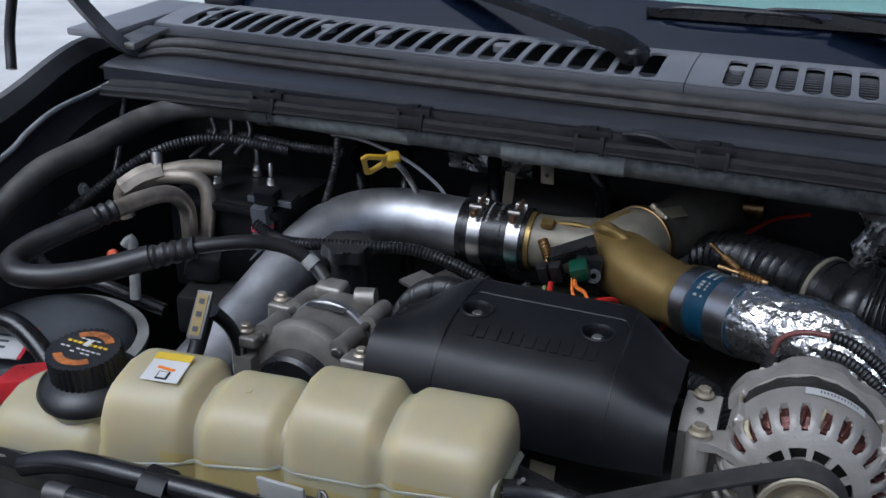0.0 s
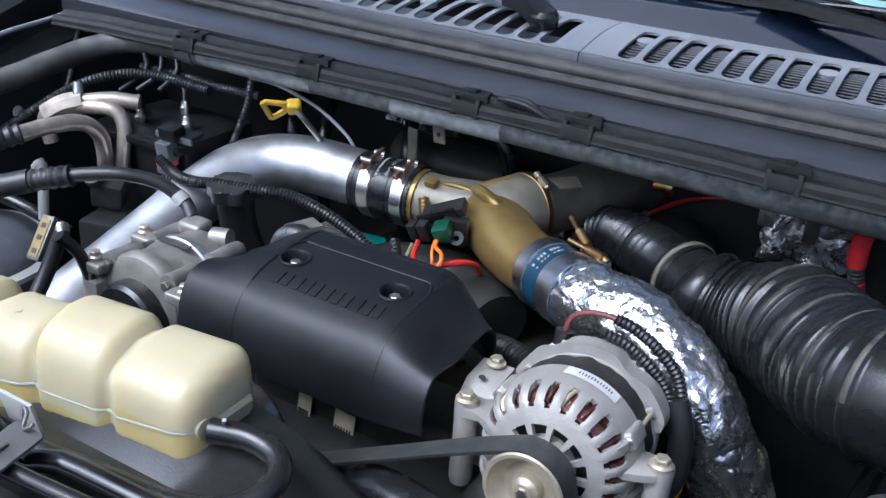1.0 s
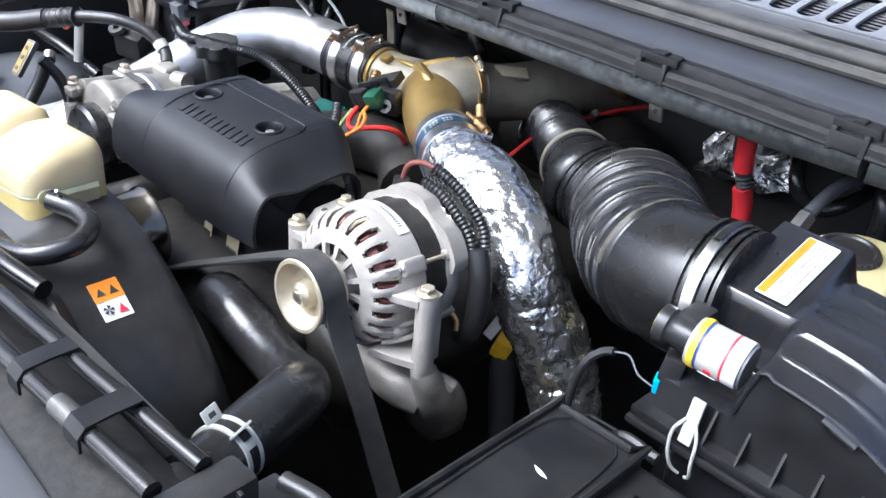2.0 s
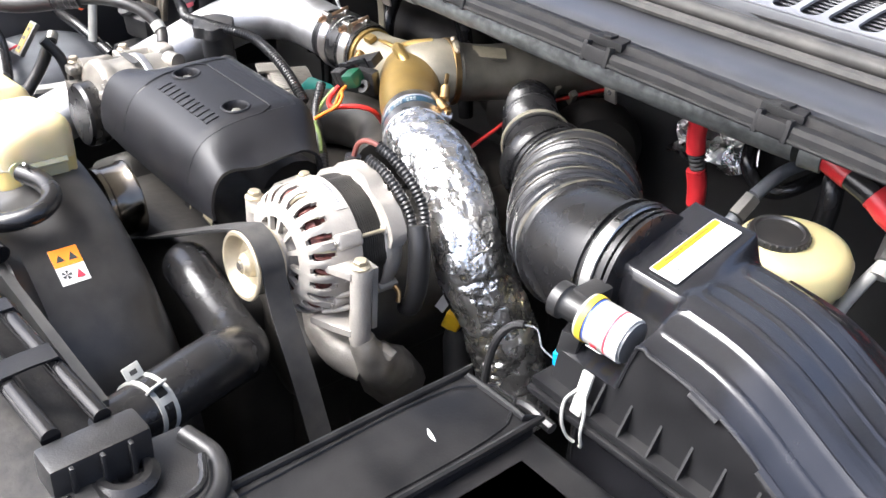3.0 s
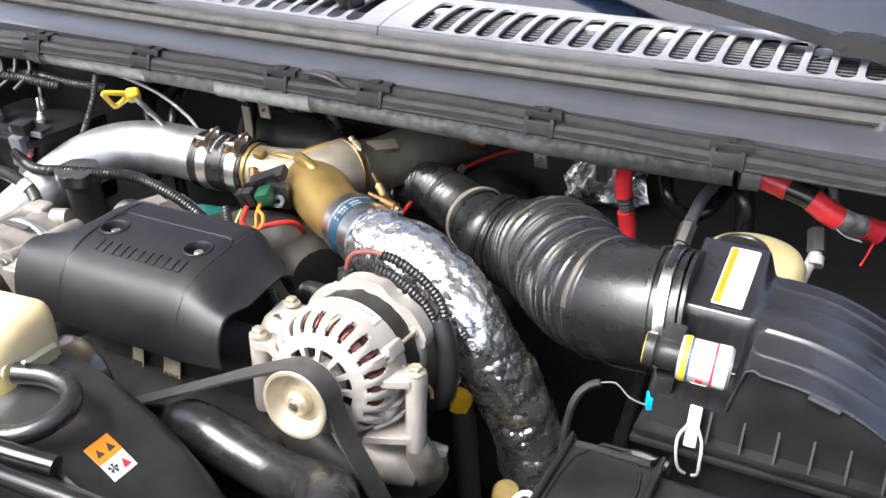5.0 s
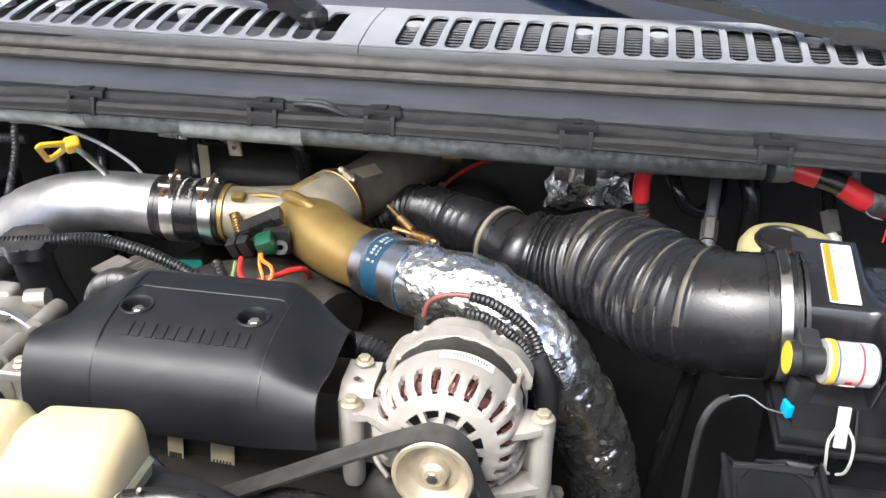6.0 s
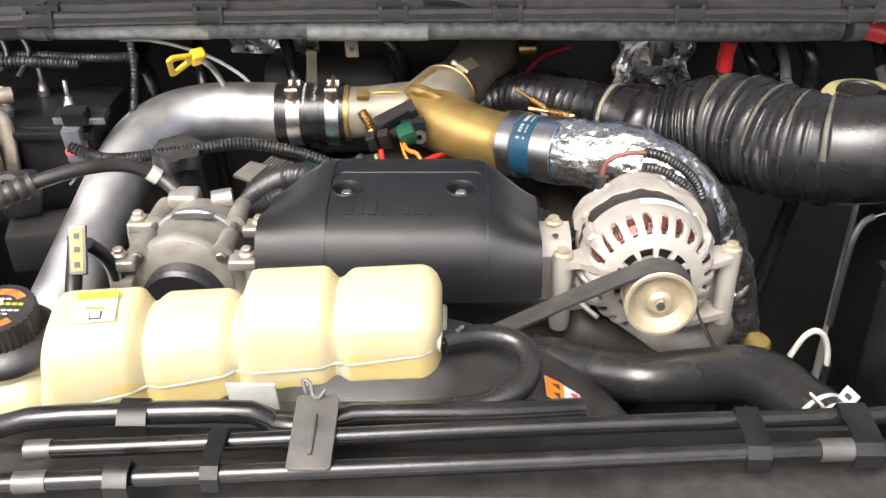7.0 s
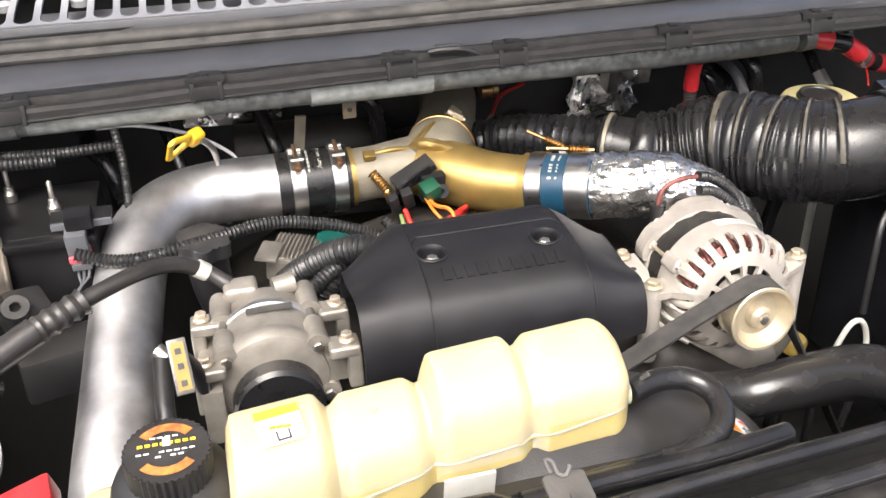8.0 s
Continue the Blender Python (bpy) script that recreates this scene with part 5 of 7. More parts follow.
    sweep(bm, [(0.176, 0.900, 1.105, 0.014), (0.178, 0.905, 1.085, 0.018), (0.172, 0.925, 1.055, 0.026), (0.150, 0.955, 1.015, 0.034), (0.120, 0.985, 0.975, 0.038), (0.09, 1.02, 0.93, 0.04)], seg=18, wob=0.12)
    part("foot", bm, "comp", b, "dirty lower casting of the bracket")
    part("foot", bar([(0.02, 0.92, 1.10, 0.014), (0.08, 0.905, 1.075, 0.024), (0.13, 0.905, 1.060, 0.028), (0.160, 0.92, 1.05, 0.026)], seg=16, wob=0.1), "comp", b)
    part("tab", block((0.022, 0.014, 0.010), pose(0.190, 0.925, 1.082, 0, 20, 20), 0.003), "comp", b)
    # pulley
    p = thing("alternator_pulley", (AX, 0.81, AZ), "yellow-zinc plated alternator pulley with a recessed face", "pulley")
    pm = frame_pose((AX + 0.001, 0.802, AZ), (-1, 0, 0), (0, 0.07, 1))
    part("rim", lathe(bmesh.new(), [(0.012, 0.016), (0.026, 0.015), (0.034, 0.006), (0.0365, 0.0), (0.0400, 0.0), (0.0415, 0.002), (0.0395, 0.006), (0.0370, 0.008), (0.0370, 0.032), (0.0400, 0.034), (0.0400, 0.037), (0.012, 0.037)], pm, 56), "zinc", p)
    part("nut", lathe(bmesh.new(), [(0, 0.001), (0.009, 0.001), (0.0105, 0.004), (0.014, 0.006), (0.016, 0.016), (0, 0.016)], pm, 24), "zinc", p)
    part("shaft_end", lathe(bmesh.new(), [(0, -0.002), (0.0055, -0.0015), (0.0060, 0.004), (0, 0.004)], pm, 6), "dullsteel", p)
    # ribbed belt round it
    path = []
    r = 0.0395
    y = 0.8225
    path.append((-0.36, y, 1.000))
    path.append((-0.24, y, 1.062))
    path.append((-0.166, y, 1.102))
    path.append((-0.08, y, 1.149))
    path.append((0.0, y, 1.193))
    for deg in (112, 95, 75, 55, 35, 15, 2):
        path.append((AX + r * math.cos(radians(deg)), y, AZ + r * math.sin(radians(deg))))
    path += [(0.128, y, 1.15), (0.165, y, 1.085), (0.21, y, 1.0), (0.27, y, 0.89)]
    bm = bmesh.new()
    S = smooth_path(path, 0.006)
    rows = []
    for i, s in enumerate(S):
        t = (Vector(S[min(i + 1, len(S) - 1)]) - Vector(S[max(i - 1, 0)])).normalized()
        out = Vector((-t.z, 0, t.x))
        c = Vector(s)
        rows.append([c + Vector((0, dy, 0)) + out * 0.0024 for dy in np.linspace(-0.0145, 0.0145, 4)])
    sheet(bm, rows, 0.0025)
    s_belt = thing("serpentine_belt", (AX, y, 1.0), "matte black serpentine belt round the pulleys", "belt")
    part("outer_back", bm, "belt", s_belt)
    for dy in np.linspace(-0.012, 0.012, 6):
        bm = bmesh.new()
        sheet(bm, [[r[0].lerp(r[-1], 0.5) + Vector((0, dy + e, 0)) - Vector((0, 0, 0.0032)) for e in (-0.0014, 0.0014)] for r in rows[::2]], 0.0015)
        part("drive_rib", bm, "belt", s_belt)


def wrap_text(parent, words, size, centre, r, start):
    """Printed words that run round a sleeve whose axis is x, from the top rear towards the front."""
    cu = bpy.data.curves.new("printed_words", "FONT")
    cu.body, cu.size = words, size
    tmp = bpy.data.objects.new("printed_words", cu)
    scene.collection.objects.link(tmp)
    me = bpy.data.meshes.new_from_object(tmp.evaluated_get(bpy.context.evaluated_depsgraph_get()))
    bpy.data.objects.remove(tmp)
    bm = bmesh.new()
    bm.from_mesh(me)
    bmesh.ops.subdivide_edges(bm, edges=[e for e in bm.edges if e.calc_length() > 0.002], cuts=1)
    for v in bm.verts:
        a = radians(start) - v.co.x / r  # 90 degrees is up, smaller angles turn to the front
        v.co = Vector((centre[0] + v.co.y, centre[1] - r * math.cos(a), centre[2] + r * math.sin(a)))
    return part("printed_words", bm, "greytab", parent, smooth=0)


# ---------------------------------------------------------------- charge pipes
def charge_pipes():
    # bright pipe that runs down beside the compressor
    p = thing("intercooler_pipe", (-0.6, 1.1, 1.1), "brushed aluminium intercooler pipe with a wide bend", "pipe")
    path = [(-0.345, 1.276, 1.219), (-0.45, 1.278, 1.221), (-0.53, 1.272, 1.223), (-0.588, 1.246, 1.220), (-0.624, 1.200, 1.208), (-0.643, 1.140, 1.183), (-0.656, 1.05, 1.145), (-0.668, 0.95, 1.105), (-0.678, 0.86, 1.070), (-0.684, 0.79, 1.03), (-0.685, 0.74, 0.96)]
    part("tube", bar(path, 0.0450, seg=40, step=0.008), "pipe", p)
    # left boot
    b = thing("silicone_boot", (-0.382, 1.277, 1.219), "black silicone boot held by two steel T-bolt clamps", "hose coupler", "boots on the charge pipes")
    part("sleeve", bar([(-0.434, 1.2765, 1.219), (-0.330, 1.2775, 1.219)], 0.0475, seg=44), "rubber", b)
    for x in (-0.405, -0.346):
        part("bead", bar([(x - 0.024, 1.277, 1.219), (x - 0.020, 1.277, 1.219)], 0.0487, seg=44), "rubber", b)
        k = clamp_band(b, (x, 1.277, 1.219), (1, 0, 0), 0.0477, 0.021, "steel", False)
        for dy in (-0.020, 0.016):
            bm = bmesh.new()
            box(bm, (0.018, 0.006, 0.013), pose(x, 1.262 + dy, 1.267 - 0.2 * abs(dy), 12 if dy < 0 else -20), 0.002)
            sweep(bm, [(x - 0.009, 1.262 + dy, 1.270), (x + 0.009, 1.262 + dy, 1.270)], 0.005, seg=10)
            part("trunnion", bm, "dullsteel", k)
        part("t_bolt", bar([(x, 1.226, 1.262), (x, 1.284, 1.276)], 0.0032, seg=10), "tanbolt", k, "copper-tan clamp bolt")
        part("nut", bar([(x, 1.228, 1.2625), (x, 1.238, 1.265)], 0.0055, seg=6, caps=True), "tanbolt", k)
    bm = bmesh.new()
    for k in range(7):
        a = radians(44 + 8 * k)
        box(bm, (0.0032, 0.0050, 0.0006), Matrix.Translation((-0.389, 1.277 - 0.0478 * math.cos(a), 1.219 + 0.0478 * math.sin(a))) @ Matrix.Rotation(math.pi / 2 - a, 4, "X"), 0)
    part("print_bar", bm, "greytab", b, smooth=0)
    wrap_text(b, "Cold Side Only", 0.0090, (-0.3745, 1.277, 1.219), 0.0481, 112)
    # cast spider that joins the two pipes to the turbo
    s = thing("intake_spider", (-0.21, 1.26, 1.2), "bronze-painted cast Y pipe with a raised central rib", "Y pipe")
    part("leg", bar([(-0.215, 1.272, 1.222, 0.046), (-0.175, 1.240, 1.218, 0.047), (-0.135, 1.208, 1.214, 0.0445), (-0.095, 1.182, 1.215, 0.0425), (-0.070, 1.166, 1.217, 0.0415)], seg=36), "bronze", s)
    part("leg", bar([(-0.200, 1.283, 1.222, 0.045), (-0.245, 1.282, 1.221, 0.043), (-0.29, 1.279, 1.220, 0.040), (-0.338, 1.277, 1.219, 0.0405)], seg=36), "castgrey", s)
    part("inlet", bar([(-0.225, 1.258, 1.218, 0.043), (-0.203, 1.278, 1.224, 0.050), (-0.186, 1.300, 1.230, 0.051), (-0.172, 1.330, 1.230, 0.050)], seg=36), "castgrey", s)
    # gold weld ribs over the junction
    part("rib", bar([(-0.236, 1.262, 1.262, 0.004), (-0.222, 1.250, 1.268, 0.0085), (-0.200, 1.240, 1.266, 0.0095), (-0.178, 1.236, 1.256, 0.0075), (-0.162, 1.236, 1.244, 0.003)], seg=10, wob=0.15), "bronze", s, "bright gold raised rib")
    part("rib", bar([(-0.232, 1.262, 1.264, 0.005), (-0.214, 1.274, 1.273, 0.0055), (-0.192, 1.296, 1.280, 0.004)], seg=8), "bronze", s)
    part("rib", bar([(-0.240, 1.264, 1.258, 0.0035), (-0.262, 1.262, 1.260, 0.004), (-0.290, 1.266, 1.256, 0.003)], seg=8), "bronze", s)
    part("flange", bar([(-0.086, 1.1780, 1.2157), (-0.078, 1.172, 1.2167)], 0.0455, seg=36), "bronze", s)
    part("flange", bar([(-0.331, 1.277, 1.219), (-0.322, 1.277, 1.219)], 0.0440, seg=36), "bronze", s)
    part("cast_pad", block((0.018, 0.016, 0.010), pose(-0.300, 1.255, 1.258, 20), 0.003), "bronze", s)
    clamp_band(s, (-0.176, 1.318, 1.230), (0.36, 0.93, 0.0), 0.0512, 0.010, "brass", True, 118, "band_clamp", "zinc")
    # turbo outlet elbow
    t = thing("turbocharger", (-0.05, 1.42, 1.2), "grey cast turbo housing with a small tan plate", "turbocharger")
    part("outlet", bar([(-0.178, 1.315, 1.230, 0.047), (-0.160, 1.385, 1.220, 0.045), (-0.132, 1.450, 1.222, 0.047), (-0.108, 1.530, 1.222, 0.050), (-0.095, 1.59, 1.21, 0.05)], seg=32), "castgrey", t)
    part("volute", lathe(bmesh.new(), [(0.035, -0.04), (0.062, -0.036), (0.078, -0.01), (0.078, 0.015), (0.062, 0.04), (0.03, 0.045)], axis_pose((0.0, 1.48, 1.13), (0.8, -0.6, 0)), 40), "grime", t)
    part("turbine", bar([(-0.06, 1.50, 1.12, 0.06), (-0.14, 1.51, 1.12, 0.07), (-0.22, 1.51, 1.12, 0.06)], seg=28), "grime", t)
    pm = frame_pose((-0.141, 1.370, 1.262), (0.45, 0.88, -0.12), (-0.80, 0.52, 0.60))
    part("plate_pad", block((0.060, 0.026, 0.024), pm @ Matrix.Translation((0, 0, -0.012)), 0.004), "castgrey", t)
    card(0.054, 0.020, pm, "rating_plate", "tan", t, 0.0004, 0.0012)
    for d in (0, 1):
        part("lug", block((0.012, 0.012, 0.03), pose(-0.085 + 0.035 * d, 1.475, 1.195, 20, 30), 0.003), "castgrey", t)
    part("union", turned([(0, 0), (0.012, 0), (0.012, 0.02), (0.015, 0.021), (0.015, 0.030), (0, 0.030)], (-0.052, 1.520, 1.237), (1, 0.1, 0.0), 20), "brass", t)
    # blue boot
    u = thing("silicone_boot", (-0.05, 1.145, 1.22), "blue silicone boot held by two bright steel clamps", "hose coupler", "boots on the charge pipes")
    A, B = Vector((-0.079, 1.173, 1.2165)), Vector((-0.003, 1.118, 1.227))
    ax = (B - A).normalized()
    part("sleeve", bar([A, B], 0.0455, seg=44), "blue", u)
    for f, w in ((0.15, 0.024), (0.80, 0.034)):
        k = clamp_band(u, A.lerp(B, f), ax, 0.0457, w, "steel", False)
        part("edge", bar([A.lerp(B, min(f + w * 4.4, 0.985)), A.lerp(B, min(f + w * 4.4, 0.985) + 0.006)], 0.0464, seg=44), "pipe", k)
    for o, d in (((-0.028, 1.182, 1.264), (-0.62, 0.60, 0.22)), ((0.002, 1.162, 1.264), (-0.92, 0.36, 0.02))):
        q = Vector(d).normalized()
        k = part("t_bolt", bar([Vector(o) - q * 0.008, Vector(o) + q * 0.060], 0.0032, seg=10), "brass", u, "brass clamp bolt with a spring")
        part("spring", bar([Vector(o), Vector(o) + q * 0.030], 0.0070, seg=12, ribs=0.0024, pitch=0.0044), "brass", k)
        part("trunnion", bar([Vector(o) + Vector((0.006, 0.004, -0.008)), Vector(o) + Vector((-0.004, -0.006, -0.004))], 0.006, seg=10), "steel", k)
    up = (Vector((0, 0, 1)) - ax * ax.z).normalized()
    side = ax.cross(up)
    side = side if side.y < 0 else -side
    for k in range(9):
        a = radians(4 + 6.2 * k)
        n = up * math.cos(a) + side * math.sin(a)
        for f, w in ((0.40, 0.0050), (0.50, 0.0026)):
            if k % 4 != 3:
                card(w, 0.0032, frame_pose(A.lerp(B, f) + n * 0.0456, ax, n.cross(ax)), "print_bar", "greytab", u, 0.0004)
    # foil-wrapped pipe
    f = thing("foil_wrapped_pipe", (0.15, 1.05, 1.1), "charge pipe wrapped in crumpled aluminium foil", "pipe")
    path = [(-0.012, 1.1245, 1.2258, 0.0448), (0.002, 1.1155, 1.2276, 0.0458), (0.030, 1.106, 1.230, 0.0465), (0.081, 1.091, 1.229, 0.0465), (0.129, 1.074, 1.209, 0.0465), (0.167, 1.060, 1.176, 0.0465), (0.190, 1.064, 1.135, 0.0465), (0.211, 1.076, 1.090, 0.0465), (0.234, 1.087, 1.028, 0.0465), (0.256, 1.090, 0.94, 0.0455)]
    bm = bar(path, seg=96, step=0.0027, wob=0.05)
    bm.normal_update()
    moved = []
    for v in bm.verts:
        q = v.co + noise.noise_vector(v.co * 40) * 0.010
        crease = max(0.0, 1 - abs(noise.noise(q * 42)) * 4.2) ** 2
        fold = max(0.0, 1 - abs(noise.noise(q * 60 + Vector((3, 8, 1)))) * 5.0) ** 2
        moved.append(v.co + v.normal * (0.0026 * crease + 0.0014 * fold) + noise.noise_vector(v.co * 34) * 0.0034 + noise.noise_vector(v.co * 75) * 0.0011)
    for v, q in zip(bm.verts, moved):
        v.co = q
    part("wrap", bm, "foil", f, smooth=50)


# ---------------------------------------------------------------- intake duct and airbox
def intake_duct():
    d = thing("intake_duct", (0.2, 1.2, 1.15), "black rubber accordion intake duct with clamp", "intake duct")
    part("small_bellows", bar([(-0.150, 1.47, 1.130, 0.036), (-0.105, 1.430, 1.170, 0.037), (-0.070, 1.400, 1.195, 0.038), (-0.040, 1.370, 1.206, 0.040), (0.000, 1.330, 1.214, 0.042), (0.040, 1.294, 1.219, 0.044), (0.074, 1.268, 1.220, 0.045)], seg=40, ribs=0.008, pitch=0.0150), "rubber", d)
    part("flange", bar([(0.072, 1.269, 1.220, 0.047), (0.079, 1.264, 1.220, 0.0490), (0.088, 1.258, 1.220, 0.0480)], seg=40), "rubber", d)
    clamp_band(d, (0.080, 1.2635, 1.220), (0.80, -0.60, 0.0), 0.0490, 0.007, "castgrey", False, 150, "band_clamp")
    part("coupler", bar([(0.085, 1.260, 1.220, 0.047), (0.098, 1.251, 1.218, 0.048), (0.112, 1.242, 1.215, 0.051)], seg=36), "rubber", d)
    main = [(0.106, 1.246, 1.216, 0.053), (0.118, 1.240, 1.214, 0.057), (0.142, 1.235, 1.211, 0.0585), (0.172, 1.224, 1.213, 0.0620), (0.200, 1.207, 1.222, 0.0672), (0.230, 1.180, 1.236, 0.0705), (0.262, 1.143, 1.244, 0.0722), (0.297, 1.102, 1.2475, 0.0715), (0.340, 1.069, 1.254, 0.0712), (0.385, 1.055, 1.261, 0.0712), (0.434, 1.053, 1.267, 0.0700)]
    S = smooth_path(main, 0.0011)
    n = len(S)
    # low bellows, a bunch of round rings, two wide barrels, then a plain swollen end
    rings_at = [(0.034, 0.0048, 0.0066), (0.053, 0.0050, 0.0068), (0.072, 0.0052, 0.0068), (0.091, 0.0054, 0.0068), (0.110, 0.0056, 0.0068), (0.129, 0.0060, 0.0070), (0.154, 0.0070, 0.0090), (0.1870, 0.0064, 0.0042), (0.1965, 0.0058, 0.0036), (0.2265, 0.0056, 0.0038), (0.2360, 0.0050, 0.0034), (0.2580, 0.0048, 0.0060), (0.2700, 0.0050, 0.0040), (0.2900, 0.0022, 0.0026), (0.3070, 0.0042, 0.0034)]
    barrels = [(0.166, 0.183, 0.0030), (0.200, 0.223, 0.0032), (0.239, 0.254, 0.0024), (0.274, 0.288, 0.0016)]
    run, out = 0.0, []
    for i, s in enumerate(S):
        if i:
            run += float(np.linalg.norm((s - S[i - 1])[:3]))
        r = s[3] + 0.0046 * math.exp(-((run - 0.006) / 0.0045) ** 2)
        r += max(h * math.exp(-((run - c) / w) ** 4) for c, h, w in rings_at)
        for b0, b1, h in barrels:
            if b0 < run < b1:
                r += h * math.sin(math.pi * (run - b0) / (b1 - b0))
        out.append((s[0], s[1], s[2], r, run))
    rings = []
    up = Vector((0, 0, 1))
    bm = bmesh.new()
    for i, s in enumerate(out):
        c = Vector(s[:3])
        t = (Vector(out[min(i + 8, n - 1)][:3]) - Vector(out[max(i - 8, 0)][:3])).normalized()
        side = t.cross(up).normalized()
        v = side.cross(t)
        rings.append([c + (side * math.cos(2 * math.pi * k / 72) + v * math.sin(2 * math.pi * k / 72)) * s[3] * (1 + 0.006 * math.sin(3 * 2 * math.pi * k / 72 + i * 0.02)) for k in range(72)])
    loft(bm, rings)
    part("bellows", bm, "rubber", d)
    # chalky crests on the last rings
    for at, w in ((0.154, 0.0040), (0.1870, 0.0024), (0.2265, 0.0024), (0.2700, 0.0024), (0.3070, 0.0030)):
        pick = [(r, s) for r, s in zip(rings, out) if abs(s[4] - at) < w]
        bm = bmesh.new()
        crest = []
        for r, s in pick:
            c = Vector(s[:3])
            crest.append([c + (p - c) * (1 + 0.0006 / s[3]) for p in r[2:35]])
        sheet(bm, crest)
        part("worn_crest", bm, "chalky", d, "chalky tan wear on the crest of a ring")
    part("mould_seam", bar([Vector(s[:3]) + Vector((0.02, -0.45, -0.89)).normalized() * (s[3] + 0.0004) for s in out if 0.312 < s[4] < 0.376][::8], 0.0012, seg=8), "rubber", d)
    part("tab", block((0.018, 0.010, 0.014), pose(0.330, 1.046, 1.190, 30, 0, -30), 0.003), "rubber", d)
    part("collar", bar([(0.112, 1.243, 1.214, 0.060), (0.116, 1.241, 1.2135, 0.0630), (0.122, 1.239, 1.2130, 0.0630), (0.126, 1.238, 1.2125, 0.060)], seg=48), "rubber", d)
    ax = Vector((0.995, 0.0, 0.09))
    clamp_band(d, (0.419, 1.0530, 1.2660), ax, 0.0722, 0.013, "steel", True, -52)
    m = axis_pose((0.419, 1.0530, 1.2660), ax)
    part("strap_tail", lathe(bmesh.new(), [(0.0742, -0.0045), (0.0756, -0.0035), (0.0756, 0.0035), (0.0742, 0.0045)], m, 20, (radians(28), radians(112))), "hose", d, "black tail of the clamp strap")
    for x, r in ((0.4035, 0.0738), (0.4330, 0.0722), (0.4400, 0.0715)):
        part("end_bead", bar([(x - 0.0022, 1.0530, 1.2646 + 0.09 * (x - 0.4035)), (x + 0.0022, 1.0530, 1.2650 + 0.09 * (x - 0.4035))], r, seg=56), "rubber", d)


def lid_z(x):
    return sum(lid_raw(x + d) for d in np.linspace(-0.035, 0.035, 9)) / 9


def lid_raw(x):
    return interp(x, [(0.40, 1.318), (0.43, 1.316), (0.505, 1.308), (0.56, 1.306), (0.60, 1.298), (0.64, 1.278), (0.69, 1.248), (0.74, 1.226), (0.80, 1.214), (0.90, 1.21)])


def airbox():
    a = thing("air_filter_box", (0.6, 1.06, 1.05), "black plastic air filter box with a ribbed curved lid", "air filter box")
    y0, y1 = 0.945, 1.195

    def top(x, y):
        v = (y - y0) / (y1 - y0)
        z = lid_z(x) - 0.024 * (1 - ease(v / 0.30)) - 0.052 * ease((v - 0.62) / 0.38)
        if x < 0.514:
            # raised corner that carries the label
            f = ease((0.514 - x) / 0.014)
            z = (1 - f) * z + f * (1.3080 + (min(y, 1.126) - 1.03) * 0.25 - (x - 0.46) * 0.02)
            if y < 1.02:
                z -= 0.06 * ease((1.012 - y) / 0.012) * f
            if y > 1.115:
                z -= 0.14 * ease((y - 1.122) / 0.03) * f
        return z
    xs = list(np.linspace(0.430, 0.80, 75))
    ys = list(np.linspace(y0, y1, 52))
    ribs = (0.984, 1.040, 1.096)

    def relief(x, y):
        h = 0.0
        for k, ry in enumerate(ribs):
            start = 0.512 + 0.002 * k
            if x > start - 0.012:
                # an outline bead: two ridges that meet in a round nose
                half = 0.0125
                dx = x - start
                if dx < half:
                    rr = math.hypot(dx - half, y - ry)
                    dd = abs(rr - half)
                else:
                    dd = abs(abs(y - ry) - half)
                h = max(h, 0.0024 * math.exp(-(dd / 0.0024) ** 2))
                if dx > 0.004 and abs(y - ry) < half:
                    h -= 0.0010
        return h
    bm = bmesh.new()
    fx, fy = np.linspace(0.430, 0.80, 190), np.linspace(y0, y1, 130)
    sheet(bm, [[(x, y, top(x, y) + relief(x, y)) for y in fy] for x in fx])
    part("lid", bm, "airbox", a, smooth=60)
    # skirt of the lid
    bm = bmesh.new()
    rim = [(x, y0, top(x, y0)) for x in xs] + [(0.80, y, top(0.80, y)) for y in ys] + [(x, y1, top(x, y1)) for x in xs[::-1]] + [(0.430, y, top(0.430, y)) for y in ys[::-1]]
    rows = [[(x, y, z), (x, y - (0.006 if y == y0 else 0), 1.195)] for x, y, z in rim]
    sheet(bm, rows)
    part("lid_skirt", bm, "case", a)
    part("lid_edge", bar([(x, y0 - 0.001, top(x, y0) - 0.001) for x in np.linspace(0.503, 0.80, 24)], 0.0026, seg=8, step=0.02), "airbox", a)
    for x0_, x1_ in ((0.575, 0.605), (0.648, 0.676)):
        part("edge_step", bar([(x0_, y0 - 0.003, top(x0_, y0) - 0.004), (x1_, y0 - 0.003, top(x1_, y0) - 0.004)], 0.0045, seg=8), "airbox", a)
    # flanges and lower box
    part("flange", block((0.40, 0.28, 0.010), pose(0.617, 1.065, 1.192), 0.003), "case", a)
    part("lower_flange", block((0.405, 0.285, 0.008), pose(0.617, 1.065, 1.181), 0.003), "case", a)
    part("lower_box", block((0.36, 0.25, 0.36), pose(0.63, 1.07, 1.0), 0.02, 3), "airbox", a)
    for k in range(9):
        x = 0.492 + 0.033 * k
        bm = bmesh.new()
        prism(bm, [(0, 0), (0.016, 0), (0, 0.030)], 0.0025, frame_pose((x, 0.942, 1.197), (0, -1, 0), (0, 0, 1)))
        part("gusset", bm, "case", a)
    # inlet stub towards the duct
    part("stub", bar([(0.430, 1.057, 1.262, 0.052), (0.450, 1.055, 1.257, 0.050), (0.490, 1.055, 1.245, 0.045)], seg=40), "airbox", a)
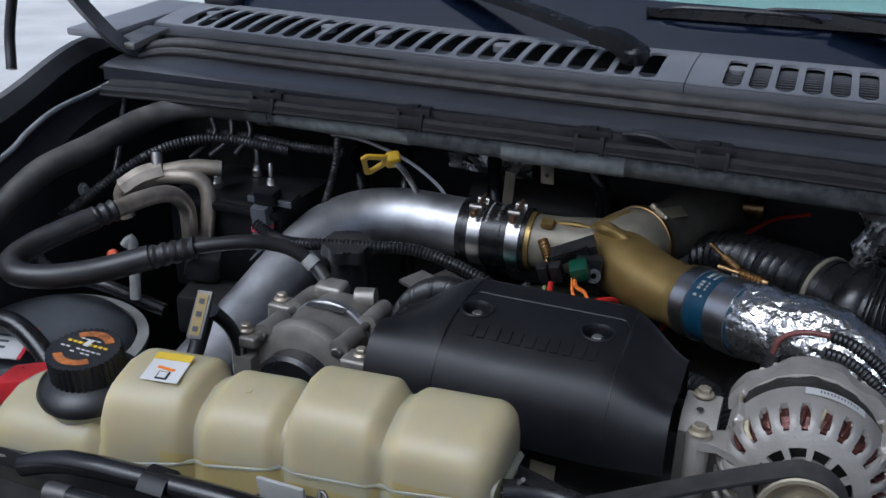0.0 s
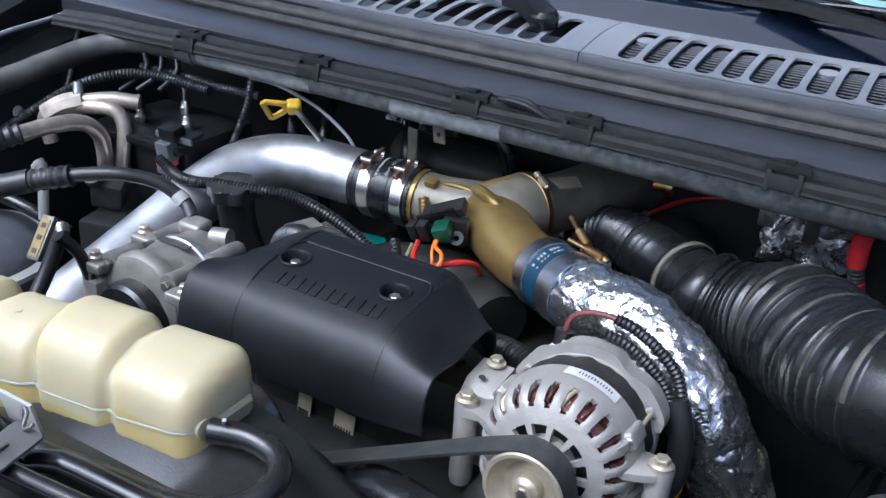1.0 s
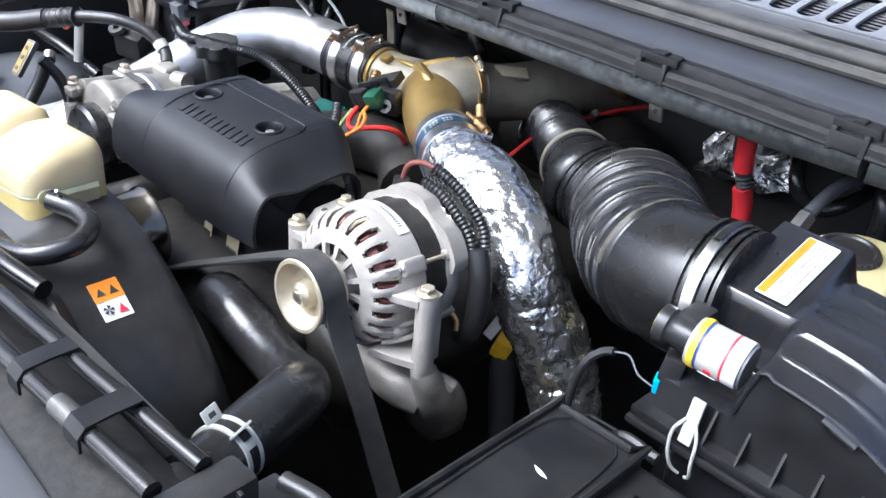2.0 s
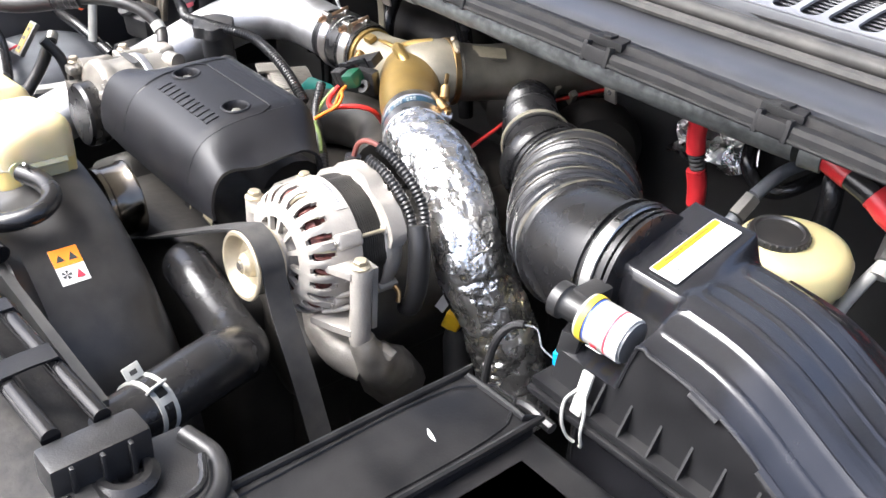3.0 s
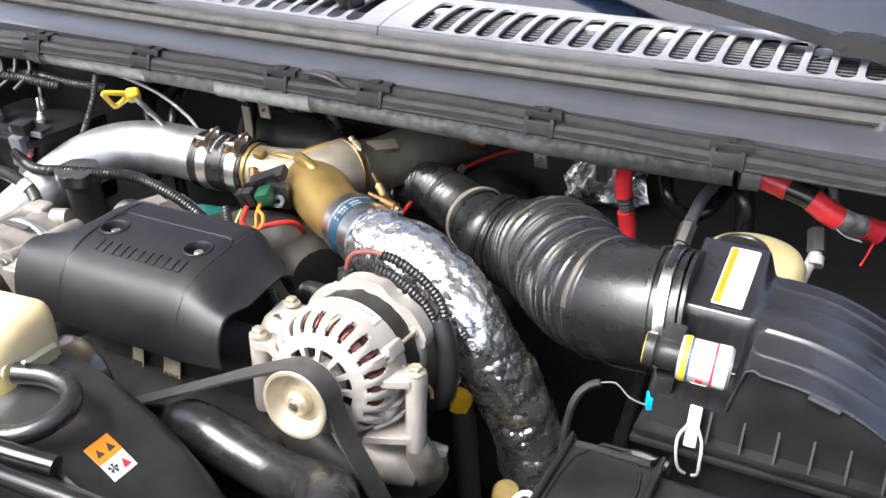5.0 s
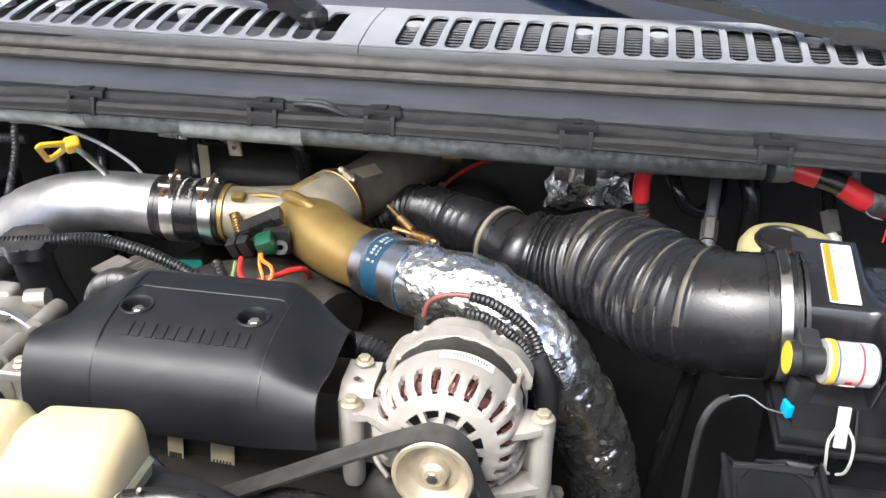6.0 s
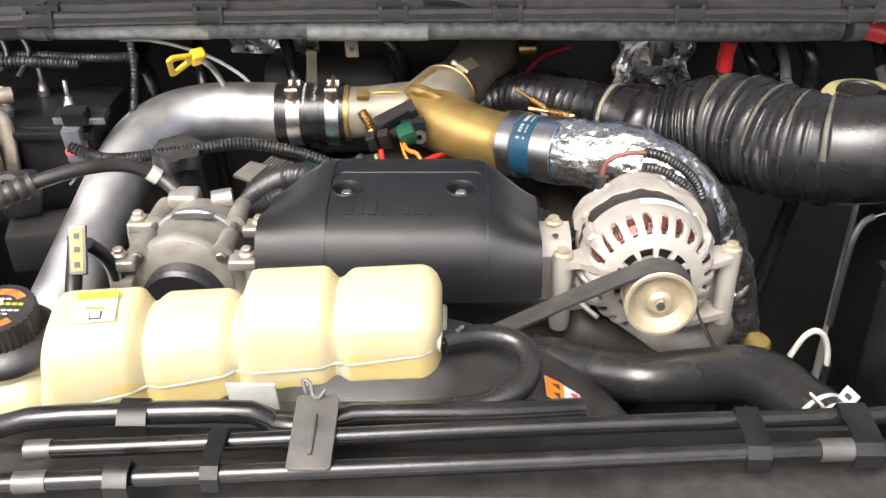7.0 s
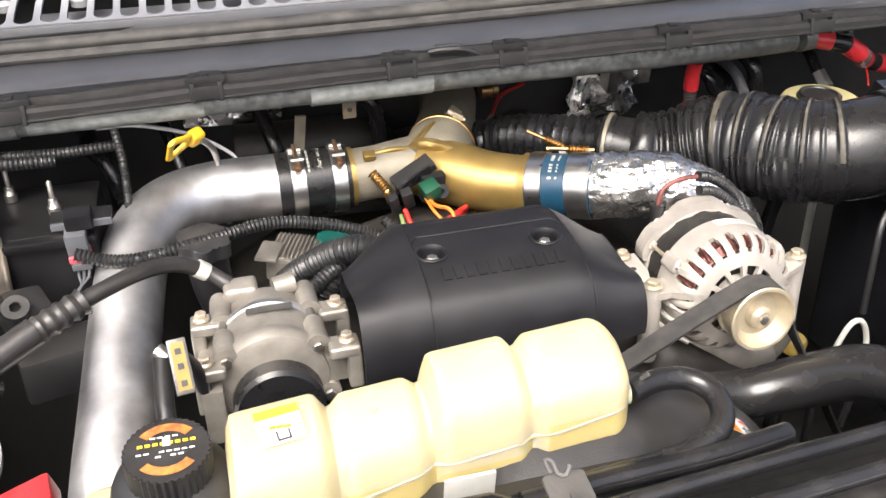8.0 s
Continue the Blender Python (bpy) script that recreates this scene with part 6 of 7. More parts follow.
    # label on the raised corner
    m = frame_pose((0.4772, 1.0655, 1.3166), (0.0, 0.0895, 0.0224), (-0.0315, 0.0, 0.0006))
    lab = card(0.096, 0.032, m, "caution_label", "white", a, 0.0022, 0.0006, 0.002)
    card(0.092, 0.0075, m @ Matrix.Translation((0, 0.0110, 0)), "orange_field", "orangelabel", lab, 0.0030)
    for r in range(4):
        for k in range(13):
            if random.random() < 0.8:
                card(random.uniform(0.003, 0.0058), 0.0009, m @ Matrix.Translation((-0.038 + 0.0063 * k, 0.0035 - 0.0042 * r, 0)), "print_bar", "grey", lab, 0.0030)
    for k in range(9):
        card(0.0045, 0.0010, m @ Matrix.Translation((-0.030 + 0.0075 * k, 0.0110, 0)), "print_bar", "oldlabel", lab, 0.0038)
    # wire latch
    l = part("latch_tongue", block((0.013, 0.004, 0.045), pose(0.476, 0.930, 1.212, -14), 0.0018), "greytab", a, "pale plated latch tongue")
    for dx in (-0.012, 0.012):
        part("latch_wire", bar([(0.476 + dx * 0.4, 0.928, 1.214), (0.476 + dx, 0.922, 1.200), (0.477 + dx, 0.920, 1.178), (0.478 + dx * 0.8, 0.926, 1.158), (0.478 + dx * 0.3, 0.932, 1.150)], 0.0017, seg=8, step=0.003), "greytab", l)
    # filter gauge
    g = thing("filter_gauge", (0.47, 0.94, 1.27), "clear filter gauge with a printed yellow and white wrapper", "filter gauge")
    P, Q = Vector((0.414, 0.951, 1.276)), Vector((0.497, 0.959, 1.2710))
    part("socket", bar([(*P, 0.0178), (*P.lerp(Q, 0.12), 0.0178), (*P.lerp(Q, 0.16), 0.0145), (*P.lerp(Q, 0.45), 0.0145)], seg=24), "plastic", g)
    part("mount", block((0.022, 0.035, 0.040), pose(0.436, 0.972, 1.272, 0, 4), 0.004), "plastic", g)
    for f0, f1, mt, r in ((0.42, 0.455, "greytab", 0.0225), (0.455, 0.53, "yellowlabel", 0.0235), (0.53, 0.56, "blueink", 0.0222), (0.56, 0.82, "greytab", 0.0222), (0.82, 0.85, "redink", 0.0222), (0.85, 1.0, "white", 0.0224)):
        part("wrapper_band", bar([P.lerp(Q, f0), P.lerp(Q, f1)], r, seg=32), mt, g)
    ax = (Q - P).normalized()
    q = axis_pose(P.lerp(Q, 0.68), ax)
    for ang, mt, w, h in ((-122, "white", 0.016, 0.016), (-75, "yellowlabel", 0.012, 0.009), (-150, "redink", 0.007, 0.007), (-98, "blueink", 0.010, 0.008), (-40, "yellowlabel", 0.012, 0.010), (-58, "redink", 0.006, 0.008)):
        mm = q @ Matrix.Rotation(radians(ang), 4, "Z") @ Matrix.Translation((0.0223, 0, 0.002)) @ Matrix.Rotation(radians(90), 4, "Y")
        card(w, h, mm, "print_field", mt, g)
    part("end_knob", bar([Q, Q + ax * 0.003], 0.0205, seg=28), "grey", g)
    part("yellow_button", turned([(0, 0), (0.0168, 0), (0.0164, 0.0006), (0, 0.0008)], P, -ax, 26), "yellowlabel", g)
    # sensor plug and its lead
    s = thing("sensor_plug", (0.43, 0.955, 1.22), "sky-blue sensor plug on thin leads", "connector")
    part("plug", block((0.015, 0.014, 0.017), pose(0.4285, 0.953, 1.213, 10, 0, 20), 0.002), "cyan", s)
    part("socket", block((0.020, 0.020, 0.028), pose(0.434, 0.956, 1.235, 0, 8, 20), 0.003), "plastic", s)
    part("lead", bar([(0.368, 0.962, 1.211), (0.356, 0.960, 1.205), (0.344, 0.952, 1.188), (0.338, 0.945, 1.15), (0.335, 0.94, 1.06)], 0.0045, seg=8), "plastic", s)
    part("lead", bar([(0.424, 0.950, 1.207), (0.404, 0.950, 1.211), (0.385, 0.962, 1.216), (0.365, 0.962, 1.210)], 0.0010, seg=6), "grey", s)


def battery_box():
    b = thing("battery", (0.46, 0.74, 1.0), "black battery case with a ribbed lid and moulded rim", "battery")
    part("case", block((0.23, 0.31, 0.22), pose(0.475, 0.742, 1.060), 0.012, 3), "case", b)
    part("lid", block((0.100, 0.29, 0.014), pose(0.409, 0.746, 1.174), 0.004), "case", b)
    part("rim", bar([(0.362, 0.60, 1.182), (0.362, 0.878, 1.182), (0.370, 0.887, 1.182), (0.446, 0.889, 1.182), (0.456, 0.880, 1.182), (0.456, 0.60, 1.182)], 0.0042, seg=8, step=0.02), "case", b)
    part("inner_rim", bar([(0.374, 0.60, 1.1815), (0.374, 0.868, 1.1815), (0.442, 0.872, 1.1815), (0.445, 0.60, 1.1815)], 0.0018, seg=6, step=0.02), "case", b)
    part("second_lid", block((0.12, 0.26, 0.02), pose(0.530, 0.735, 1.160), 0.006), "case", b)
    part("paint_chip", card_mesh(0.016, 0.004, pose(0.412, 0.805, 1.1815, 0, 0, -15)), "white", b, "white paint chip")
    part("handle", bar([(0.40, 0.912, 1.14), (0.42, 0.916, 1.165), (0.46, 0.915, 1.165)], 0.006, seg=8), "plastic", b)


def card_mesh(w, h, m):
    bm = bmesh.new()
    pts = [(w / 2 * math.cos(t) * (1 + 0.3 * math.sin(3 * t)), h / 2 * math.sin(t)) for t in np.linspace(0, 2 * math.pi, 14)[:-1]]
    return prism(bm, pts, 0.0006, m)


def steering_reservoir():
    r = thing("fluid_reservoir", (0.478, 1.285, 1.12), "aged cream plastic fluid reservoir with a black cap", "reservoir")
    part("body", turned([(0, -0.10), (0.050, -0.10), (0.058, -0.06), (0.062, -0.045), (0.067, -0.04), (0.067, -0.016), (0.060, -0.004), (0.052, 0.000), (0.034, 0.002), (0, 0.002)], (0.466, 1.283, 1.250), (0.02, -0.02, 1), 44), "reservoir", r)
    c = part("cap", turned([(0, 0), (0.0335, 0), (0.0342, 0.007), (0.0325, 0.010), (0.0280, 0.0105), (0.026, 0.008), (0, 0.008)], (0.451, 1.270, 1.250), (0.02, -0.06, 1), 40), "plastic", r, "black ridged cap")
    for k in range(30):
        a = 2 * math.pi * k / 30
        part("knurl", block((0.0022, 0.003, 0.006), pose(0.451 + 0.0342 * math.cos(a), 1.270 + 0.0342 * math.sin(a), 1.2545, 0, 0, math.degrees(a)), 0.0008, 1), "plastic", c)




# ---------------------------------------------------------------- cables and harnesses
def harnesses():
    # dusty conduit along the cowl
    h = thing("wiring_conduit", (-0.15, 1.265, 1.35), "thick dusty black wiring conduit under the cable rail", "wiring harness")
    part("branch", bar([(-1.06, 0.78, 1.06, 0.018), (-1.045, 0.90, 1.20, 0.019), (-1.02, 1.02, 1.285, 0.020), (-0.99, 1.12, 1.315, 0.020), (-0.96, 1.22, 1.340, 0.020), (-0.90, 1.262, 1.355, 0.019), (-0.80, 1.268, 1.360, 0.0176)], seg=20, wob=0.06), "seal", h, "smooth dusty cable sleeve")
    part("conduit", bar([(-0.81, 1.268, 1.360, 0.0175), (-0.60, 1.266, 1.360, 0.0165), (-0.36, 1.268, 1.358, 0.0165), (-0.1, 1.274, 1.354, 0.0170), (0.1, 1.284, 1.349, 0.0178), (0.22, 1.298, 1.343, 0.0185), (0.33, 1.314, 1.338, 0.0190), (0.42, 1.322, 1.337, 0.0190)], seg=20, wob=0.03), "duct", h)
    part("pale_wrap", bar([(-0.745, 1.2675, 1.360), (-0.60, 1.266, 1.360), (-0.52, 1.267, 1.3595)], 0.0178, seg=20, wob=0.05), "tape", h, "pale dusty tape wrap")
    part("pale_wrap", bar([(-0.375, 1.268, 1.357), (-0.30, 1.269, 1.3565), (-0.20, 1.271, 1.356)], 0.0185, seg=20, wob=0.05), "tape", h, "pale dusty tape wrap")
    for x in (-0.77, 0.44):
        part("collar", bar([(x - 0.012, 1.268 if x < 0 else 1.318, 1.3605 if x < 0 else 1.3375), (x + 0.012, 1.268 if x < 0 else 1.324, 1.3605 if x < 0 else 1.337)], 0.0205, seg=18), "duct", h)
    # red and black taped cable
    r = thing("taped_cable", (0.5, 1.35, 1.3), "thick cable wrapped in red and black tape", "cable")
    path = smooth_path([(0.446, 1.326, 1.338), (0.463, 1.324, 1.3345), (0.478, 1.321, 1.3315), (0.4956, 1.318, 1.3275), (0.520, 1.316, 1.320), (0.540, 1.317, 1.308), (0.557, 1.323, 1.298), (0.570, 1.335, 1.289), (0.585, 1.350, 1.281), (0.603, 1.365, 1.272), (0.65, 1.38, 1.255), (0.72, 1.39, 1.24)], 0.004)
    i = 1
    for n, mt in ((9, "red"), (7, "hose"), (9, "red"), (9, "duct"), (8, "red"), (8, "hose"), (9, "red"), (14, "hose")):
        seg = path[i:i + n + 1]
        part("tape_band", bar(seg[::2] if len(seg) % 2 else seg, 0.0160 if mt == "red" else 0.0154, seg=20, wob=0.04), mt, r)
        i += n
    part("loose_tape", bar([(0.553, 1.312, 1.291), (0.566, 1.322, 1.277), (0.586, 1.340, 1.266)], flat=(0.007, 0.001), seg=8), "whitecable", r, "pale loose end of the tape")
    for pts in ([(0.268, 1.352, 1.308), (0.266, 1.357, 1.285), (0.267, 1.361, 1.258)], [(0.270, 1.364, 1.233), (0.274, 1.369, 1.210), (0.276, 1.372, 1.182)]):
        v = thing("red_sleeve", pts[0], "short red sleeve on the firewall cable", "cable sleeve", "red sleeves")
        part("sleeve", bar(pts, 0.0125, seg=22, wob=0.14), "red", v)
    part("sleeve_core", bar([(0.272, 1.348, 1.33), (0.267, 1.354, 1.30), (0.267, 1.361, 1.26), (0.274, 1.369, 1.215), (0.279, 1.373, 1.12)], 0.0112, seg=16, ribs=0.002, pitch=0.006), "dull", v)
    for pts in ([(0.33, 1.30, 1.372), (0.37, 1.305, 1.374)], [(0.40, 1.312, 1.368), (0.45, 1.325, 1.360), (0.47, 1.335, 1.348)]):
        tagged(part("red_cable", bar(pts, 0.008, seg=12), "red"), "bright red cable beside the conduit", "cable", "red cables")
    # foil heat shield on the firewall
    f = thing("foil_shield", (0.17, 1.56, 1.2), "wrinkled foil heat shield on the firewall", "heat shield")
    rows = []
    for i in range(16):
        u = i / 15
        rows.append([(x + 0.045 * noise.noise((x * 9, u * 4, 0)), 1.555 - 0.03 * u + 0.035 * noise.noise((x * 26, u * 7, 3)), 1.36 - 0.20 * u + 0.030 * noise.noise((x * 22, u * 2, 9))) for x in np.linspace(0.115, 0.255, 26)])
    part("sheet", sheet(bmesh.new(), rows, 0.001), "foil", f)
    part("bracket", block((0.02, 0.05, 0.05), pose(0.19, 1.52, 1.24, 10), 0.003), "dullsteel", f)
    bm = bmesh.new()
    rows = [[(x, 1.52 + 0.03 * noise.noise((x * 12, u * 5, 7)), 1.33 - 0.10 * u) for x in np.linspace(-0.56, -0.40, 14)] for u in np.linspace(0, 1, 9)]
    tagged(part("foil_shield", sheet(bm, rows, 0.001), "foil"), "small foil heat shield behind the dipstick", "heat shield")
    # yellow dipstick handle
    d = thing("dipstick", (-0.565, 1.24, 1.28), "yellow plastic dipstick handle with a triangular loop", "dipstick")
    m = frame_pose((-0.543, 1.232, 1.325), (-0.80, -0.60, -0.10), (-0.315, 0.54, -0.73))
    outer = [(0.0, -0.011), (0.033, -0.022), (0.041, -0.014), (0.033, 0.030), (0.024, 0.031), (0.0, 0.011)]
    inner = [(0.009, -0.004), (0.029, -0.012), (0.032, -0.008), (0.0270, 0.020), (0.0240, 0.020), (0.009, 0.006)]
    bm = bmesh.new()
    lo = [[bm.verts.new(m @ Vector((x, y, z))) for x, y in o] for o, z in ((outer, -0.003), (inner, -0.003), (inner, 0.003), (outer, 0.003))]
    for a_, b_ in zip(lo, lo[1:] + lo[:1]):
        for k in range(6):
            bm.faces.new((a_[k], a_[(k + 1) % 6], b_[(k + 1) % 6], b_[k]))
    bmesh.ops.bevel(bm, geom=list(bm.edges), offset=0.0012, segments=2, affect="EDGES")
    part("loop", bm, "yellow", d)
    part("grip", block((0.022, 0.024, 0.018), m @ Matrix.Translation((-0.008, 0.001, 0)), 0.006, 3), "yellow", d)
    part("tube", bar([(-0.530, 1.234, 1.322), (-0.516, 1.245, 1.30), (-0.512, 1.29, 1.24), (-0.51, 1.32, 1.15)], 0.0045, seg=10), "dullsteel", d)
    tagged(part("pale_cable", bar([(-0.665, 1.285, 1.335), (-0.616, 1.299, 1.328), (-0.55, 1.312, 1.303), (-0.50, 1.320, 1.268), (-0.478, 1.322, 1.240)], 0.0028, seg=8), "whitecable"), "thin pale cable arching behind the dipstick", "cable")
    # filler cap and its hose
    c = thing("oil_filler", (-0.545, 1.108, 1.18), "black oil filler cap with finger notches", "oil filler")
    bm = bmesh.new()
    m = axis_pose((-0.545, 1.106, 1.222), (0.05, -0.1, 1))
    prof = [((0.034 + 0.0035 * math.cos(6 * t)) * math.cos(t), (0.034 + 0.0035 * math.cos(6 * t)) * math.sin(t)) for t in np.linspace(0, 2 * math.pi, 61)[:-1]]
    prism(bm, prof, 0.020, m, 0.004)
    part("cap", bm, "dusty", c)
    part("neck", bar([(-0.545, 1.108, 1.225), (-0.54, 1.115, 1.16), (-0.52, 1.13, 1.08)], 0.027, seg=20), "plastic", c)
    l = thing("loom", (-0.5, 1.1, 1.24), "black corrugated wiring loom across the pipe", "wiring harness")
    part("conduit", bar([(-0.700, 1.118, 1.236), (-0.672, 1.112, 1.226), (-0.64, 1.100, 1.226), (-0.60, 1.092, 1.232), (-0.573, 1.094, 1.236), (-0.52, 1.110, 1.236), (-0.46, 1.128, 1.236), (-0.40, 1.130, 1.226), (-0.345, 1.128, 1.208), (-0.29, 1.122, 1.182)], 0.0090, seg=14, ribs=0.0022, pitch=0.0055), "plastic", l)
    # grey connector on its black carrier
    k = thing("connector_carrier", (-0.69, 1.15, 1.2), "black carrier plate with a grey and pink connector", "connector")
    part("plate", block((0.074, 0.026, 0.007), pose(-0.688, 1.150, 1.272, 8), 0.002), "case", k)
    part("hood", block((0.034, 0.026, 0.022), pose(-0.690, 1.136, 1.276, 10), 0.004), "case", k)
    part("plate_rim", block((0.074, 0.005, 0.010), pose(-0.688, 1.137, 1.267, 8), 0.002), "grey", k)
    part("plug", block((0.026, 0.022, 0.034), pose(-0.697, 1.130, 1.246, 10), 0.003), "grey", k)
    part("lock", block((0.0265, 0.0225, 0.009), pose(-0.6965, 1.1285, 1.228, 10), 0.002), "pink", k)
    part("boot", block((0.024, 0.020, 0.010), pose(-0.696, 1.127, 1.218, 10), 0.002), "grey", k)
    for dx in (-0.006, 0.0, 0.006):
        part("wire", bar([(-0.696 + dx, 1.126, 1.214), (-0.697 + dx, 1.122, 1.200), (-0.702, 1.120, 1.190), (-0.712, 1.115, 1.178)], 0.0018, seg=6), "grey", k)
    b = thing("relay_box", (-0.76, 1.2, 1.2), "black relay box with studs on its lid", "relay box")
    part("box", block((0.20, 0.16, 0.16), pose(-0.775, 1.225, 1.175), 0.01), "case", b)
    part("ledge", block((0.20, 0.02, 0.012), pose(-0.775, 1.140, 1.246), 0.003), "case", b)
    for x, y, z in ((-0.7265, 1.204, 1.256), (-0.7875, 1.262, 1.256), (-0.811, 1.186, 1.254)):
        part("stud", turned([(0, 0), (0.009, 0), (0.009, 0.010), (0.007, 0.012), (0.006, 0.020), (0.0035, 0.022), (0.0035, 0.044), (0.002, 0.046), (0, 0.046)], (x, y, z), (0, 0, 1), 12), "dullsteel", b)
    for pts, r in (([(-0.64, 1.26, 1.34), (-0.635, 1.24, 1.30), (-0.637, 1.20, 1.24), (-0.65, 1.17, 1.20)], 0.006), ([(-0.87, 1.25, 1.32), (-0.80, 1.265, 1.318), (-0.72, 1.27, 1.312), (-0.64, 1.28, 1.31)], 0.008),
                   ([(-1.0, 1.05, 1.22), (-0.93, 1.14, 1.29), (-0.88, 1.20, 1.315), (-0.82, 1.235, 1.318), (-0.72, 1.25, 1.31)], 0.009), ([(-0.95, 1.14, 1.22), (-0.90, 1.19, 1.26), (-0.83, 1.21, 1.27)], 0.007)):
        tagged(part("loom", bar(pts, r, seg=12, ribs=r * 0.2, pitch=0.006), "plastic"), "black corrugated wiring loom by the firewall", "wiring harness")
    for k2, pts in enumerate(([(-0.86, 1.25, 1.345), (-0.85, 1.24, 1.32), (-0.87, 1.2, 1.29)], [(-0.83, 1.26, 1.345), (-0.82, 1.24, 1.32), (-0.84, 1.21, 1.295)], [(-0.80, 1.262, 1.345), (-0.79, 1.25, 1.325), (-0.80, 1.22, 1.30)])):
        tagged(part("cable", bar(pts, 0.005, seg=10), "case"), "black cable hanging from the conduit", "cable", "hanging cables")
    # ring shaped strap, and cable by the hinge
    tagged(part("strap_ring", bar([(-1.03, 1.33, 1.335), (-0.99, 1.345, 1.340), (-0.955, 1.335, 1.340), (-0.965, 1.31, 1.325), (-1.0, 1.30, 1.318), (-1.035, 1.31, 1.322), (-1.03, 1.33, 1.334)], seg=8, flat=(0.010, 0.003)), "dusty"), "dusty black strap ring under the cowl", "strap")
    tagged(part("drain_hose", bar([(-1.045, 1.30, 1.375), (-1.055, 1.28, 1.34), (-1.05, 1.25, 1.27), (-1.045, 1.22, 1.22)], 0.007, seg=10), "hose"), "thin black hose beside the fender", "hose")
    # bolts and bits on the apron
    for x, y, z in ((-1.0, 1.10, 1.25), (-1.015, 0.92, 1.18)):
        hexb = thing("apron_bolt", (x, y, z), "small pale bolt in the inner fender", "bolt", "apron bolts")
        hexbolt(hexb, (x, y, z), (1, 0, 0.1), 0.007, 0.008, "greytab")


def injector_wiring():
    # grey finned module with connectors, and coloured wires
    g = thing("glow_plug_module", (-0.42, 1.16, 1.14), "grey finned glow plug module behind the cover", "module")
    part("body", block((0.085, 0.075, 0.035), pose(-0.418, 1.178, 1.148, 0, 6, -20), 0.004), "comp", g)
    for k in range(13):
        part("fin", block((0.0026, 0.066, 0.009), pose(-0.451 + 0.0056 * k, 1.190 - 0.0020 * k, 1.169 - 0.0006 * k, 0, 6, -20), 0.0008, 1), "comp", g)
    part("clip_plate", block((0.03, 0.05, 0.006), pose(-0.462, 1.165, 1.174, 0, 6, -20), 0.002), "comp", g)
    c = thing("map_sensor", (-0.235, 1.19, 1.2), "black sensor with a green plug on the Y pipe", "sensor")
    part("body", block((0.064, 0.026, 0.014), pose(-0.247, 1.203, 1.245, 20, -24, 12), 0.002), "plastic", c)
    part("body_rim", block((0.058, 0.004, 0.018), pose(-0.250, 1.188, 1.241, 20, -24, 12), 0.001), "hose", c)
    part("foot", block((0.036, 0.016, 0.040), pose(-0.222, 1.195, 1.225, 10, 0, 10), 0.003), "plastic", c)
    part("plug", block((0.026, 0.026, 0.024), pose(-0.230, 1.172, 1.231, 20, -20, 10), 0.006), "green", c)
    part("ring", turned([(0.004, 0), (0.010, 0), (0.010, 0.004), (0.004, 0.004)], (-0.212, 1.180, 1.222), (0.2, -1, 0.5), 20), "plastic", c)
    part("black_plug", block((0.016, 0.016, 0.028), pose(-0.262, 1.178, 1.220, 20, -14, 0), 0.002), "plastic", c)
    part("black_plug", block((0.014, 0.016, 0.026), pose(-0.281, 1.182, 1.214, 20, -14, 0), 0.002), "plastic", c)
    part("spring_nipple", bar([(-0.300, 1.235, 1.238), (-0.286, 1.215, 1.222), (-0.280, 1.20, 1.205)], 0.0080, seg=12, ribs=0.002, pitch=0.0045), "brass", c)
    t = thing("engine_connector", (-0.33, 1.12, 1.17), "teal engine connector with black boots", "connector")
    part("shell", block((0.050, 0.045, 0.036), pose(-0.366, 1.192, 1.152, 10, 10, 30), 0.008), "teal", t)
    part("boot", bar([(-0.345, 1.10, 1.18), (-0.37, 1.07, 1.195), (-0.385, 1.045, 1.195), (-0.41, 1.03, 1.17)], 0.014, seg=14, ribs=0.002, pitch=0.006), "plastic", t)
    for mt, pts, r in (("orange", [(-0.236, 1.170, 1.222), (-0.228, 1.150, 1.216), (-0.213, 1.140, 1.214), (-0.208, 1.128, 1.204), (-0.222, 1.115, 1.190), (-0.235, 1.105, 1.178)], 0.0028),
                       ("orange", [(-0.238, 1.168, 1.220), (-0.232, 1.148, 1.210), (-0.222, 1.13, 1.196), (-0.232, 1.11, 1.18)], 0.0022),
                       ("redwire", [(-0.268, 1.172, 1.205), (-0.262, 1.150, 1.190), (-0.240, 1.138, 1.188), (-0.212, 1.140, 1.198), (-0.190, 1.153, 1.203), (-0.178, 1.172, 1.196), (-0.180, 1.192, 1.172), (-0.198, 1.220, 1.135)], 0.0040),
                       ("greenwire", [(-0.275, 1.168, 1.200), (-0.270, 1.140, 1.180), (-0.240, 1.110, 1.170), (-0.200, 1.090, 1.168), (-0.165, 1.07, 1.16)], 0.0030),
                       ("redwire", [(0.05, 1.58, 1.22), (-0.003, 1.552, 1.212), (-0.045, 1.48, 1.200), (-0.090, 1.401, 1.172), (-0.11, 1.36, 1.14), (-0.13, 1.30, 1.10)], 0.0034),
                       ("redwire", [(0.603, 1.363, 1.262), (0.598, 1.345, 1.250), (0.592, 1.330, 1.236)], 0.0014),
                       ("greytab", [(-0.232, 1.195, 1.140), (-0.222, 1.204, 1.146), (-0.205, 1.206, 1.146)], 0.0070)):
        tagged(part("wire", bar(pts, r, seg=8), mt), {"orange": "thin orange wire at the sensor", "redwire": "loose red insulated copper wire", "greenwire": "loose olive green thin wire", "greytab": "pale plastic wire terminal end"}[mt], "wire", "loose wires")
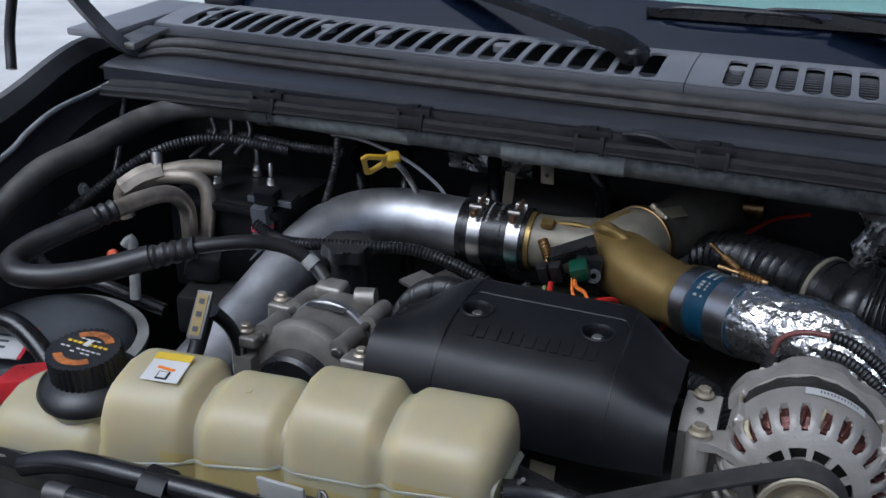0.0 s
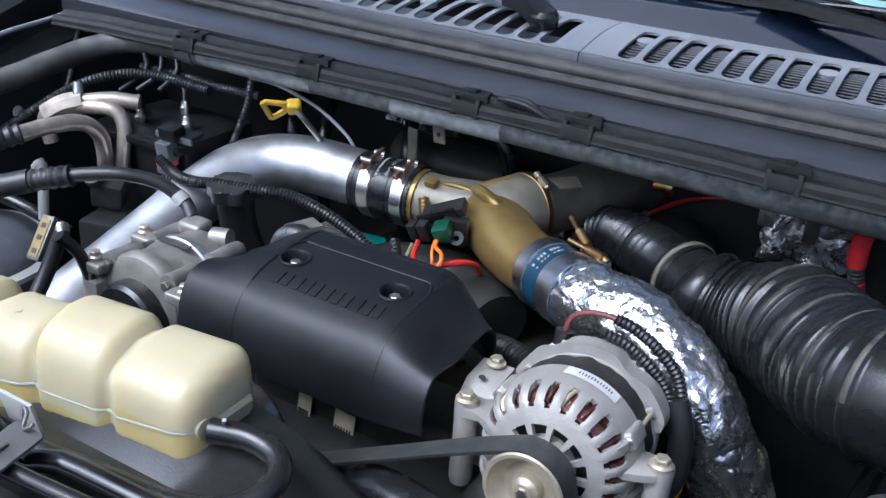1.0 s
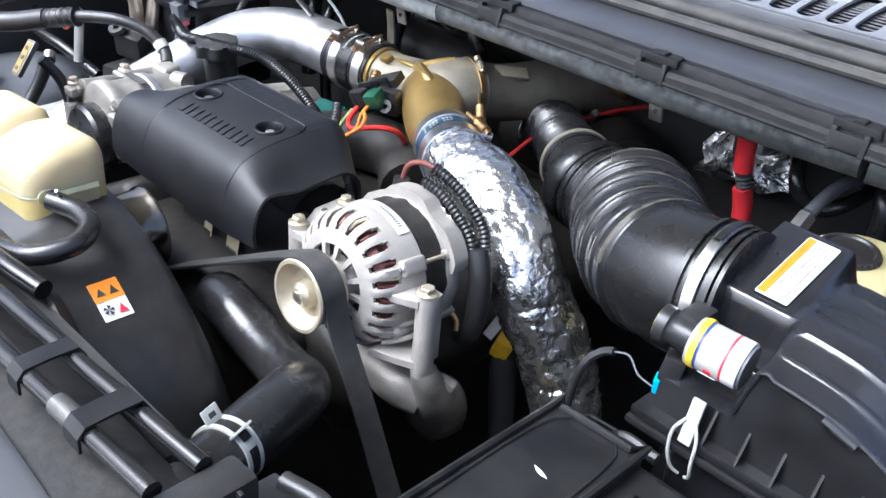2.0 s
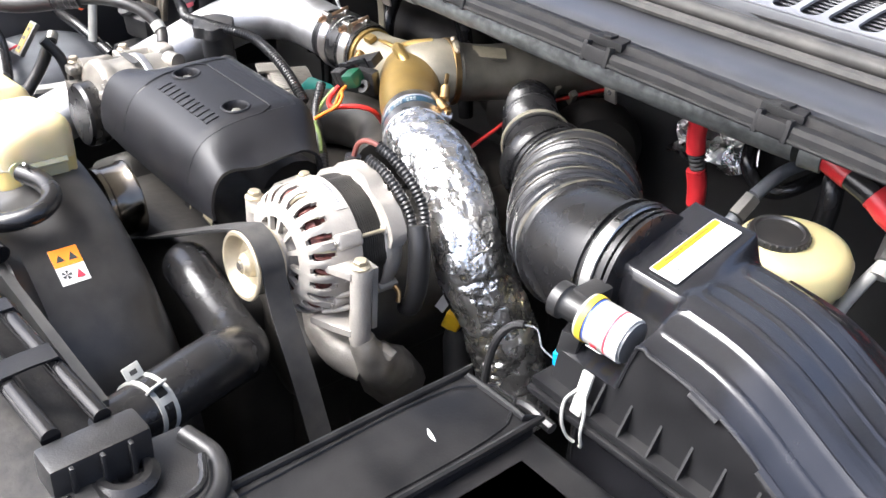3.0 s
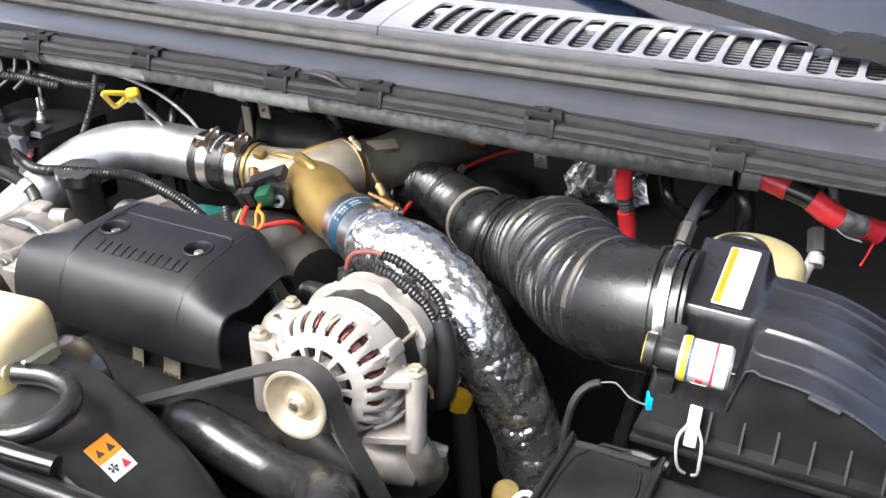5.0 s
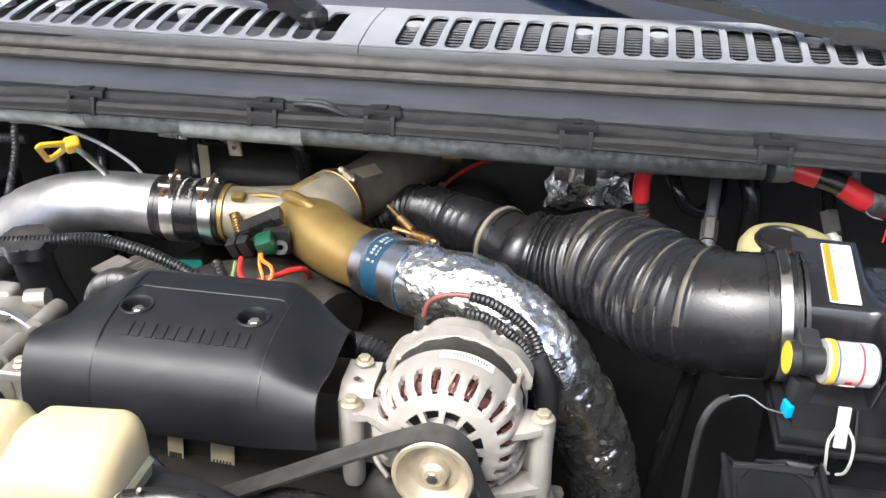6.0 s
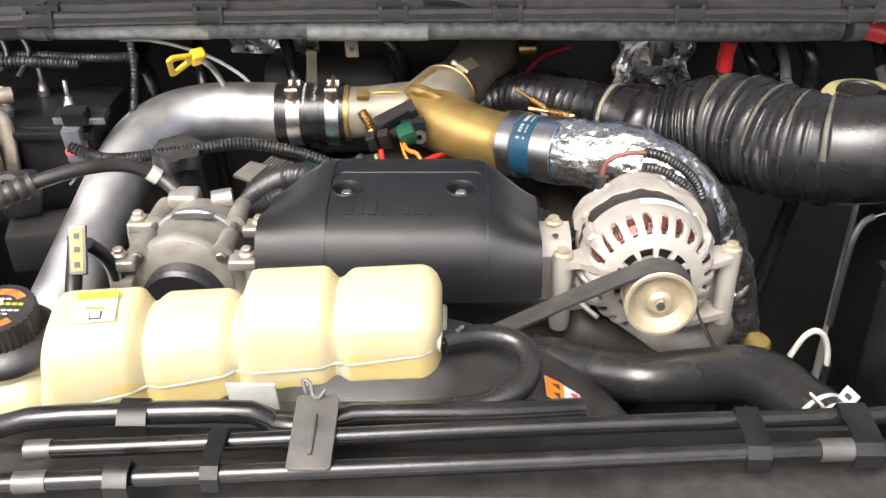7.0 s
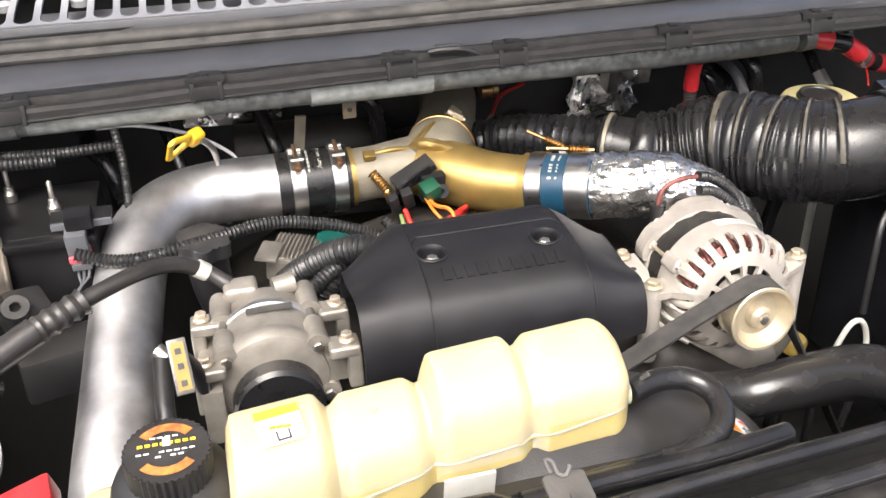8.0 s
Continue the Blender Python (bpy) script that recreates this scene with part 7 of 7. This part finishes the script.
    tagged(part("loom", bar([(-0.330, 1.010, 1.235, 0.016), (-0.355, 1.026, 1.236, 0.018), (-0.385, 1.044, 1.224, 0.018), (-0.415, 1.064, 1.202, 0.0175), (-0.448, 1.095, 1.164, 0.017), (-0.47, 1.12, 1.12, 0.016)], seg=18, ribs=0.003, pitch=0.0065), "plastic"), "fat black corrugated loom at the cover's corner", "wiring harness")
    # black looms round the wires
    for pts, r in (([(-0.30, 1.16, 1.20), (-0.27, 1.13, 1.175), (-0.22, 1.10, 1.16), (-0.16, 1.07, 1.15), (-0.12, 1.04, 1.13)], 0.008), ([(-0.11, 1.10, 1.13), (-0.07, 1.07, 1.15), (-0.03, 1.05, 1.15), (0.0, 1.02, 1.13)], 0.018), ([(-0.47, 1.08, 1.12), (-0.50, 1.02, 1.14), (-0.52, 0.98, 1.13)], 0.018), ([(-0.38, 1.04, 1.21), (-0.42, 1.02, 1.19), (-0.44, 0.99, 1.16)], 0.011)):
        tagged(part("loom", bar(pts, r, seg=14, ribs=r * 0.15, pitch=0.006), "plastic"), "black corrugated loom behind the engine cover", "wiring harness")
    # charging cables that drop behind the alternator
    k = thing("charging_cable", (0.1, 0.98, 1.25), "black corrugated charging cable with a salmon stretch", "cable")
    part("terminal_boot", bar([(0.027, 0.988, 1.232), (0.027, 0.991, 1.254)], 0.010, seg=14), "plastic", k)
    part("salmon_length", bar([(0.027, 0.991, 1.250), (0.032, 0.994, 1.270), (0.048, 0.995, 1.281), (0.070, 0.994, 1.285), (0.092, 0.992, 1.284)], 0.0033, seg=12), "salmon", k)
    part("conduit", bar([(0.080, 0.991, 1.2865), (0.102, 0.995, 1.279), (0.130, 1.000, 1.260), (0.152, 1.002, 1.236), (0.163, 0.998, 1.208)], 0.0070, seg=16, ribs=0.0016, pitch=0.0052), "plastic", k)
    part("conduit", bar([(0.076, 0.978, 1.273), (0.100, 0.982, 1.266), (0.126, 0.986, 1.248), (0.146, 0.988, 1.226), (0.156, 0.986, 1.20)], 0.0066, seg=16, ribs=0.0015, pitch=0.0052), "plastic", k)
    part("sleeve", bar([(0.158, 0.990, 1.218, 0.012), (0.170, 0.985, 1.185, 0.0135), (0.174, 0.980, 1.145, 0.013), (0.168, 0.978, 1.115, 0.012), (0.150, 0.985, 1.10, 0.012)], seg=16), "plastic", k)
    tagged(part("brass_terminal", bar([(0.150, 0.965, 1.138), (0.158, 0.966, 1.132), (0.162, 0.962, 1.122)], 0.003, seg=8), "brass"), "small brass terminal below the alternator", "terminal")
    y = thing("fluid_bottle", (0.152, 1.069, 0.9), "small fluid bottle with a yellow plastic cap", "bottle")
    part("cap", block((0.024, 0.024, 0.030), pose(0.152, 1.066, 1.048, 10, 20, 25), 0.004), "yellow", y)
    part("body", turned([(0, -0.16), (0.016, -0.16), (0.018, -0.02), (0.013, 0.0), (0, 0.0)], (0.152, 1.069, 1.035), (-0.1, 0.0, 1), 20), "dull", y)
    part("tag", block((0.014, 0.002, 0.034), pose(0.142, 1.056, 1.075, -10, 25, 15), 0.0008), "white", y)
    q = thing("bent_pipe", (0.29, 0.918, 1.0), "pale grey pipe bent in a hook, with dark hose ends", "pipe")
    part("tube", bar([(0.281, 0.918, 1.020), (0.288, 0.918, 1.040), (0.297, 0.918, 1.059), (0.308, 0.918, 1.067), (0.320, 0.918, 1.060), (0.330, 0.918, 1.036), (0.334, 0.918, 1.008)], 0.0040, seg=12), "greytab", q)
    part("hose", bar([(0.262, 0.918, 0.43), (0.263, 0.918, 0.95), (0.270, 0.918, 0.995), (0.283, 0.918, 1.026)], 0.0060, seg=12), "hose", q)
    part("hose", bar([(0.335, 0.918, 1.012), (0.332, 0.918, 0.965), (0.320, 0.918, 0.88)], 0.0055, seg=12), "hose", q)
    f2 = thing("filler_tube", (0.258, 0.978, 0.9), "black filler tube with a grimy yellow cap", "filler tube")
    part("cap", turned([(0, 0.022), (0.014, 0.022), (0.0175, 0.018), (0.0185, 0.004), (0.0185, 0.0), (0, 0.0)], (0.258, 0.978, 0.990), (0.1, -0.2, 1), 26), "grimyyellow", f2)
    part("tube", bar([(0.258, 0.979, 0.992), (0.256, 0.985, 0.90), (0.25, 1.0, 0.43)], 0.013, seg=14), "hose", f2)


# ---------------------------------------------------------------- air conditioning
def air_conditioning():
    c = thing("ac_compressor", (-0.485, 0.92, 1.1), "dirty cast aluminium air conditioning compressor", "compressor")
    cx, cz = -0.484, 1.172
    m = frame_pose((cx, 0.985, cz), (1, 0, 0), (0, 0.0, 1))  # local z runs to -y
    part("rear_head", lathe(bmesh.new(), [(0, -0.014), (0.036, -0.013), (0.050, -0.006), (0.0555, 0.004), (0.0560, 0.030), (0.0575, 0.036), (0, 0.036)], m, 56), "comp", c)
    # brighter metal on this joint stands in for the sun's glint
    part("joint_glint_band", lathe(bmesh.new(), [(0.050, 0.0355), (0.0600, 0.0362), (0.0612, 0.0380), (0.0612, 0.0465), (0.0600, 0.0480), (0.050, 0.0482)], m, 56), "pipe", c, "joint band kept bright for a sunlit glint")
    part("front_barrel", lathe(bmesh.new(), [(0.03, 0.0478), (0.0585, 0.0480), (0.0592, 0.060), (0.0575, 0.066), (0.0575, 0.088), (0.0595, 0.094), (0.0622, 0.099), (0.0622, 0.110), (0.0590, 0.116), (0.045, 0.121), (0, 0.121)], m, 56), "comp", c)
    part("clutch", lathe(bmesh.new(), [(0.0, 0.112), (0.045, 0.112), (0.050, 0.117), (0.050, 0.141), (0.046, 0.146), (0, 0.146)], m @ Matrix.Translation((0, -0.018, 0)), 44), "rubber", c, "black clutch pulley")
    card(0.052, 0.012, frame_pose((cx + 0.004, 0.926, cz + 0.0596), (1, 0, 0), (0, 1, 0.0)), "rating_plate", "barrel", c, 0.0002)
    for ang in (38, 142, 205, 335):
        a = radians(ang)
        p = Vector((cx + 0.0635 * math.cos(a), 0, cz + 0.0635 * math.sin(a)))
        part("through_bolt_boss", bar([(p.x, 0.998, p.z, 0.006), (p.x, 0.994, p.z, 0.0112), (p.x, 0.975, p.z, 0.0125), (p.x, 0.950, p.z, 0.0125), (p.x, 0.940, p.z, 0.0135)], seg=18), "comp", c)
        part("through_bolt_boss", bar([(p.x, 0.918, p.z, 0.0090), (p.x, 0.912, p.z, 0.0115), (p.x, 0.890, p.z, 0.0120), (p.x, 0.872, p.z, 0.0135), (p.x, 0.868, p.z, 0.0130)], seg=18), "comp", c)
        part("through_bolt", bar([(p.x, 0.940, p.z), (p.x, 0.916, p.z)], 0.0052, seg=10), "barrel", c)
        hexbolt(c, (p.x, 0.868, p.z), (0, -1, 0), 0.0066, 0.007, "dullsteel", False)
    part("head", block((0.040, 0.030, 0.022), pose(-0.508, 0.992, 1.222, 8), 0.007, 3), "comp", c)
    part("rear_port", bar([(-0.47, 0.985, 1.222), (-0.445, 0.99, 1.224)], 0.013, seg=16), "comp", c)
    for x, y, z in ((-0.556, 0.948, 1.217), (-0.556, 0.866, 1.212), (-0.403, 0.945, 1.212), (-0.403, 0.865, 1.214)):
        s_ = 1 if x < -0.5 else -1
        bm = bmesh.new()
        box(bm, (0.034, 0.030, 0.014), pose(x + s_ * 0.004, y, z - 0.008), 0.004, 3)
        box(bm, (0.016, 0.028, 0.046), pose(x - s_ * 0.006, y, z - 0.034), 0.004, 3)
        box(bm, (0.046, 0.008, 0.046), pose(x + s_ * 0.014, y + 0.010, z - 0.034), 0.002)
        part("mounting_lug", bm, "comp", c)
        hexbolt(c, (x, y, z), (0, 0, 1), 0.0068, 0.010, "acpipe")
    part("side_plate", block((0.024, 0.11, 0.07), pose(-0.553, 0.905, 1.150), 0.004), "comp", c)
    # pressure switch tag
    t = thing("label_plate", (-0.575, 0.81, 1.2), "upright plate with a yellow printed label", "plate")
    m = frame_pose((-0.5755, 0.808, 1.2545), (1, 0.12, 0), (0.0, 0.62, 0.80))
    part("plate", block((0.019, 0.056, 0.008), m, 0.002), "barrel", t)
    lab = card(0.013, 0.048, m, "label", "oldlabel", t, 0.0044)
    for yy in (-0.017, 0.0, 0.015):
        card(0.006, 0.006, m @ Matrix.Translation((0, yy, 0)), "print_bar", "ink", lab, 0.0054)
    part("stalk", bar([(-0.574, 0.83, 1.25), (-0.566, 0.85, 1.22), (-0.56, 0.86, 1.18)], 0.008, seg=10), "plastic", t)
    part("plug", bar([(-0.600, 0.855, 1.247), (-0.590, 0.848, 1.240)], 0.009, seg=12), "dullsteel", t)
    part("lead", bar([(-0.595, 0.85, 1.243), (-0.60, 0.83, 1.20), (-0.60, 0.80, 1.16)], 0.010, seg=10), "plastic", t)
    # suction hose
    h = thing("ac_hose", (-0.7, 0.9, 1.25), "black air conditioning hose with crimped ends", "hose")
    part("metal_tube", bar([(-0.520, 1.000, 1.228), (-0.545, 1.010, 1.244), (-0.575, 0.998, 1.266), (-0.612, 0.972, 1.277), (-0.655, 0.945, 1.275), (-0.690, 0.925, 1.268)], 0.0095, seg=16), "achose", h, "dark stained tube end")
    part("white_tag", bar([(-0.543, 1.009, 1.243), (-0.554, 1.008, 1.252)], 0.0110, seg=16), "greytab", h)
    part("crimp", bar([(-0.672, 0.935, 1.272), (-0.735, 0.898, 1.257)], 0.0160, seg=18, ribs=0.003, pitch=0.013), "achose", h, "dark crimped collar")
    part("hose", bar([(-0.72, 0.907, 1.261), (-0.77, 0.876, 1.247), (-0.82, 0.845, 1.240), (-0.868, 0.832, 1.240), (-0.893, 0.850, 1.246), (-0.890, 0.885, 1.256), (-0.868, 0.925, 1.268), (-0.850, 0.955, 1.275)], 0.0160, seg=20), "achose", h)
    part("crimp", bar([(-0.862, 0.936, 1.271), (-0.838, 0.985, 1.280)], 0.0160, seg=18, ribs=0.003, pitch=0.013), "achose", h, "dark crimped collar")
    part("return_tube", bar([(-0.842, 0.975, 1.278), (-0.828, 1.03, 1.283), (-0.818, 1.075, 1.278), (-0.812, 1.102, 1.255), (-0.811, 1.108, 1.22), (-0.811, 1.105, 1.17)], 0.0125, seg=18), "acpipe", h, "stained bare aluminium tube")
    v = thing("ac_valve_pipe", (-0.86, 1.09, 1.2), "stained aluminium pipe with a valve body", "pipe")
    part("tube", bar([(-0.905, 1.085, 1.225), (-0.910, 1.082, 1.262), (-0.890, 1.090, 1.285), (-0.850, 1.115, 1.288), (-0.812, 1.135, 1.285), (-0.796, 1.138, 1.262), (-0.795, 1.130, 1.215), (-0.797, 1.125, 1.17)], 0.0115, seg=18), "acpipe", v)
    part("valve_body", bar([(-0.902, 1.080, 1.270), (-0.882, 1.098, 1.286), (-0.858, 1.118, 1.294)], 0.0185, seg=8), "acpipe", v)
    part("service_port", bar([(-0.858, 1.118, 1.294), (-0.825, 1.145, 1.298), (-0.79, 1.168, 1.294)], 0.0120, seg=14), "acpipe", v)
    part("port_cap", bar([(-0.862, 1.11, 1.298), (-0.868, 1.118, 1.322)], 0.0085, seg=12), "dullsteel", v)
    a = thing("accumulator", (-0.91, 0.93, 1.0), "dull grey rounded strut cover with a pale rim", "strut cover")
    part("dome", turned([(0.115, -0.10), (0.115, 0.0), (0.105, 0.014), (0.07, 0.026), (0, 0.030)], (-0.935, 0.935, 1.085), (0.05, -0.05, 1), 44), "grey", a)
    part("rim", lathe(bmesh.new(), [(0.118, -0.012), (0.134, -0.010), (0.134, -0.002), (0.118, 0.0)], axis_pose((-0.935, 0.935, 1.085), (0.05, -0.05, 1)), 48, closed=True), "greytab", a)
    tagged(part("black_loom", bar([(-1.02, 0.80, 1.14), (-0.96, 0.84, 1.15), (-0.90, 0.85, 1.15), (-0.82, 0.83, 1.10), (-0.76, 0.80, 1.02)], 0.014, seg=14), "hose"), "black cable bundle over the strut cover", "wiring harness")
    tagged(part("black_loom", bar([(-1.03, 1.02, 1.18), (-0.98, 0.99, 1.165), (-0.88, 1.00, 1.15), (-0.80, 1.02, 1.12)], 0.010, seg=14), "hose"), "black cable bundle behind the strut cover", "wiring harness")
    w = thing("paper_tag", (-0.909, 0.845, 1.12), "white paper tag with a red edge", "tag")
    m = pose(-0.945, 0.835, 1.128, 12, 4, 20)
    part("sheet", block((0.11, 0.065, 0.0015), m, 0.0004), "white", w)
    part("red_edge", block((0.005, 0.065, 0.002), m @ Matrix.Translation((0.056, 0, 0)), 0.0004), "redink", w)
    for k in range(4):
        card(0.08, 0.004, m @ Matrix.Translation((-0.01, 0.024 - 0.012 * k, 0.0008)), "print_bar", "grey", w)
    tagged(part("orange_plug", turned([(0, 0), (0.009, 0), (0.009, 0.012), (0.006, 0.016), (0, 0.016)], (-0.862, 1.000, 1.198), (0.3, -0.6, 0.7), 14), "orangeplug"), "small bright orange plug", "plug")
    tagged(part("white_valve", bar([(-0.832, 1.00, 1.14), (-0.836, 1.01, 1.20), (-0.842, 1.015, 1.225), (-0.850, 1.01, 1.215)], 0.008, seg=12), "greytab"), "pale plastic valve stem", "valve")
    p = thing("round_connector", (-0.76, 1.06, 1.19), "round plug with a pale ring and black body", "connector")
    part("ring", turned([(0.007, 0), (0.016, 0), (0.016, 0.008), (0.007, 0.008)], (-0.768, 1.05, 1.208), (0.1, -0.5, 0.8), 22), "dusty", p)
    part("body", block((0.05, 0.05, 0.05), pose(-0.765, 1.075, 1.185, 20, 10, 30), 0.008), "plastic", p)
    tagged(part("black_block", block((0.10, 0.07, 0.06), pose(-0.735, 1.06, 1.12, 0, 0, 15), 0.008), "plastic"), "dull black junction block by the compressor", "junction block")
    tagged(part("battery", block((0.24, 0.18, 0.20), pose(-0.86, 0.62, 1.0), 0.01), "plastic"), "black plastic battery case beside the fender", "battery")
    tagged(part("red_cover", block((0.10, 0.05, 0.03), pose(-0.750, 0.735, 1.165, 0, -14, 10), 0.006), "red"), "red plastic terminal cover", "terminal cover")
    tagged(part("steel_pipe", bar([(0.536, 1.372, 1.230), (0.527, 1.345, 1.200), (0.518, 1.325, 1.160), (0.512, 1.315, 1.10), (0.510, 1.315, 0.95), (0.510, 1.315, 0.435)], 0.0075, seg=12), "greytab"), "pale hydraulic pipe with a fitting", "pipe")
    tagged(part("drop_hose", bar([(0.385, 1.24, 1.17), (0.372, 1.222, 1.13), (0.357, 1.22, 1.067), (0.338, 1.22, 0.95), (0.325, 1.22, 0.869), (0.315, 1.22, 0.65), (0.315, 1.22, 0.432)], 0.012, seg=14), "hose"), "black hose dropping below the intake duct", "hose")
    f = thing("hydraulic_fitting", (0.53, 1.39, 1.22), "grey metal hydraulic hose fitting", "fitting")
    part("nut", bar([(0.530, 1.390, 1.248), (0.536, 1.366, 1.226)], 0.0130, seg=6), "barrel", f)
    part("collar", bar([(0.537, 1.362, 1.222), (0.538, 1.352, 1.213)], 0.0105, seg=14), "greytab", f)
    part("hose", bar([(0.530, 1.390, 1.248), (0.532, 1.43, 1.275), (0.54, 1.50, 1.285), (0.55, 1.59, 1.28)], 0.010, seg=12), "hose", f)
    s = thing("pipe_union", (0.365, 1.34, 1.22), "grey metal pipe union with a hex nut", "fitting")
    part("nut", bar([(0.366, 1.350, 1.238), (0.364, 1.325, 1.218)], 0.0120, seg=6), "barrel", s)
    part("collar", bar([(0.364, 1.324, 1.217), (0.362, 1.306, 1.203)], 0.0095, seg=14), "grey", s)
    part("stem", bar([(0.366, 1.352, 1.240), (0.372, 1.40, 1.262), (0.38, 1.48, 1.265), (0.385, 1.59, 1.26)], 0.0085, seg=12), "grey", s)
    tagged(part("loop_hose", bar([(0.30, 1.58, 1.30), (0.305, 1.45, 1.285), (0.32, 1.40, 1.26), (0.335, 1.40, 1.235), (0.36, 1.41, 1.225), (0.385, 1.44, 1.24), (0.39, 1.58, 1.25)], 0.010, seg=12), "hose"), "black hose looping out of the firewall", "hose")
    tagged(part("firewall_hose", bar([(0.40, 1.595, 1.29), (0.405, 1.52, 1.285), (0.42, 1.44, 1.27), (0.43, 1.42, 1.22), (0.42, 1.42, 1.1)], 0.014, seg=14), "hose"), "black hose on the firewall", "hose")
    tagged(part("braided_cable", bar([(0.600, 1.36, 1.43), (0.575, 1.35, 1.405), (0.552, 1.345, 1.370), (0.541, 1.342, 1.335), (0.548, 1.332, 1.300)], 0.0075, seg=10, ribs=0.0015, pitch=0.006), "grey"), "grey braided cable hanging from the cowl", "cable")
    for x, y, z in ((-0.317, 1.297, 1.318), (0.155, 1.31, 1.314)):
        b = thing("rail_bracket", (x, y, z), "small grey steel bracket with a hole", "bracket", "rail brackets")
        part("tab", block((0.020, 0.004, 0.034), pose(x, y, z, 12), 0.0015), "dullsteel", b)
        part("hole", turned([(0, 0), (0.0035, 0), (0.003, 0.0008), (0, 0.0009)], (x, y - 0.0022, z - 0.002), (0, -1, 0.2), 12), "dull", b)
    tagged(part("up_pipe", bar([(-0.48, 1.47, 1.20), (-0.38, 1.46, 1.20), (-0.28, 1.47, 1.19), (-0.22, 1.50, 1.13)], 0.045, seg=24, wob=0.03), "grime"), "dark sooty rear pipe", "pipe")
    tagged(part("pipe_strap", bar([(-0.385, 1.335, 1.30), (-0.388, 1.342, 1.27), (-0.392, 1.348, 1.235), (-0.394, 1.352, 1.19), (-0.394, 1.40, 1.165)], flat=(0.016, 0.003), seg=8), "castgrey"), "plated flat strap behind the boot", "bracket")
    for pts, r in (([(-0.60, 1.58, 1.30), (-0.585, 1.42, 1.285), (-0.57, 1.36, 1.25), (-0.56, 1.34, 1.18), (-0.55, 1.34, 1.05)], 0.010), ([(-0.46, 1.585, 1.32), (-0.45, 1.46, 1.30), (-0.43, 1.40, 1.255), (-0.42, 1.38, 1.20), (-0.42, 1.38, 1.05)], 0.012), ([(-0.33, 1.585, 1.33), (-0.31, 1.47, 1.315), (-0.275, 1.42, 1.29), (-0.255, 1.42, 1.24), (-0.25, 1.43, 1.10)], 0.013), ([(-0.72, 1.585, 1.26), (-0.70, 1.45, 1.25), (-0.67, 1.40, 1.22), (-0.66, 1.38, 1.10)], 0.014)):
        tagged(part("firewall_hose", bar(pts, r, seg=14), "hose"), "black rubber hose dropping from the firewall", "hose", "firewall hoses")
    for x, z in ((-0.50, 1.30), (-0.24, 1.31)):
        b = thing("hose_clip", (x, 1.57, z), "grey plastic hose clip on the firewall", "clip", "firewall clips")
        part("base", block((0.030, 0.014, 0.030), pose(x, 1.575, z), 0.004), "grey", b)
        part("loop", lathe(bmesh.new(), [(0.010, -0.006), (0.013, -0.006), (0.013, 0.006), (0.010, 0.006)], pose(x, 1.556, z), 20, closed=True), "grey", b)


engine_block()
engine_cover()
alternator()
charge_pipes()
intake_duct()
airbox()
battery_box()
steering_reservoir()
harnesses()
injector_wiring()
air_conditioning()
